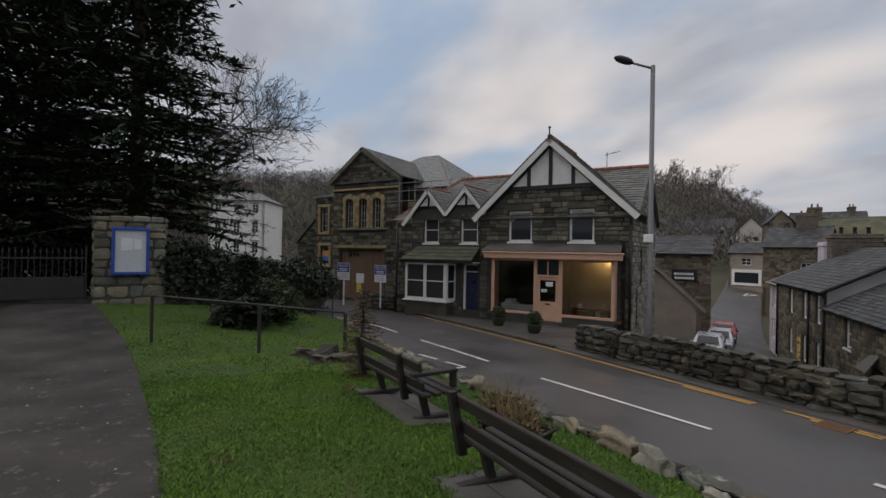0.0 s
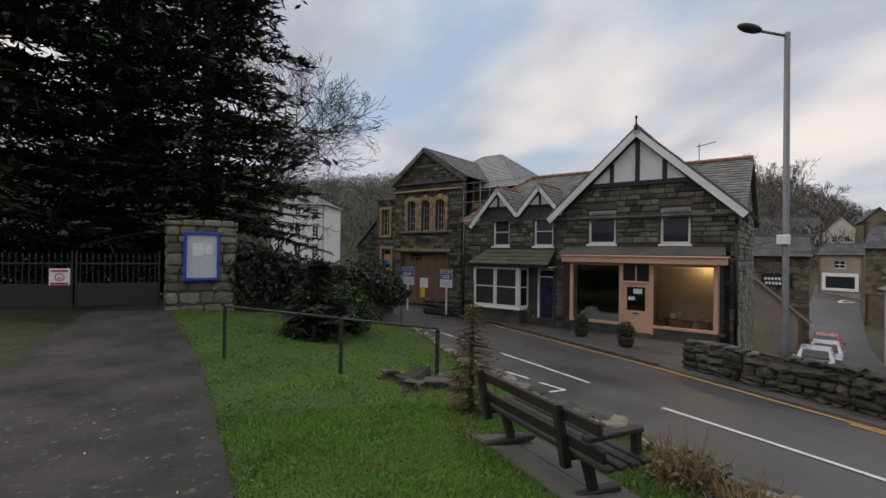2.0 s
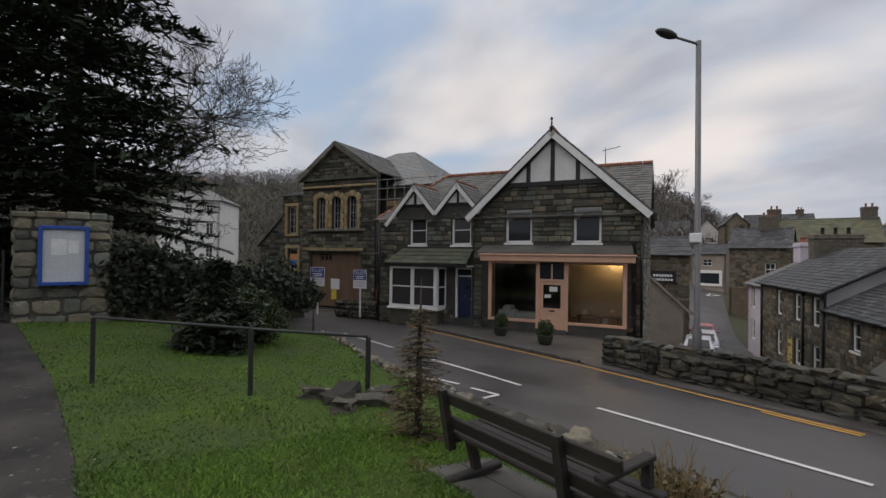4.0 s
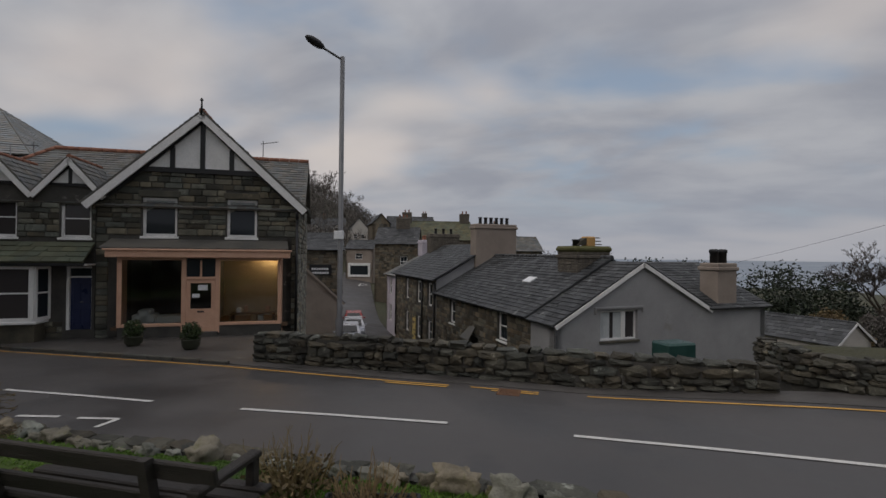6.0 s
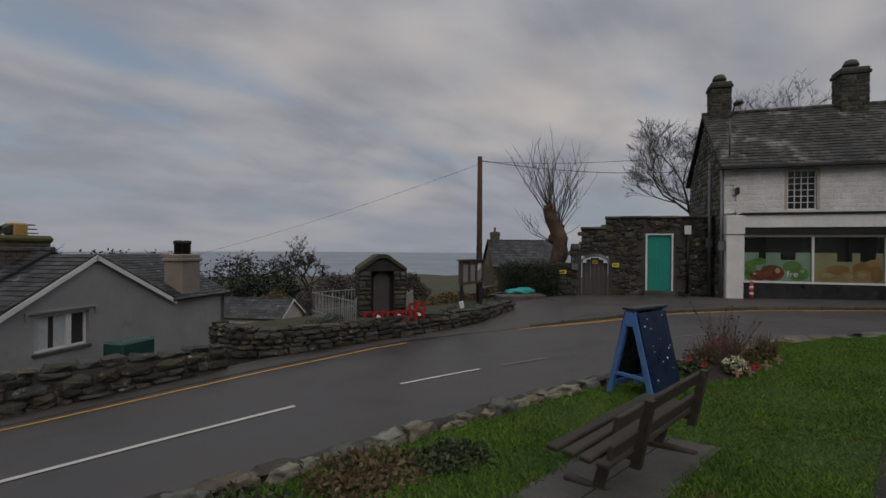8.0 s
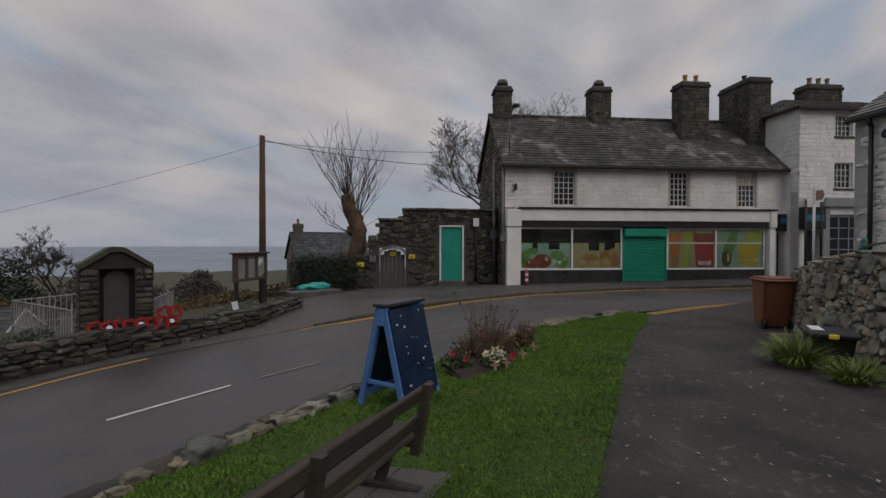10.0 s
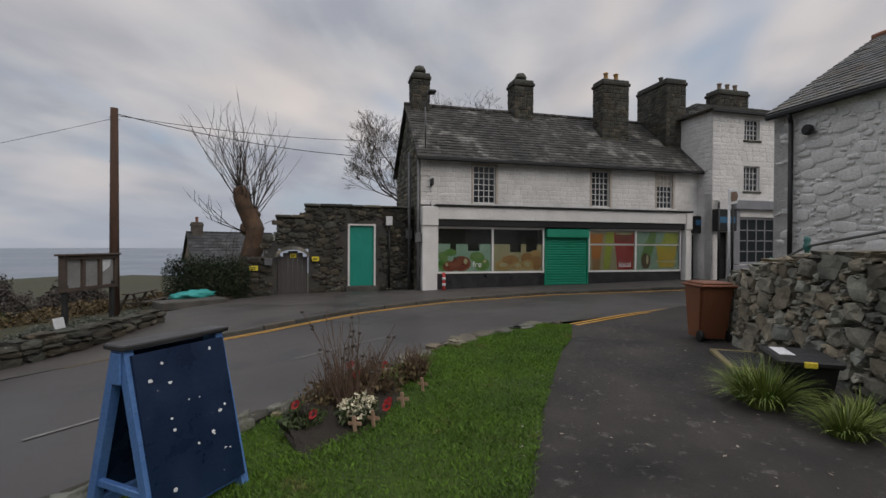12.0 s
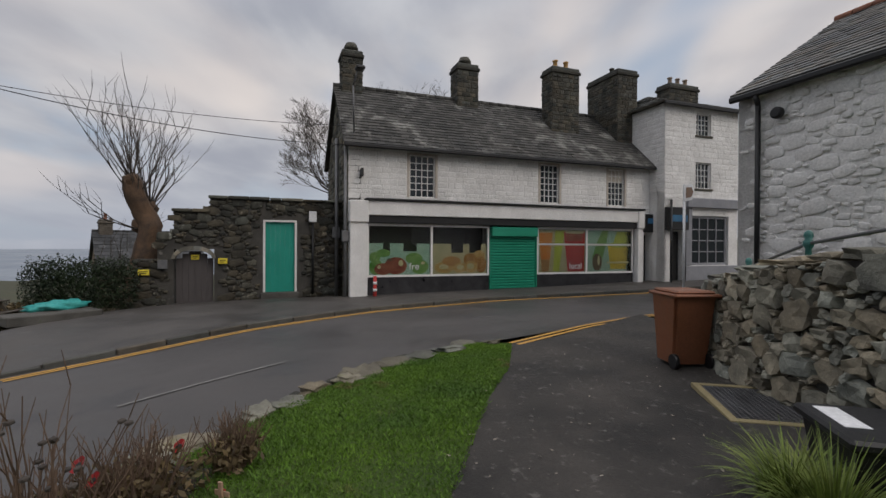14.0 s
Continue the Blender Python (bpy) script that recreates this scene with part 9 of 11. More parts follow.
for x, y, z, rot, w, d, e, ri, wm, rm, lab, wins, stacks in HOUSES:
    low, gabled = "small slate-roofed" in lab, "gabled" in lab
    sw = [(d / 2 - 0.5, 0.75, 1.0, 1.15)] if low else ([(d / 2 - 1.4, 2.6, 0.9, 1.2), (d / 2 + 0.5, 2.6, 0.9, 1.2)] if gabled else ())
    h = simple_house("village_house", pose(x, y, z, 0, 0, rot), w, d, e, ri, wm, rm, lab, wins, stacks, "village houses", side_wins=sw)
    if wm is M_BROWNSTONE_J and y < 70:
        zb = 0.0 if y < 50 else 2.5
        lay(h, rects(w, zb, e, (0.18, 0.34), (0.25, 0.75), [(a - 0.1, a + c + 0.1, b - 0.1, b + k + 0.15) for a, b, c, k in wins], None, int(abs(x * 7))), P_DARK, wm, 0.06, limit=0)
        gs_ = lambda q: (max(0.0, (q - e) / ri * d / 2) if q > e else 0.0, d - (max(0.0, (q - e) / ri * d / 2) if q > e else 0.0))  # noqa: E731
        lay(h, rects(d, zb, e + ri - 0.3, (0.18, 0.34), (0.25, 0.75), (), gs_, int(abs(x * 5))), P_DARK, wm, 0.06, m=Matrix.Translation((w, 0, 0)) @ pose(0, 0, 0, 0, 0, 90), limit=0)
    if low or "steep gable" in lab:
        bargeboards(h, Matrix.Translation((w + 0.22, 0, 0)) @ pose(0, 0, 0, 0, 0, 90), [(-0.3, e - 0.05), (d / 2, e + ri + 0.08), (d + 0.3, e - 0.05)], 0.16, 0.05, M_WHITE if low else M_TANRENDER)
    if "row of cream" in lab:
        for gx in (2.2, 8.2):
            bm = B()
            slab(bm, [(gx, -0.35, e - 0.6), (gx + 2.4, -0.35, e - 0.6), (gx + 2.4, -0.35, e + 0.5), (gx + 1.2, -0.35, e + 1.9), (gx, -0.35, e + 0.5)], (0, 2.5, 0))
            part("dormer", bm, wm, h)
            for sgn in (-1, 1):
                c = gx + 1.2
                bm = B()
                slab(bm, [(c, -0.55, e + 2.1), (c + sgn * 1.5, -0.55, e + 0.35), (c + sgn * 1.5, -0.55, e + 0.2), (c, -0.55, e + 1.9)], (0, 3.2, 0))
                part("dormer_roof", bm, rm, h)
            bm = B()
            box(bm, gx + 0.8, gx + 1.6, -0.38, -0.34, e - 0.3, e + 0.8)
            part("dormer_window", bm, M_GLASS, h)
    if "dark sign" in lab:
        bm = B()
        bbox(bm, 3.0, 5.0, -0.14, -0.03, 5.0, 6.0, 0.03)
        sb = part("sign_board", bm, M_BLACK, h, "black sign board with two pale lines of writing")
        for zz, x0, x1 in ((5.58, 3.2, 4.75), (5.22, 3.25, 4.8)):
            for k in range(7):
                bm = B()
                xa = x0 + (x1 - x0) * k / 7
                box(bm, xa, xa + (x1 - x0) / 7 * 0.7, -0.16, -0.142, zz - 0.1, zz + 0.1)
                part("print_bar", bm, M_SIGNWHITE, sb)
    if "tan rendered shop" in lab:
        bm = B()
        for q in ((0.5, 4.7, 2.2, 2.7), (0.5, 0.9, 0.1, 2.2), (4.3, 4.7, 0.1, 2.2), (0.9, 4.3, 0.1, 0.5)):
            box(bm, q[0], q[1], -0.16, -0.02, q[2], q[3])
        fr = part("shop_frame", bm, M_WHITE, h, "white shopfront frame")
        bm = B()
        box(bm, 0.9, 4.3, -0.08, -0.03, 0.5, 2.2)
        part("shop_window", bm, M_GLASS, fr)


# ---- white house and the stone house by the hall ----
def white_house():
    m = pose(-79, 4.8, 0.2, 0, 0, 62)
    h = thing("white_house", m, "three-storey white house with a grey hipped roof", "house")
    W, D, E = 8.4, 9, 8.6
    wins = [(0.9 + 2.8 * i, z, 1.0, hh) for i in range(3) for z, hh in ((6.7, 1.4), (3.7, 1.8), (0.6, 1.8))]
    wall("front_wall", h, Matrix(), W, E, 0.4, M_WHITE, [(x, x + a, z, z + b) for x, z, a, b in wins], z0=-3)
    for x, z, a, b in wins:
        window(h, Matrix.Translation((x, 0, z)), a, b, M_WHITE, 2, 3, edge=0.09, bar=0.06)
        bm = B()
        bbox(bm, x - 0.2, x + a + 0.2, -0.15, 0, z + b + 0.05, z + b + 0.22, 0.02)
        part("window_hood", bm, M_GREYPAINT, h)
    wall("side_wall", h, Matrix.Translation((W, 0, 0)) @ pose(0, 0, 0, 0, 0, 90), D, E, 0.4, M_WHITE, z0=-3)
    wall("side_wall", h, Matrix.Translation((0, D, 0)) @ pose(0, 0, 0, 0, 0, -90), D, E, 0.4, M_WHITE, z0=-3)
    wall("back_wall", h, Matrix.Translation((0, D - 0.4, 0)), W, E, 0.4, M_WHITE, z0=-3)
    for e0, e1, r0_, r1_ in (((-0.4, -0.4), (W + 0.4, -0.4), (3, D / 2), (W - 3, D / 2)), ((W + 0.4, -0.4), (W + 0.4, D + 0.4), (W - 3, D / 2), (W - 3, D / 2)), ((-0.4, D + 0.4), (-0.4, -0.4), (3, D / 2), (3, D / 2)), ((W + 0.4, D + 0.4), (-0.4, D + 0.4), (W - 3, D / 2), (3, D / 2))):
        slate_roof(h, (*e0, E), (*e1, E), (*r0_, E + 2.0), (*r1_, E + 2.0), M_LEADSLATE, 0.5, 0.7)
    chimney(h, W / 2, D / 2, E + 1.5, E + 3.4, 1.6, 0.8, M_BROWNSTACK, 3, M_POT)


white_house()


def stone_house():
    m = pose(-45.5, 10.5, -2.4, 0, 0, 60)
    h = thing("gabled_stone_house", m, "dark stone gabled house with white casement windows", "house")
    W, D, E, A = 4.6, 8, 4.6, 7.6
    holes = [(2.3, 3.9, 3.6, 4.5), (2.3, 3.9, 1.0, 2.4), (0.3, 1.1, 0, 2.2)]
    wall("gable_wall", h, Matrix(), W, E, 0.4, M_MORTAR, holes, (W / 2, A), z0=-2)
    sp = lambda z: (0.0, W) if z <= E else (W / 2 * (z - E) / (A - E), W - W / 2 * (z - E) / (A - E))  # noqa: E731
    lay(h, rects(W, 0, A - 0.3, (0.2, 0.35), (0.3, 0.8), holes, sp, 111), P_DARK, M_SLATESTONE_J, 0.06, limit=0)
    for a, b, c, d in holes[:2]:
        window(h, Matrix.Translation((a, 0, c)), b - a, d - c, M_WHITE, 4, 2, edge=0.1, bar=0.09)
    bm = B()
    box(bm, 0.3, 1.1, 0.2, 0.25, 0, 2.2)
    part("door", bm, M_BLACK, h)
    bm = B()
    for q in ((0.2, 0.3, 0, 2.3), (1.1, 1.2, 0, 2.3), (0.3, 1.1, 2.2, 2.3)):
        box(bm, q[0], q[1], -0.05, 0.1, q[2], q[3])
    part("door_frame", bm, M_WHITE, h)
    for x in (-0.2, W + 0.2):
        slate_roof(h, (x, -0.2, E - 0.1), (x, D, E - 0.1), (W / 2, -0.2, A + 0.1), (W / 2, D, A + 0.1), M_SLATE, 0.3, 0.4)
    wall("side_wall", h, Matrix.Translation((W, 0, 0)) @ pose(0, 0, 0, 0, 0, 90), D, E, 0.4, M_SLATESTONE_J, z0=-2)
    wall("side_wall", h, Matrix.Translation((0, D, 0)) @ pose(0, 0, 0, 0, 0, -90), D, E, 0.4, M_SLATESTONE_J, z0=-2)
    wall("back_wall", h, Matrix.Translation((0, D - 0.4, 0)), W, E, 0.4, M_SLATESTONE_J, z0=-2)


stone_house()


# ---- plants ----
def quads_mesh(name, centers, ax, ay, material):
    """Many loose four-cornered leaves: centre, half-length and half-width vectors for each."""
    n = len(centers)
    v = np.empty((n, 4, 3))
    v[:, 0], v[:, 1], v[:, 2], v[:, 3] = centers - ax, centers - ay * 0.9 + ax * 0.1, centers + ax, centers + ay * 0.9 + ax * 0.1
    me = bpy.data.meshes.new(name)
    me.vertices.add(4 * n)
    me.vertices.foreach_set("co", v.reshape(-1))
    me.loops.add(4 * n)
    me.loops.foreach_set("vertex_index", np.arange(4 * n, dtype=np.int32))
    me.polygons.add(n)
    me.polygons.foreach_set("loop_start", np.arange(0, 4 * n, 4, dtype=np.int32))
    me.update()
    me.validate()
    me.materials.append(material)
    return me


def unit(g, n):
    v = g.normal(size=(n, 3))
    return v / np.linalg.norm(v, axis=1)[:, None]


def leaf_cloud(name, blobs, n, size, material, parent, seed=1, aspect=0.55, hollow=0.55, kind="stuff"):
    """A crown of leaves inside several overlapping blobs (centre, radii)."""
    g = np.random.default_rng(seed)
    vol = np.array([b[1][0] * b[1][1] * b[1][2] for b in blobs]) ** 0.75
    pick = g.choice(len(blobs), n, p=vol / vol.sum())
    c, r = np.array([b[0] for b in blobs], float)[pick], np.array([b[1] for b in blobs], float)[pick]
    d = unit(g, n)
    rad = hollow + (1 - hollow) * g.random(n) ** 0.7
    lump = 1 + 0.18 * np.sin(d[:, 0] * 7 + pick) * np.cos(d[:, 1] * 6 + d[:, 2] * 5)
    p = c + d * r * (rad * lump)[:, None]
    a = unit(g, n)
    b = np.cross(a, unit(g, n))
    b /= np.linalg.norm(b, axis=1)[:, None]
    s = size * g.uniform(0.6, 1.4, n)[:, None]
    return part(name, quads_mesh(name, p, a * s, b * s * aspect, material), None, parent, kind=kind)


def conifer(x, y, z, H, R, seed, label, low=1.5, material=None, dense=1.0, leaf=1.0, power=0.75):
    t = thing("conifer_tree", pose(x, y, z), label, "tree")
    g = np.random.default_rng(seed)
    bm = B()
    s = min(1.0, H / 12)
    tube(bm, (0, 0, -0.1), (0.1 * s, 0, H * 0.5), 0.34 * s, 0.22 * s, 10)
    tube(bm, (0.1 * s, 0, H * 0.5), (0.1 * s, 0.1 * s, H), 0.22 * s, 0.02 * s, 8)
    part("trunk", bm, M_BARK, t)
    limbs = B()
    C, A, W = [], [], []
    h = low
    while h < H - 0.3:
        f = (h - low) / (H - low)
        reach = R * (1 - f) ** power * (0.75 + 0.35 * math.sin(h * 2.1) ** 2) + 0.25 * s
        for k in range(int(g.integers(6, 9))):
            az = g.uniform(0, 6.283)
            L = reach * g.uniform(0.65, 1.12)
            droop = g.uniform(-0.30, 0.05)
            d = np.array([math.cos(az), math.sin(az), 0.0])
            p0 = np.array([0.05 * s, 0.05 * s, h])
            p1 = p0 + d * L + np.array([0, 0, L * droop])
            tube(limbs, p0, p1, (0.05 * (1 - f) + 0.012) * s, 0.006 * s, 4, False)
            m = int(L * 17 * dense)
            u = g.uniform(0.12, 1.0, m) ** 0.75
            side = np.array([-d[1], d[0], 0.0])
            spread = (0.12 * leaf + 0.34 * L * 0.30 * np.sin(u * 2.6)) * g.normal(size=m)
            pts = p0 + np.outer(u, p1 - p0) + np.outer(spread, side) + np.outer(-0.10 * np.abs(spread) - 0.05 * leaf * g.random(m), [0, 0, 1])
            ax = d * 0.5 + np.outer(np.sign(spread) * g.uniform(0.2, 0.9, m), side) + g.normal(scale=0.25, size=(m, 3))
            ax /= np.linalg.norm(ax, axis=1)[:, None]
            ln = g.uniform(0.12, 0.34, m)[:, None] * leaf
            C.append(pts), A.append(ax * ln)
            w = np.cross(ax, [0, 0, 1.0]) + g.normal(scale=0.3, size=(m, 3))
            w /= np.linalg.norm(w, axis=1)[:, None]
            W.append(w * ln * 0.28)
        h += g.uniform(0.22, 0.42) * max(0.18, s)
    part("branchwork", limbs, M_BARK, t, kind="stuff")
    part("crown", quads_mesh("crown", np.concatenate(C), np.concatenate(A), np.concatenate(W), material or M_NEEDLE), None, t, kind="stuff")
    return t


def bare_tree(name, x, y, z, H, seed, label, material=None, depth=6, spread=0.55, trunk=0.28, fine=1.0, ratio=0.76):
    t = thing(name, pose(x, y, z), label, "tree")
    g = random.Random(seed)
    bm, tw = B(), B()

    def grow(p, d, L, r, k):
        bend = Vector((g.uniform(-1, 1), g.uniform(-1, 1), g.uniform(-0.3, 0.6))) * 0.18
        mid = p + d * L * 0.5
        d2 = (d + bend).normalized()
        q = mid + d2 * L * 0.5
        target = bm if k >= depth - 2 else tw
        n = 7 if k >= depth - 1 else (5 if k >= depth - 2 else 3)
        tube(target, p, mid, r, r * 0.85, n, False)
        tube(target, mid, q, r * 0.85, r * 0.68, n, False)
        if k <= 0:
            return
        for _ in range(2 if g.random() < 0.35 else 3):
            ax = Vector((g.uniform(-1, 1), g.uniform(-1, 1), g.uniform(-0.5, 0.5))).normalized()
            nd = (d2 + ax * spread * g.uniform(0.7, 1.5) + Vector((0, 0, 0.12))).normalized()
            grow(q if g.random() < 0.7 else mid, nd, L * ratio * g.uniform(0.75, 1.1), max(r * 0.58, 0.009 * fine), k - 1)

    grow(Vector((0, 0, -0.2)), Vector((0, 0, 1)), H * 0.30, trunk, depth)
    part("trunk", bm, material or M_BARK, t)
    part("twig_mass", tw, M_TWIG, t, kind="stuff")
    return t


# churchyard conifers behind the gate
conifer(-25.0, -1.4, -0.4, 27, 5.0, 1, "tall dark conifer with drooping boughs behind the gate", 3.2, dense=1.1, leaf=1.1, power=0.45)
conifer(-24.5, -9.3, -0.4, 24, 6.5, 2, "dense dark yew-like conifer behind the gate", 3.0, dense=1.5, leaf=1.2, power=0.5)
conifer(-32, -6, -0.4, 20, 6.0, 4, "dark conifer in the churchyard", 1.0, dense=1.2, leaf=1.2, power=0.6)
sh = thing("evergreen_shrub", pose(-27, -5, -0.5), "dark evergreen undergrowth behind the gate", "shrub")
leaf_cloud("foliage", [((0, 0, 1.0), (2.2, 4.5, 1.7)), ((-2, -4, 1.4), (2.5, 4, 2.0)), ((-4, 3, 1.2), (3, 3, 2.2)), ((1.2, 4.2, 1.0), (1.6, 1.8, 1.6))], 16000, 0.13, M_NEEDLE, sh, 12, hollow=0.2)

bare_tree("bare_tree", -33, -2.0, -2.2, 24.5, 5, "large leafless tree behind the ivy wall", depth=9, spread=0.66, trunk=0.34, fine=1.1)
bare_tree("bare_tree", 43.8, 12.9, -2.0, 14.2, 26, "dense leafless tree behind the shop", depth=9, spread=0.62, trunk=0.34, fine=1.1, ratio=0.80)
bare_tree("bare_tree", 25.5, 51, -6.5, 9.5, 9, "round leafless tree on the slope", depth=8, spread=0.7, trunk=0.22, fine=2.2)
bare_tree("bare_tree", -8, 95, -6, 12, 10, "leafless tree above the roofs", depth=5, spread=0.7, trunk=0.25, fine=3)
bare_tree("bare_tree", 4, 88, -7, 11, 11, "leafless tree above the roofs", depth=5, spread=0.7, trunk=0.25, fine=3)
bare_tree("bare_tree", -18, 110, -4, 13, 13, "leafless tree above the roofs", depth=5, spread=0.7, trunk=0.25, fine=3)
bare_tree("bare_tree", 14, 70, -7, 9, 14, "leafless tree on the slope", depth=5, spread=0.7, trunk=0.2, fine=2.5)


def pollard():
    t = thing("pollard_tree", pose(19.6, 13.6, -0.9), "pollarded tree with hollow pale trunk and upright shoots", "tree")
    bm = B()
    pts = [Vector((-0.2, 0, -0.1)), Vector((-0.05, 0, 0.8)), Vector((0.0, -0.18, 2.0)), Vector((0.1, -0.32, 3.1)), Vector((-0.1, 0.0, 3.9)), Vector((-0.2, 0.2, 4.7))]
    rad = [0.60, 0.52, 0.42, 0.40, 0.36, 0.33]
    # one gnarled, swelling stem
    rings, turns = 26, 16
    loops = []
    for i in range(rings):
        s = i / (rings - 1) * (len(pts) - 1)
        k = min(int(s), len(pts) - 2)
        u = (s - k) * (s - k) * (3 - 2 * (s - k))
        c, w = pts[k].lerp(pts[k + 1], s - k) * 0.6 + pts[k].lerp(pts[k + 1], u) * 0.4, rad[k] + (rad[k + 1] - rad[k]) * u
        loops.append([bm.verts.new(c + Vector((math.cos(a), math.sin(a), 0)) * w * (1 + 0.35 * noise.noise(Vector((math.cos(a) * 1.4, math.sin(a) * 1.4, c.z * 1.3))))) for a in [6.2832 * j / turns for j in range(turns)]])
    for lo, hi in zip(loops, loops[1:]):
        for j in range(turns):
            bm.faces.new((lo[j], lo[(j + 1) % turns], hi[(j + 1) % turns], hi[j]))
    bm.faces.new(loops[-1])
    for c, r in ((pts[-1], 0.33), (Vector((0.42, 0, 3.75)), 0.3), (Vector((0.15, 0.1, 3.1)), 0.36), (Vector((0.1, -0.1, 1.2)), 0.4)):
        k = B()
        bmesh.ops.create_icosphere(k, subdivisions=2, radius=r)
        for v in k.verts:
            v.co *= 1 + 0.25 * noise.noise(v.co * 5)
        join(bm, k, Matrix.Translation(c))
    part("trunk", bm, M_PALEBARK, t, smooth=True)
    # no cavity is cut: a black lump stands in for the hollow's shade
    bm = B()
    k = B()
    bmesh.ops.create_icosphere(k, subdivisions=2, radius=0.5)
    join(bm, k, Matrix.Translation((0.02, -0.33, 0.75)) @ Matrix.Diagonal((0.32, 0.3, 0.7, 1)))
    part("hollow", bm, M_BLACK, t, "black lump painted in for the shaded hollow in the trunk")
    g = random.Random(17)
    bm = B()

    def shoot(p, d, L, r, k):
        q = p
        for i in range(4):
            d = (d + Vector((g.uniform(-1, 1), g.uniform(-1, 1), 0.5)) * 0.10).normalized()
            n = q + d * L / 4
            tube(bm, q, n, r * (1 - i * 0.2), r * (0.8 - i * 0.2), 4, False)
            q = n
            if k and i and g.random() < 0.8:
                shoot(q, (d + Vector((g.uniform(-1, 1), g.uniform(-1, 1), 0.2)) * 0.6).normalized(), L * 0.5, r * 0.6, k - 1)

    for c, n in ((pts[-1], 17), (Vector((0.45, 0, 3.8)), 17), (Vector((0.1, 0, 3.0)), 6), (Vector((-0.2, 0, 4.0)), 10)):
        for _ in range(n):
            a = g.uniform(0, 6.283)
            tilt = g.uniform(0.1, 0.85)
            shoot(c, Vector((math.cos(a) * tilt, math.sin(a) * tilt, 1)).normalized(), g.uniform(1.4, 2.8), 0.026, 2)
    for a, L in ((3.3, 2.6), (2.9, 2.0), (0.2, 1.8)):
        shoot(Vector((0, 0, 2.9)), Vector((math.cos(a), math.sin(a) * 0.6, 0.15)).normalized(), L, 0.03, 2)
    for i in range(10):
        shoot(Vector((-0.9 + 0.1 * i, 0.4, 0.3)), Vector((g.uniform(-0.5, 0.3), g.uniform(-0.3, 0.3), 1)).normalized(), g.uniform(1.2, 2.2), 0.02, 1)
    part("shoot_mass", bm, M_TWIG, t, kind="stuff")


pollard()


def shrub(name, m, label, blobs, n, size, material, category="shrub", seed=1, stems=True, hollow=0.5):
    s = thing(name, m, label, category)
    if stems:
        bm = B()
        g = random.Random(seed)
        for b in blobs[:4]:
            tube(bm, (b[0][0] * 0.3, b[0][1] * 0.3, -0.1), Vector(b[0]), 0.04, 0.015, 5)
        part("stem", bm, M_BARK, s)
    leaf_cloud("foliage", blobs, n, size, material, s, seed, hollow=hollow)
    return s


shrub("round_shrub", pose(-15.2, 2.5, lawn_z(-15.2, 2.5)), "rounded green rhododendron-like shrub on the lawn", [((0, 0, 0.62), (0.92, 0.98, 0.70)), ((0.2, 0.4, 0.48), (0.8, 0.7, 0.55)), ((-0.4, -0.4, 0.66), (0.7, 0.7, 0.66))], 12000, 0.055, M_SHRUB, seed=21)
conifer(-14.1, 1.75, lawn_z(-14.1, 1.75), 2.3, 1.0, 22, "small dark bushy conifer on the lawn", 0.15, M_IVY, dense=5.0, leaf=0.4)
ivy = thing("ivy_hedge", pose(-18.5, 0, -0.4), "ivy-smothered wall sloping away from the pillar", "hedge")
bm = B()
slab(bm, [(-0.2, -0.2, -0.2), (-0.2, 5.2, -0.2), (-0.2, 5.2, 0.9), (-0.2, -0.2, 1.7)], (0.4, 0, 0))
part("wall_core", bm, M_WALLSTONE_J, ivy, "rubble wall under the ivy")
leaf_cloud("foliage", [((0, 0.2 + 0.7 * i, 1.15 - 0.09 * i), (0.55, 0.75, 1.25 - 0.1 * i)) for i in range(8)], 15000, 0.085, M_IVY, ivy, 23, hollow=0.6)
shrub("dark_bush", pose(-24, 5.2, -1.6), "dark bushes behind the ivy wall", [((0, 0, 1.2), (1.8, 1.6, 1.5)), ((-3, 1.5, 1.2), (2.2, 1.6, 1.6))], 6000, 0.1, M_IVY, seed=24)
shrub("yard_hedge", Matrix.Translation(AB(21.6, 3.5, -0.75)) @ pose(0, 0, 0, 0, 0, GRID - 90), "clipped dark hedge beside the yard wall", [((x, 0, 0.85), (0.45, 0.5, 0.95)) for x in (-1.25, -0.95, -0.65, -0.35, -0.05, 0.25, 0.55, 0.85, 1.15)], 20000, 0.035, M_HEDGE, "hedge", 25)
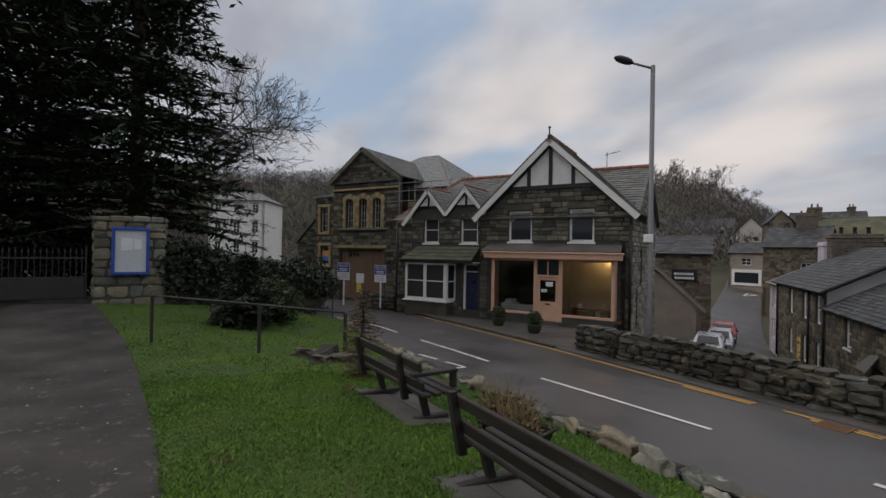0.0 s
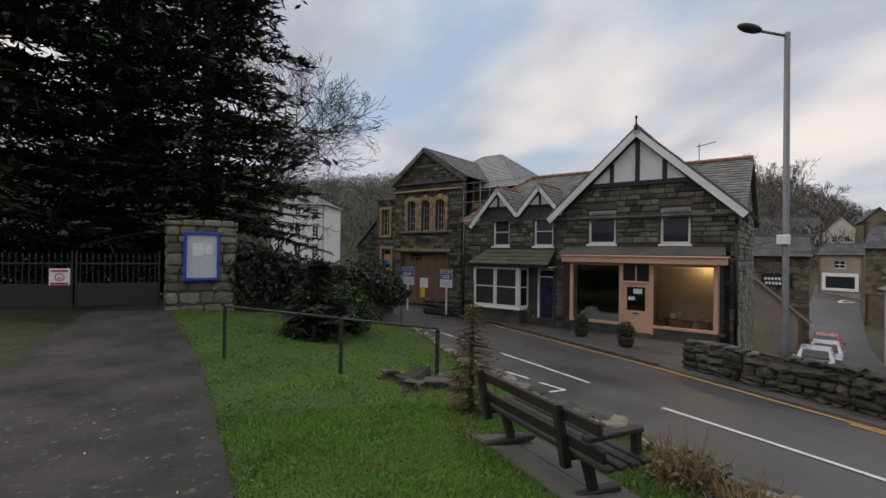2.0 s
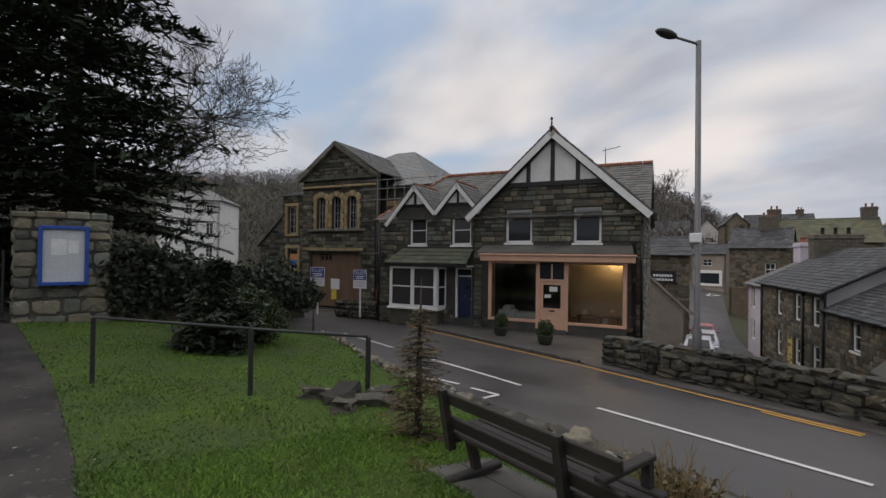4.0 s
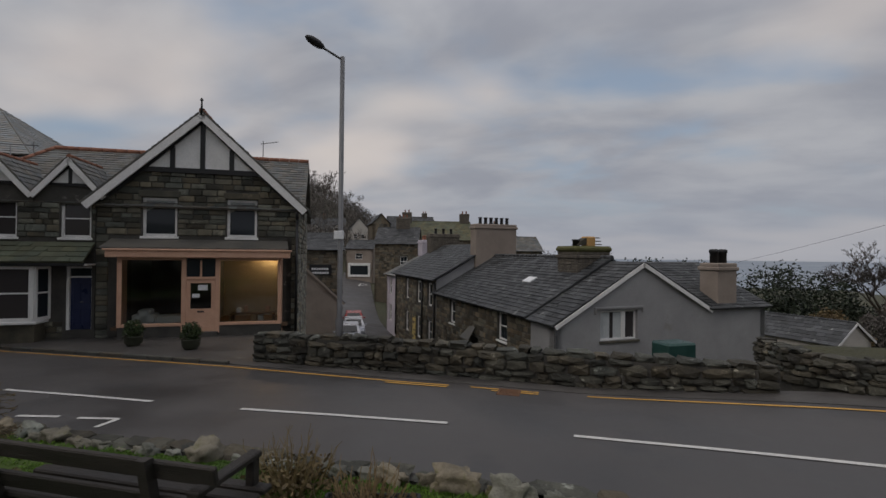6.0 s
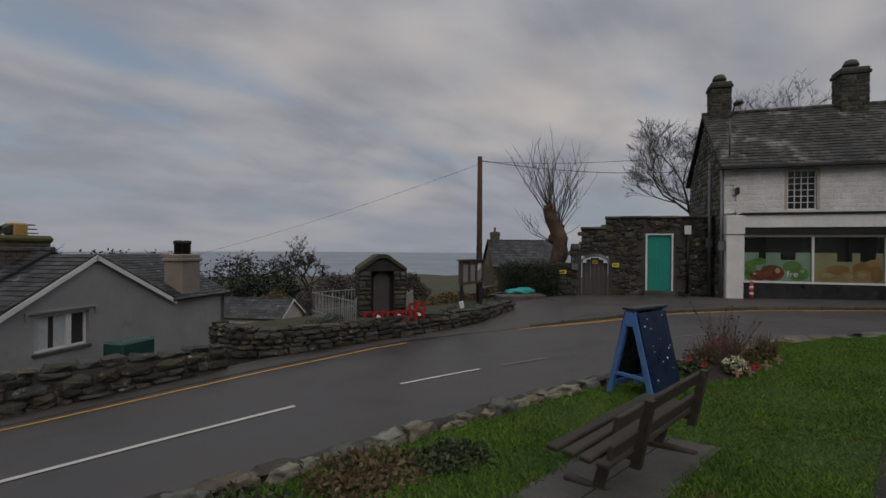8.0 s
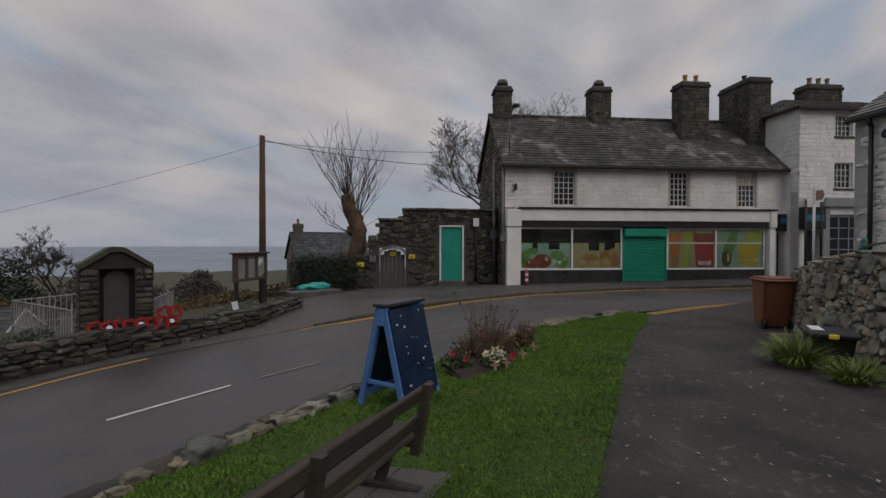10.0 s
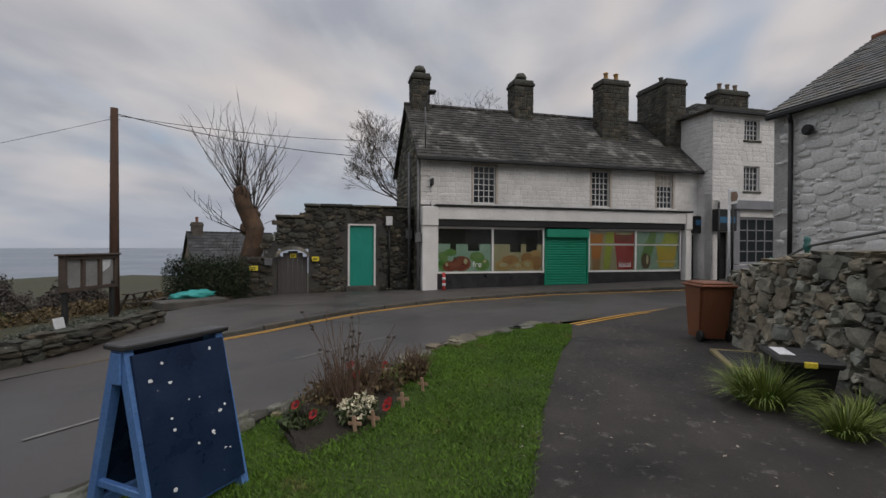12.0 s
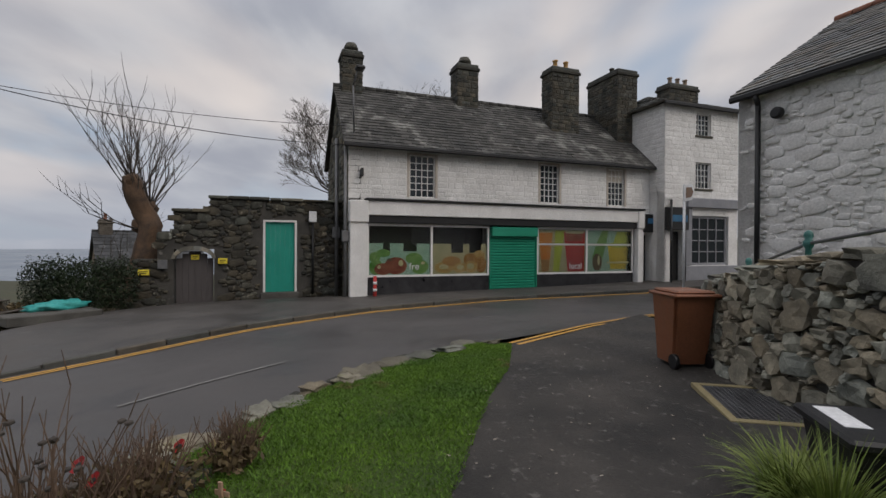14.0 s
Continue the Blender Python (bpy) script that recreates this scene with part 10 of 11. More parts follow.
for k, (x, y, z, s, lab, mt) in enumerate(((16, 50, -7, 4.0, "dark evergreen trees on the slope", M_IVY), (10, 52, -7, 4.0, "dark evergreen trees on the slope", M_HEDGE), (20.5, 51, -6.8, 3.5, "dark evergreen trees on the slope", M_IVY), (25, 46, -6.4, 2.6, "scrubby brown-green bushes on the slope", M_WOODS), (5, 54, -7.5, 4.4, "dark evergreen trees on the slope", M_HEDGE), (29.5, 47, -6.0, 2.5, "scrubby brown bushes on the slope", M_WOODS), (-2, 60, -8, 5.0, "dark evergreen trees on the slope", M_IVY), (35, 44, -5.2, 1.9, "scrubby brown bushes on the slope", M_WOODS), (17.5, 43.5, -6, 1.7, "golden-brown bush on the slope", M_DRYSHRUB), (23, 39.5, -5.6, 1.3, "low dark bush on the slope", M_HEDGE))):
    shrub("slope_bush", pose(x, y, z), lab, [((0, 0, s * 0.8), (s * 1.0, s * 0.9, s * 1.15)), ((s, 0.3 * s, s * 0.5), (s, s * 0.8, s * 0.75)), ((-s, -0.3 * s, s * 0.6), (s * 0.9, s * 0.9, s * 0.8)), ((0.4 * s, 0, s * 1.3), (s * 0.5, s * 0.5, s * 0.7))], 9000, 0.11 + 0.012 * s, mt, "bush", 40 + k)
for k, (x, y, w) in enumerate(((13, 15.5, 2.2), (10.5, 16.5, 1.6), (16.5, 15.4, 1.4))):
    shrub("garden_shrub", pose(x, y, -1.15), "low scrubby garden shrub beyond the wall", [((0, 0, 0.25), (w, 0.8, 0.42)), ((w * 0.6, 0.4, 0.3), (w * 0.5, 0.7, 0.38))], 2600, 0.07, M_SHRUB if k % 2 else M_DRYSHRUB, "shrub", 60 + k)

M_SILVERLEAF = mat("silver_green_leaves", (0.075, 0.088, 0.070), (0.15, 0.165, 0.135), 2, 0.8, 0.0, 10, vary="island", amount=0.5)
for k, (x, y, w) in enumerate(((9.3, 11.25, 0.55), (10.5, 11.45, 0.7), (11.9, 11.55, 0.6), (5.0, 12.3, 0.7))):
    shrub("wall_plant", pose(x, y, -0.72), "low silvery-green plant spilling along the garden wall", [((0, 0, 0.12), (w, 0.28, 0.16)), ((w * 0.6, 0.2, 0.16), (w * 0.5, 0.3, 0.18))], 2400, 0.03, M_SILVERLEAF, "plant", 160 + k)

# winter woods on the hillsides, seen far off
def woods():
    g = np.random.default_rng(77)
    w = thing("hillside_woods", Matrix(), "bare brown winter woods covering the hills", "woods", kind="stuff")
    P = []
    for _ in range(6500):
        az, r = radians(-float(g.uniform(18, 125))), float(g.uniform(105, 330))
        x, y = r * math.sin(az), r * math.cos(az)
        P.append((x, y, terrain(x, y)))
    P = np.array(P)
    n = 36
    c = np.repeat(P, n, 0)
    k = len(c)
    d = unit(g, k)
    hgt = np.repeat(g.uniform(5, 9, len(P)), n)
    pos = c + d * np.stack([hgt * 0.42, hgt * 0.42, hgt * 0.45], 1) + np.stack([0 * hgt, 0 * hgt, hgt * 0.55], 1)
    a = np.stack([g.normal(scale=0.8, size=k), g.normal(scale=0.8, size=k), np.ones(k)], 1)
    a *= (g.uniform(0.4, 1.5, k) / np.linalg.norm(a, axis=1))[:, None]
    b = np.cross(a, unit(g, k)) * 0.10
    part("treetops", quads_mesh("treetops", pos, a, b, M_WOODS), None, w, kind="stuff")


woods()
for k in range(10):
    az, rr = radians(-36.5 + 1.1 * k), 215 + 17 * (k % 3)
    x, y = rr * math.sin(az), rr * math.cos(az)
    bare_tree("bare_tree", x, y, terrain(x, y) - 0.5, 15 + 2 * (k % 4), 300 + k, "leafless tree along the wooded ridge", depth=6, spread=0.6, trunk=0.3, fine=4.5)

# ---- grass ----
def grass():
    g = np.random.default_rng(5)
    parent = thing("lawn_grass", Matrix(), "short damp green grass blades on the lawn", "grass", kind="stuff")
    pts = []
    for n, x0, x1 in ((170000, -7.5, 2.5), (120000, 2.5, 12.1), (30000, -18.4, -7.5)):
        x = g.uniform(x0, x1, n)
        t = g.random(n)
        lo = np.interp(x, [p[0] for p in PATHEDGE], [p[1] for p in PATHEDGE])
        hi = np.interp(x, [p[0] for p in STONELINE[:-1]], [p[1] for p in STONELINE[:-1]])
        y = lo + (hi - lo) * t - 0.03
        pts.append(np.stack([x, y], 1))
    p = np.concatenate(pts)
    for x0, x1, y0, y1 in ((-6.15, -4.45, 2.12, 2.85), (0.55, 2.6, 1.18, 2.05), (-3.3, -1.4, 1.75, 2.5)):
        edge_in = 0.05
        p = p[~((p[:, 0] > x0 + edge_in) & (p[:, 0] < x1 - edge_in) & (p[:, 1] > y0 + edge_in) & (p[:, 1] < y1 - edge_in))]
    # heights from a fine grid
    gx, gy = np.linspace(-19, 13, 129), np.linspace(-2.5, 6.5, 46)
    Z = np.array([[lawn_z(a, b) for b in gy] for a in gx])
    i = np.clip((p[:, 0] + 19) / 32 * 128, 0, 127.999)
    j = np.clip((p[:, 1] + 2.5) / 9 * 45, 0, 44.999)
    i0, j0 = i.astype(int), j.astype(int)
    fi, fj = i - i0, j - j0
    z = Z[i0, j0] * (1 - fi) * (1 - fj) + Z[i0 + 1, j0] * fi * (1 - fj) + Z[i0, j0 + 1] * (1 - fi) * fj + Z[i0 + 1, j0 + 1] * fi * fj
    c = np.column_stack([p, z])
    n = len(c)
    tuft = 0.5 + 0.5 * np.sin(c[:, 0] * 2.3 + np.sin(c[:, 1] * 3.1)) * np.cos(c[:, 1] * 2.7 + 0.7 * c[:, 0])
    h = (0.008 + 0.014 * g.random(n)) * (0.5 + 0.9 * tuft)
    lean = g.normal(scale=0.7, size=(n, 2))
    ax = np.column_stack([lean * h[:, None], h])
    wd = g.uniform(0.003, 0.007, n) * np.where(c[:, 0] < -7.5, 1.9, 1.0)
    az = g.uniform(0, 6.283, n)
    ay = np.column_stack([np.cos(az) * wd, np.sin(az) * wd, 0 * wd])
    part("sward", quads_mesh("sward", c + ax * 0.8, ax, ay, M_GRASS), None, parent, kind="stuff")


grass()
# fallen leaves and grit on the path and grass
def litter():
    g = np.random.default_rng(8)
    parent = thing("fallen_leaves", Matrix(), "scattered pale fallen leaves on the path", "leaf litter", kind="stuff")
    n = 900
    x = g.uniform(-9, 12, n)
    y = np.interp(x, [p[0] for p in PATHEDGE], [p[1] for p in PATHEDGE]) - g.random(n) ** 1.6 * 3.0 + 0.15
    c = np.array([(a, b, lawn_z(a, b) + 0.006) for a, b in zip(x, y)])
    az = g.uniform(0, 6.283, n)
    s = (0.004 + 0.022 * g.random(n) ** 3)[:, None]
    ax = np.column_stack([np.cos(az), np.sin(az), g.normal(scale=0.15, size=n)]) * s
    ay = np.column_stack([-np.sin(az), np.cos(az), g.normal(scale=0.15, size=n)]) * s * 0.6
    part("leaf_litter", quads_mesh("leaf_litter", c, ax, ay, mat("pale_dead_leaf", (0.22, 0.19, 0.14), (0.36, 0.33, 0.28), 9, 0.8, 0, 30, vary="island", amount=0.4)), None, parent, kind="stuff")


litter()


# ---- gate, pillars and the parish notice board ----
def gate_pillar(x, y, w, d, hgt, label, seed):
    p = thing("gate_pillar", pose(x, y, lawn_z(x, y) - 0.1, 0, 0, 3), label, "pillar", "gate pillars")
    bm = B()
    box(bm, 0.03, d, -w / 2 + 0.03, w / 2 - 0.03, 0, hgt - 0.12)
    part("core", bm, M_MORTAR, p)
    face = Matrix.Translation((d, -w / 2, 0)) @ pose(0, 0, 0, 0, 0, 90)
    lay(p, rects(w, 0, hgt - 0.15, (0.22, 0.42), (0.3, 0.7), (), None, seed), P_PALE, M_DRYSTONE_J, 0.06, m=face)
    lay(p, rects(d, 0, hgt - 0.15, (0.22, 0.42), (0.3, 0.7), (), None, seed + 1), P_PALE, M_DRYSTONE_J, 0.06, m=Matrix.Translation((d, w / 2, 0)) @ pose(0, 0, 0, 0, 0, 180))
    lay(p, rects(d, 0, hgt - 0.15, (0.22, 0.42), (0.3, 0.7), (), None, seed + 2), P_PALE, M_DRYSTONE_J, 0.06, m=Matrix.Translation((0, -w / 2, 0)))
    y0 = -w / 2 - 0.06
    r = random.Random(seed)
    while y0 < w / 2:
        k = min(r.uniform(0.35, 0.6), w / 2 + 0.06 - y0)
        bm = B()
        bbox(bm, -0.05, d + 0.08, y0, y0 + k - 0.01, hgt - 0.16, hgt + r.uniform(-0.03, 0.04), 0.03)
        part("cap_stone", bm, M_DRYSTONE, p)
        y0 += k
    return p


P_PALE = pool("stone", mat("pillar_stone", (0.10, 0.10, 0.085), (0.20, 0.195, 0.165), 2.2, 0.9, 0.6, 26, vary="object", amount=0.4, c3=(0.30, 0.30, 0.28), spots=0.02, spot_scale=3.5, dist=0.025), seed=3)
gate_pillar(-19.1, -1.2, 1.95, 0.9, 2.95, "broad pale stone gate pillar with a notice board", 120)
gate_pillar(-18.7, -7.6, 1.4, 0.9, 2.9, "pale stone gate pillar beside the iron gate", 130)
nb = thing("parish_notice_board", pose(-18.12, -1.15, lawn_z(-18.1, -1.1) + 0.95, 0, 0, 93), "blue framed notice board fixed to the pillar", "notice board")
bm = B()
W2, H2 = 1.02, 1.52
for q in ((-W2 / 2, -W2 / 2 + 0.09, 0, H2), (W2 / 2 - 0.09, W2 / 2, 0, H2), (-W2 / 2 + 0.09, W2 / 2 - 0.09, 0, 0.09), (-W2 / 2 + 0.09, W2 / 2 - 0.09, H2 - 0.09, H2)):
    bbox(bm, q[0], q[1], -0.10, 0.04, q[2], q[3], 0.01)
part("frame", bm, mat("royal_blue_paint", (0.02, 0.06, 0.30), (0.03, 0.09, 0.38), 4, 0.5, 0.1, 40), nb)
bm = B()
box(bm, -W2 / 2 + 0.05, W2 / 2 - 0.05, -0.03, 0.03, 0.05, H2 - 0.05)
part("panel", bm, mat("pale_board", (0.50, 0.53, 0.56), (0.58, 0.61, 0.64), 1.5, 0.4, 0, 30), nb)
for q in ((-0.26, 0.05, 0.78, 1.18), (0.08, 0.3, 0.82, 1.15)):
    bm = B()
    box(bm, q[0], q[1], -0.04, -0.032, q[2], q[3])
    part("paper", bm, M_SIGNWHITE, nb)

gt = thing("iron_gate", pose(-18.35, -2.25, lawn_z(-18.3, -4) - 0.02, 0, 0, -88), "black iron double gate with spear tops, closed", "gate")
for x0 in (0.05, 2.2):
    for x in (x0, x0 + 2.05):
        bm = B()
        bbox(bm, x, x + 0.05, -0.03, 0.03, 0.06, 1.75, 0.008)
        part("stile", bm, M_IRON, gt)
    for z in (0.12, 0.75, 1.35):
        bm = B()
        bbox(bm, x0 + 0.05, x0 + 2.05, -0.02, 0.02, z, z + 0.05, 0.006)
        part("rail", bm, M_IRON, gt)
    for k in range(14):
        x = x0 + 0.13 + k * 0.142
        bm = B()
        tube(bm, (x, 0, 0.12), (x, 0, 1.55), 0.013, n=5)
        tube(bm, (x, 0, 1.55), (x, 0, 1.70), 0.028, 0.002, 5)
        part("spear_bar", bm, M_IRON, gt)
    bm = B()
    box(bm, x0 + 0.06, x0 + 2.04, 0.03, 0.045, 0.14, 0.76)
    part("sheet_panel", bm, M_IRON, gt)
gs = thing("gate_sign", pose(-18.28, -4.75, lawn_z(-18.3, -3.8) + 0.72, 0, 0, 92), "small white sign with red lettering on the gate", "sign")
bm = B()
bbox(bm, -0.24, 0.24, -0.045, -0.03, 0, 0.5, 0.004)
part("plate", bm, M_SIGNWHITE, gs)
bm = B()
for q in ((-0.2, 0.2, 0.40, 0.46), (-0.2, 0.2, 0.04, 0.10), (-0.05, 0.05, 0.20, 0.24)):
    box(bm, q[0], q[1], -0.052, -0.047, q[2], q[3])
part("print_bar", bm, M_POST_RED, gs)
bm = B()
for k in range(20):
    a0, a1 = k * 6.283 / 20, (k + 1) * 6.283 / 20
    bm.faces.new([bm.verts.new((r_ * math.cos(a), -0.05, 0.25 + r_ * math.sin(a))) for r_, a in ((0.09, a0), (0.115, a0), (0.115, a1), (0.09, a1))])
part("ring", bm, M_POST_RED, gs)

# railing on the lawn
rl = thing("lawn_railing", Matrix(), "thin black iron railing on the lawn", "railing")
RPT = [(-11.3, -0.35, 0.60), (-9.55, 1.45, 0.52), (-8.95, 2.95, 0.36)]
for x, y, z in RPT:
    bm = B()
    bbox(bm, x - 0.03, x + 0.03, y - 0.03, y + 0.03, lawn_z(x, y) - 0.1, z, 0.006)
    part("post", bm, M_IRON, rl)
bm = B()
pipe(bm, [Vector(p) + Vector((0, 0, 0.01)) for p in RPT], 0.022, 6)
part("rail", bm, M_DARKMETAL, rl)
r = random.Random(66)
DKROCK = [rock_mesh(r, M_WALLSTONE, "boulder", 0.75, 2, 0.4) for _ in range(4)]
for x, y, s in ((-9.1, 2.2, 0.5), (-8.75, 2.45, 0.75), (-8.45, 2.75, 0.55), (-8.3, 2.3, 0.5), (-8.75, 3.1, 0.5), (-8.2, 2.95, 0.4)):
    ob = new("boulder", DKROCK[r.randrange(4)])
    ob.matrix_basis = Matrix.Translation((x, y, lawn_z(x, y) + 0.05)) @ Matrix.Rotation(r.uniform(0, 6), 4, "Z") @ Matrix.Diagonal((s, s * 0.7, s * 0.55, 1))
    tagged(ob, "dark mossy boulder lying on the lawn", "boulder", "boulders")


# small brown conifer, planter and dry plants
def brown_conifer():
    x, y = -6.95, 2.55
    conifer(x, y, lawn_z(x, y), 1.7, 0.40, 31, "small browning conifer seedling behind the bench", 0.06, M_DRYSHRUB, dense=7.0, leaf=0.12)


def dry_plant(name, m, label, stems, hgt, seed, material=None, leaves=0, spread=0.25, lm=None, heads=0):
    p = thing(name, m, label, "plant")
    g = random.Random(seed)
    bm = B()
    tips = []
    for _ in range(stems):
        a, s = g.uniform(0, 6.283), g.uniform(0.1, 1.0)
        q = Vector((math.cos(a) * spread * s * 0.5, math.sin(a) * spread * s * 0.5, 0))
        d = Vector((math.cos(a) * s * 0.55, math.sin(a) * s * 0.55, 1)).normalized()
        L = hgt * g.uniform(0.5, 1.0)
        for i in range(4):
            nx = q + d * L / 4
            tube(bm, q, nx, 0.007 - 0.0012 * i, 0.006 - 0.0012 * i, 4, False)
            if i and g.random() < 0.7:
                e = nx + (d + Vector((g.uniform(-1, 1), g.uniform(-1, 1), 0.3)) * 0.7).normalized() * L * 0.22
                tube(bm, nx, e, 0.004, 0.002, 3, False)
                tips.append(e)
            d = (d + Vector((g.uniform(-1, 1), g.uniform(-1, 1), 0.1)) * 0.16).normalized()
            q = nx
        tips.append(q)
    part("stem", bm, material or M_TWIG, p, kind="stuff")
    if leaves:
        leaf_cloud("foliage", [((0, 0, hgt * 0.28), (spread, spread, hgt * 0.32))], leaves, 0.03, lm or M_DRYSHRUB, p, seed, hollow=0.1)
    if heads:
        bm = B()
        for t in tips[:heads]:
            k = B()
            bmesh.ops.create_icosphere(k, subdivisions=1, radius=0.022)
            join(bm, k, Matrix.Translation(t) @ Matrix.Diagonal((1.2, 1.0, 0.7, 1)))
        part("seed_head", bm, M_TWIG, p, kind="stuff")
    return p


brown_conifer()
px, py = -3.75, 3.0
tr = thing("planter_trough", pose(px, py, lawn_z(px, py), 0, 0, 15), "black plastic planter trough on the lawn", "planter")
bm = B()
slab(bm, [(-0.26, -0.15, 0), (0.26, -0.15, 0), (0.32, -0.19, 0.2), (-0.32, -0.19, 0.2)], (0, 0.02, 0)), slab(bm, [(-0.26, 0.13, 0), (0.26, 0.13, 0), (0.32, 0.17, 0.2), (-0.32, 0.17, 0.2)], (0, 0.02, 0))
for s in (-1, 1):
    slab(bm, [(s * 0.26, -0.15, 0), (s * 0.26, 0.15, 0), (s * 0.32, 0.19, 0.2), (s * 0.32, -0.19, 0.2)], (-s * 0.02, 0, 0))
box(bm, -0.27, 0.27, -0.14, 0.14, 0.02, 0.15)
part("trough", bm, M_BLACK, tr)
bm = B()
pipe(bm, [(-0.33, -0.2, 0.2), (0.33, -0.2, 0.2), (0.33, 0.2, 0.2), (-0.33, 0.2, 0.2), (-0.33, -0.2, 0.2)], 0.018, 6)
part("rim", bm, M_BLACK, tr)
dry_plant("dry_plant", pose(px, py, lawn_z(px, py) + 0.12), "straw-brown dead stems in the trough", 60, 0.36, 33, mat("straw_stems", (0.16, 0.11, 0.05), (0.24, 0.17, 0.09), 4, 0.9, 0, 20), 500, 0.35)
dry_plant("dry_plant", pose(-4.7, 3.55, lawn_z(-4.7, 3.55)), "straw-brown tussock at the lawn edge", 70, 0.42, 34, mat("straw_grass", (0.15, 0.11, 0.05), (0.22, 0.17, 0.08), 4, 0.9, 0, 20), 700, 0.45)
dry_plant("bed_plants", pose(-0.9, 3.3, lawn_z(-0.9, 3.3)), "reddish-green low plants at the lawn edge", 20, 0.2, 35, None, 1600, 0.55, M_SHRUB)
dry_plant("bed_plants", pose(0.2, 3.2, lawn_z(0.2, 3.2)), "reddish-green low plants at the lawn edge", 20, 0.22, 36, None, 1800, 0.6, M_DRYSHRUB)
dry_plant("bed_plants", pose(0.9, 2.9, lawn_z(0.9, 2.9)), "reddish-green low plants at the lawn edge", 16, 0.2, 37, None, 1200, 0.4, M_SHRUB)

# ---- remembrance flower bed ----
M_BEDTWIG = mat("brown_bed_stems", (0.095, 0.062, 0.042), (0.17, 0.115, 0.08), 4, 0.9, 0.0, 10)
bm = B()
bmesh.ops.create_icosphere(bm, subdivisions=3, radius=1.0)
for v in bm.verts:
    v.co *= 1 + 0.15 * noise.noise(v.co * 3)
solo("flower_bed", bm, mat("dark_soil", (0.022, 0.017, 0.012), (0.045, 0.036, 0.026), 6, 0.95, 0.9, 25, dist=0.04), Matrix.Translation((6.3, 2.05, lawn_z(6.3, 2.05) - 0.02)) @ Matrix.Rotation(0.15, 4, "Z") @ Matrix.Diagonal((1.15, 0.62, 0.10, 1)), "dark soil bed with remembrance flowers in the lawn", "flower bed")
dry_plant("bare_shrub", pose(6.15, 2.05, lawn_z(6.1, 2.0) + 0.05), "leggy bare shrub with dead flower heads", 34, 0.98, 71, M_BEDTWIG, 0, 0.36, None, 26)
dry_plant("bare_shrub", pose(6.8, 2.1, lawn_z(6.8, 2.1) + 0.03), "twiggy brown heather clump in the bed", 120, 0.46, 72, M_BEDTWIG, 900, 0.45)
dry_plant("bare_shrub", pose(7.3, 1.75, lawn_z(7.3, 1.75) + 0.03), "twiggy brown heather clump in the bed", 90, 0.40, 73, M_BEDTWIG, 500, 0.22)
dry_plant("bare_shrub", pose(6.4, 2.35, lawn_z(6.4, 2.35) + 0.03), "twiggy brown heather clump in the bed", 110, 0.42, 74, M_BEDTWIG, 700, 0.45)
dry_plant("bare_shrub", pose(5.75, 2.35, lawn_z(5.75, 2.35) + 0.03), "low green tussock in the bed", 20, 0.25, 75, None, 900, 0.25, M_SHRUB)
fl = thing("white_flowers", pose(5.85, 1.85, lawn_z(5.85, 1.85) + 0.04), "bunch of cream and yellow artificial flowers", "flowers")
leaf_cloud("blossom", [((0, 0, 0.14), (0.24, 0.17, 0.09))], 300, 0.026, mat("cream_petals", (0.55, 0.50, 0.32), (0.68, 0.64, 0.50), 12, 0.7, 0, 30, vary="island", amount=0.3), fl, 76)
leaf_cloud("foliage", [((0, 0, 0.09), (0.26, 0.18, 0.10))], 420, 0.035, M_SHRUB, fl, 77)
r = random.Random(80)
for x, y, z in ((6.0, 1.6, 0.1), (5.65, 2.2, 0.18), (6.55, 2.25, 0.42), (6.6, 2.2, 0.30), (7.2, 2.1, 0.25), (5.75, 2.45, 0.25), (6.2, 1.66, 0.08)):
    f = thing("poppy", pose(x, y, lawn_z(x, y) + z, -50, 0, 70), "red paper poppy in the flower bed", "flower", "poppies")
    bm = B()
    for k in range(5):
        a = k * 6.283 / 5
        bm.faces.new([bm.verts.new(c) for c in ((0, 0, 0), (0.05 * math.cos(a - 0.6), 0.05 * math.sin(a - 0.6), 0.012), (0.052 * math.cos(a), 0.052 * math.sin(a), 0.02), (0.05 * math.cos(a + 0.6), 0.05 * math.sin(a + 0.6), 0.012))])
    part("petal", bm, M_RED, f)
    bm = B()
    tube(bm, (0, 0, 0), (0, 0, 0.014), 0.016, n=8)
    part("centre", bm, M_BLACK, f)
for x, y, a in ((6.25, 1.52, 80), (6.75, 1.46, 70), (5.6, 1.75, 85), (5.72, 1.62, 75)):
    c = thing("wooden_cross", pose(x, y, lawn_z(x, y) - 0.03, 0, 6, a), "small wooden remembrance cross with a poppy", "cross", "remembrance crosses")
    M_X = mat("pale_cross_wood", (0.34, 0.22, 0.14), (0.42, 0.29, 0.20), 6, 0.8, 0.2, 30) if "pale_cross_wood" not in bpy.data.materials else bpy.data.materials["pale_cross_wood"]
    bm = B()
    bbox(bm, -0.018, 0.018, -0.008, 0.008, -0.05, 0.19, 0.003)
    part("upright", bm, M_X, c)
    bm = B()
    bbox(bm, -0.07, 0.07, -0.012, -0.003, 0.10, 0.135, 0.003)
    part("crosspiece", bm, M_X, c)
    bm = B()
    tube(bm, (0, -0.014, 0.118), (0, -0.02, 0.118), 0.026, n=8)
    part("poppy", bm, M_RED, c)


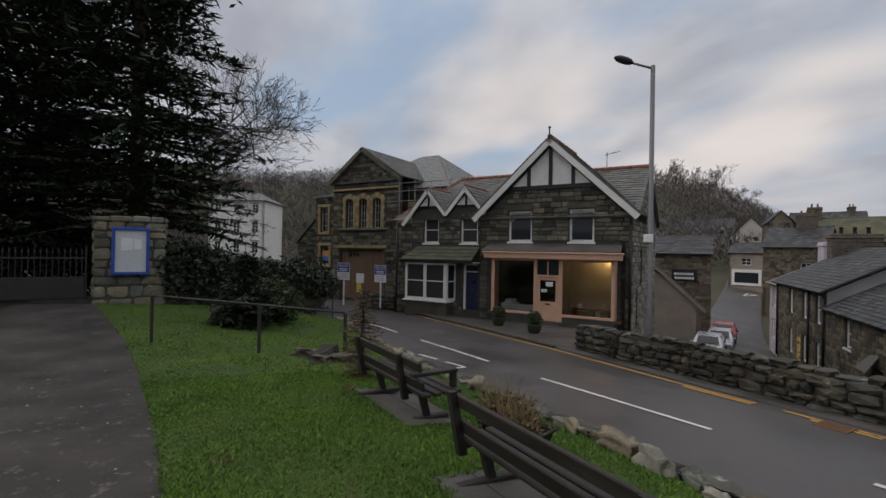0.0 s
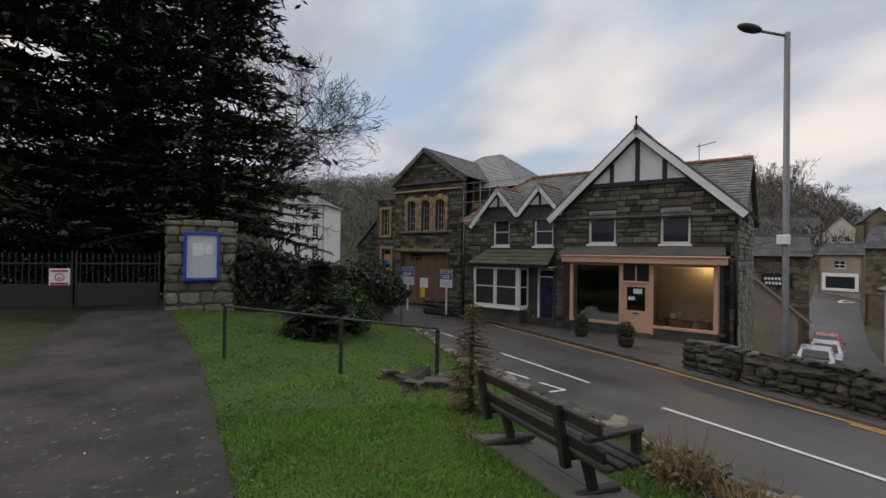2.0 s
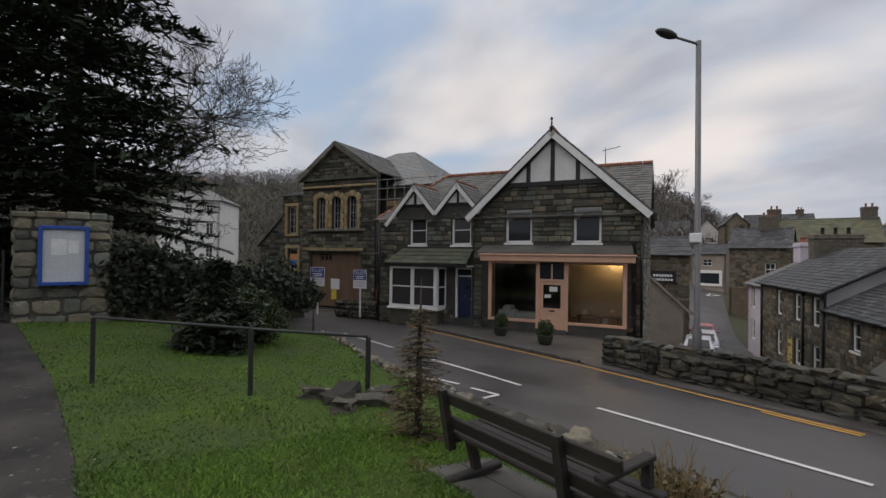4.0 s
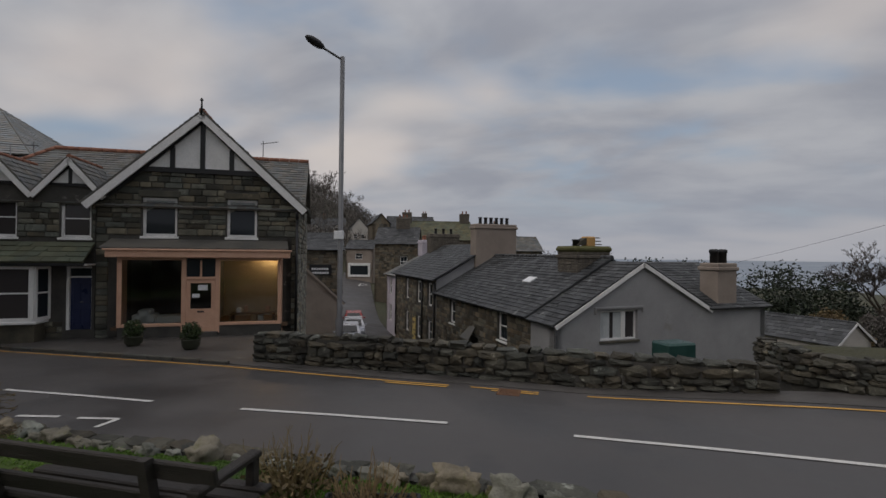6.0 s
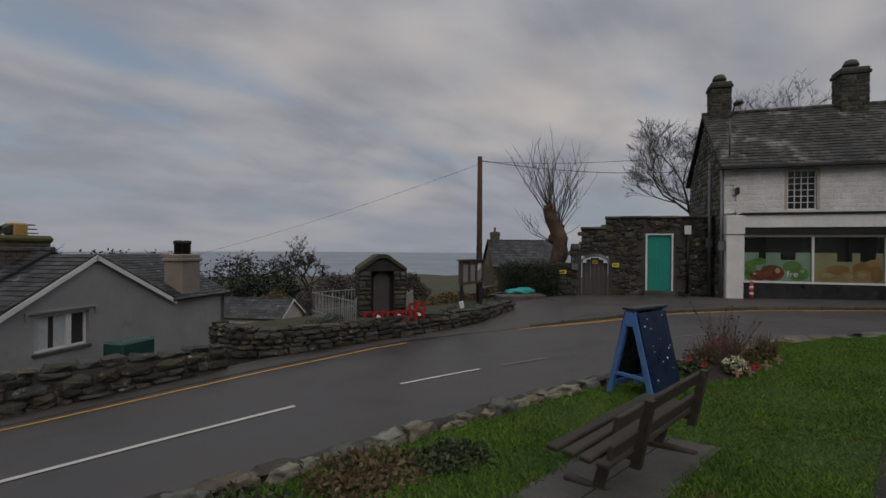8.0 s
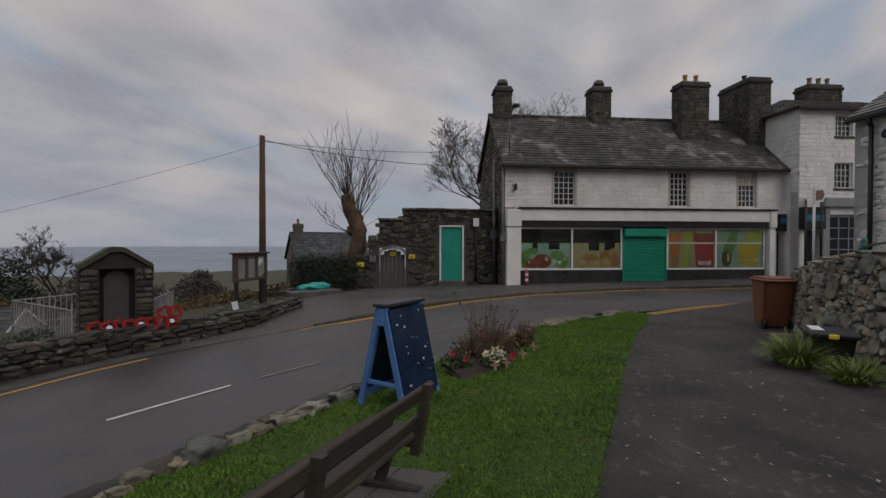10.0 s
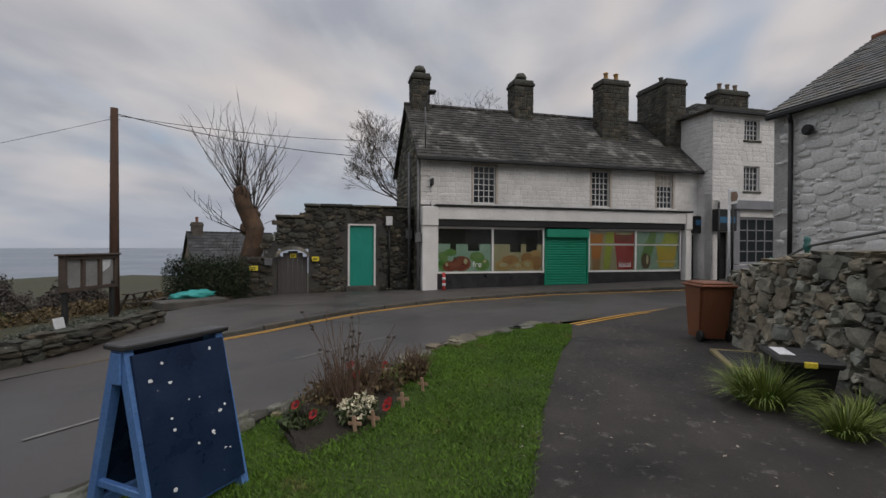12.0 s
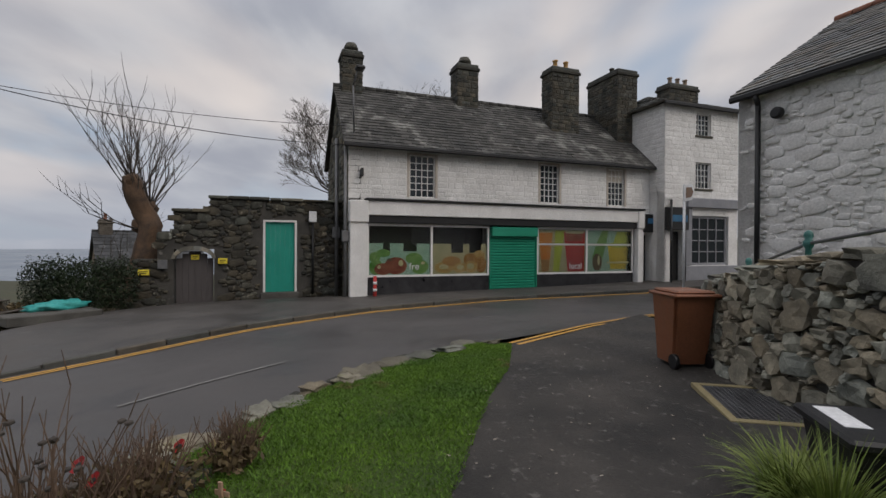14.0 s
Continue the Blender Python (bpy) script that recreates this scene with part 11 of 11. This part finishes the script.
# ---- bins, grate and grass tuft beside the retaining wall ----
def wheelie_bin():
    m = pose(11.15, -2.62, lawn_z(11.1, -2.6) - 0.01, 0, 0, 12)
    b = thing("wheelie_bin", m, "brown plastic wheelie bin beside the stone wall", "bin")
    M_BROWNBIN = mat("brown_plastic", (0.17, 0.065, 0.03), (0.22, 0.085, 0.042), 3, 0.45, 0.1, 40)
    bm = B()
    lo, hi = [(-0.22, -0.24), (0.24, -0.24), (0.24, 0.24), (-0.22, 0.24)], [(-0.36, -0.29), (0.29, -0.29), (0.29, 0.29), (-0.36, 0.29)]
    a = [bm.verts.new((x, y, 0.05)) for x, y in lo]
    c = [bm.verts.new((x, y, 0.98)) for x, y in hi]
    for i in range(4):
        bm.faces.new((a[i], a[(i + 1) % 4], c[(i + 1) % 4], c[i]))
    bm.faces.new(a[::-1]), bm.faces.new(c)
    bmesh.ops.bevel(bm, geom=[e for e in bm.edges if abs(e.verts[0].co.z - e.verts[1].co.z) > 0.5], offset=0.04, segments=2, affect="EDGES")
    part("body", bm, M_BROWNBIN, b)
    bm = B()
    bbox(bm, -0.42, 0.33, -0.325, 0.325, 0.97, 1.02, 0.02)
    bbox(bm, -0.36, 0.27, -0.27, 0.27, 1.015, 1.06, 0.025)
    part("lid", bm, M_BROWNBIN, b)
    bm = B()
    tube(bm, (0.36, -0.24, 0.99), (0.36, 0.24, 0.99), 0.02, n=8)
    part("handle", bm, M_BROWNBIN, b)
    for y in (-0.28, 0.22):
        bm = B()
        tube(bm, (-0.26, y, 0.10), (-0.26, y + 0.06, 0.10), 0.10, n=14)
        part("wheel", bm, M_BLACK, b)


wheelie_bin()


def recycling_box():
    m = pose(7.35, -2.45, lawn_z(7.3, -2.4), 0, 0, -6)
    b = thing("recycling_box", m, "black recycling box with yellow clips and papers", "box")
    bm = B()
    lo, hi = [(-0.24, -0.19), (0.24, -0.19), (0.24, 0.19), (-0.24, 0.19)], [(-0.31, -0.24), (0.31, -0.24), (0.31, 0.24), (-0.31, 0.24)]
    a = [bm.verts.new((x, y, 0.0)) for x, y in lo]
    c = [bm.verts.new((x, y, 0.42)) for x, y in hi]
    for i in range(4):
        bm.faces.new((a[i], a[(i + 1) % 4], c[(i + 1) % 4], c[i]))
    bm.faces.new(a[::-1]), bm.faces.new(c)
    part("tub", bm, M_BLACK, b)
    bm = B()
    bbox(bm, -0.35, 0.35, -0.28, 0.28, 0.40, 0.47, 0.02)
    part("lid", bm, M_BLACK, b)
    bm = B()
    bbox(bm, -0.365, -0.33, -0.05, 0.06, 0.40, 0.46, 0.008)
    part("clip", bm, M_POST_YELLOW, b, "yellow lid clip")
    bm = B()
    box(bm, -0.12, 0.26, 0.06, 0.2, 0.472, 0.476)
    part("label", bm, M_SIGNWHITE, b, "white paper label")
    bm = B()
    slab(bm, [(-0.262, 0.1, 0.16), (-0.262, 0.2, 0.16), (-0.29, 0.2, 0.36), (-0.29, 0.1, 0.36)], (-0.004, 0, 0))
    part("label", bm, M_SIGNWHITE, b, "white paper label")


recycling_box()
gr = thing("grating", pose(9.35, -2.72, lawn_z(9.3, -2.7), 0, 0, -4), "steel grating with a yellow edge set in the path", "grating")
bm = B()
for q in ((-0.62, 0.62, -0.42, -0.34), (-0.62, 0.62, 0.34, 0.42), (-0.62, -0.54, -0.34, 0.34), (0.54, 0.62, -0.34, 0.34)):
    bbox(bm, q[0], q[1], q[2], q[3], -0.03, 0.025, 0.005)
part("frame", bm, mat("worn_yellow_edge", (0.22, 0.18, 0.09), (0.30, 0.25, 0.14), 5, 0.8, 0.3, 40), gr)
bm = B()
for k in range(26):
    x = -0.53 + k * 0.042
    box(bm, x, x + 0.008, -0.34, 0.34, -0.01, 0.018)
for k in range(14):
    y = -0.33 + k * 0.05
    box(bm, -0.54, 0.54, y, y + 0.006, -0.01, 0.016)
part("mesh", bm, M_GALV, gr, kind="stuff")


def tuft(x, y, n, h, seed, label):
    t = thing("grass_tuft", pose(x, y, lawn_z(x, y)), label, "plant")
    g = np.random.default_rng(seed)
    bm = B()
    for _ in range(n):
        a = g.uniform(0, 6.283)
        s = g.uniform(0.2, 1.0)
        p = Vector((math.cos(a) * 0.16 * s, math.sin(a) * 0.16 * s, 0))
        d = Vector((math.cos(a) * s, math.sin(a) * s, 1.4)).normalized()
        L = h * g.uniform(0.7, 1.2)
        w = Vector((-math.sin(a), math.cos(a), 0)) * g.uniform(0.006, 0.011)
        prev = (bm.verts.new(p - w), bm.verts.new(p + w))
        for i in range(4):
            p = p + d * L / 4
            d = (d + Vector((math.cos(a) * 0.25 * s, math.sin(a) * 0.25 * s, -0.42 * s))).normalized()
            k = w * (1 - (i + 1) / 4.3)
            cur = (bm.verts.new(p - k), bm.verts.new(p + k))
            bm.faces.new((prev[0], prev[1], cur[1], cur[0]))
            prev = cur
    part("leaf_blade", bm, mat("tuft_blades", (0.09, 0.15, 0.022), (0.21, 0.25, 0.06), 5, 0.6, 0, 20, vary="island", amount=0.4) if "tuft_blades" not in bpy.data.materials else bpy.data.materials["tuft_blades"], t, kind="stuff")


tuft(6.95, -2.0, 420, 0.48, 91, "arching clump of green grassy leaves beside the path")
tuft(7.25, -1.95, 300, 0.42, 92, "arching clump of green grassy leaves beside the path")
tuft(6.3, -2.35, 260, 0.30, 93, "low green weeds along the path edge")
tuft(5.7, -2.75, 260, 0.28, 94, "low green weeds along the path edge")
tuft(6.6, -2.6, 220, 0.3, 95, "low green weeds along the path edge")

# planters outside the shopfront
for x, y in ((-16.3, 12.35), (-13.95, 12.3)):
    p = thing("plant_pot", pose(x, y, pavement_z(x, y)), "round planter with a clipped evergreen by the shop", "planter", "shop planters")
    bm = B()
    lathe(bm, [(0.18, 0), (0.26, 0.12), (0.28, 0.30), (0.31, 0.34), (0.27, 0.34), (0.25, 0.28)], 16)
    part("pot", bm, mat("dark_glazed_pot", (0.03, 0.035, 0.02), (0.06, 0.06, 0.04), 4, 0.5, 0.1, 30) if "dark_glazed_pot" not in bpy.data.materials else bpy.data.materials["dark_glazed_pot"], p)
    leaf_cloud("foliage", [((0, 0, 0.55), (0.30, 0.30, 0.30))], 900, 0.045, M_SHRUB, p, 97)

# road sign seen from behind, direction post by the barn, cordyline, things by the hedge
sp = thing("road_sign", pose(-19.5, 5.95, road_z(-19.5, 5.95)), "grey road sign post seen from behind", "road sign")
bm = B()
tube(bm, (0, 0, -0.2), (0, 0, 2.35), 0.035, n=8)
part("post", bm, M_GALV, sp)
bm = B()
bbox(bm, -0.14, 0.14, -0.04, -0.02, 1.55, 2.3, 0.01)
part("plate", bm, M_GREYPAINT, sp)
fp = AB(16.6, -16.6)
fs = thing("finger_post", Matrix.Translation((fp.x, fp.y, -0.3)) @ pose(0, 0, 0, 0, 0, GRID - 70), "white finger post with a brown sign", "road sign")
bm = B()
tube(bm, (0, 0, 0), (0, 0, 4.1), 0.05, n=8)
part("post", bm, M_SIGNWHITE, fs)
bm = B()
slab(bm, [(-0.15, -0.06, 3.45), (0.55, -0.06, 3.55), (0.75, -0.06, 3.85), (0.55, -0.06, 4.15), (-0.15, -0.06, 4.05)], (0, 0.03, 0))
fa_ = part("arm", bm, M_SIGNWHITE, fs)
bm = B()
slab(bm, [(0.0, -0.07, 3.58), (0.48, -0.07, 3.65), (0.62, -0.07, 3.85), (0.48, -0.07, 4.03), (0.0, -0.07, 3.97)], (0, 0.008, 0))
part("brown_panel", bm, mat("tourist_brown", (0.16, 0.09, 0.05), (0.2, 0.12, 0.07), 3, 0.5, 0, 30), fa_)


def cordyline():
    x, y = -10.9, -3.95
    c = thing("cordyline", pose(x, y, lawn_z(x, y)), "cordyline palm with yellow-green sword leaves beside the path", "plant")
    bm = B()
    tube(bm, (0, 0, -0.1), (0.05, 0, 3.1), 0.13, 0.09, 9)
    part("trunk", bm, M_BARK, c)
    g = np.random.default_rng(51)
    bm = B()
    for _ in range(150):
        a, e = g.uniform(0, 6.283), g.uniform(-0.5, 1.2)
        d = Vector((math.cos(a) * math.cos(e), math.sin(a) * math.cos(e), math.sin(e)))
        w = Vector((-math.sin(a), math.cos(a), 0)) * 0.028
        p = Vector((0.05, 0, 3.1)) + d * 0.1
        L = g.uniform(0.6, 0.95)
        prev = (bm.verts.new(p - w), bm.verts.new(p + w))
        for i in range(4):
            p = p + d * L / 4
            d = (d + Vector((0, 0, -0.14))).normalized()
            k = w * (1 - (i + 1) / 4.2)
            cur = (bm.verts.new(p - k), bm.verts.new(p + k))
            bm.faces.new((prev[0], prev[1], cur[1], cur[0]))
            prev = cur
    part("leaf_rosette", bm, mat("sword_leaves", (0.14, 0.18, 0.06), (0.30, 0.30, 0.16), 4, 0.5, 0, 20, vary="island", amount=0.3), c, kind="stuff")


cordyline()


def picnic_bench(x, y, z, rot):
    b = thing("picnic_bench", pose(x, y, z, 0, 0, rot), "weathered timber picnic bench on the garden terrace", "bench")
    for q in ((0, 1.7, -0.16, -0.01, 0.70, 0.74), (0, 1.7, 0.01, 0.16, 0.70, 0.74), (0, 1.7, -0.60, -0.42, 0.42, 0.46), (0, 1.7, 0.42, 0.60, 0.42, 0.46)):
        bm = B()
        bbox(bm, *q, 0.008)
        part("plank", bm, M_BENCHOLD, b)
    for xx in (0.2, 1.4):
        for s in (-1, 1):
            bm = B()
            slab(bm, [(xx, s * 0.5, 0), (xx, s * 0.42, 0), (xx, s * 0.04, 0.70), (xx, s * 0.12, 0.70)], (0.06, 0, 0))
            part("leg", bm, M_BENCHOLD, b)
        bm = B()
        bbox(bm, xx, xx + 0.05, -0.58, 0.58, 0.36, 0.42, 0.006)
        part("bearer", bm, M_BENCHOLD, b)


picnic_bench(14.2, 14.2, -0.95, 20)
bm = B()
bbox(bm, -1.1, 1.1, -0.5, 0.5, 0, 0.28, 0.03)
solo("stone_platform", bm, M_CONC, pose(15.6, 12.9, pavement_z(15.6, 12.9) - 0.06, 0, 0, -24), "low worn stone platform by the hedge", "platform")
bm = B()
bmesh.ops.create_icosphere(bm, subdivisions=3, radius=0.5)
for v in bm.verts:
    v.co *= 1 + 0.6 * noise.noise(v.co * 4)
solo("folded_tarpaulin", bm, mat("turquoise_sheet", (0.03, 0.30, 0.28), (0.06, 0.40, 0.37), 5, 0.5, 0.4, 20, dist=0.03), Matrix.Translation((16.2, 13.3, -0.42)) @ pose(0, 0, 0, 0, 0, -20) @ Matrix.Diagonal((1.5, 0.8, 0.36, 1)), "crumpled turquoise tarpaulin on the stone platform", "tarpaulin", smooth=True)
bm = B()
bbox(bm, -0.5, 0.5, -0.35, 0.35, 0, 0.55, 0.05)
solo("green_tank", bm, mat("green_plastic", (0.015, 0.05, 0.045), (0.025, 0.07, 0.06), 3, 0.4, 0.1, 30), pose(0.6, 14.9, -1.45, 0, 0, 30), "dark green plastic tank behind the road wall", "tank")
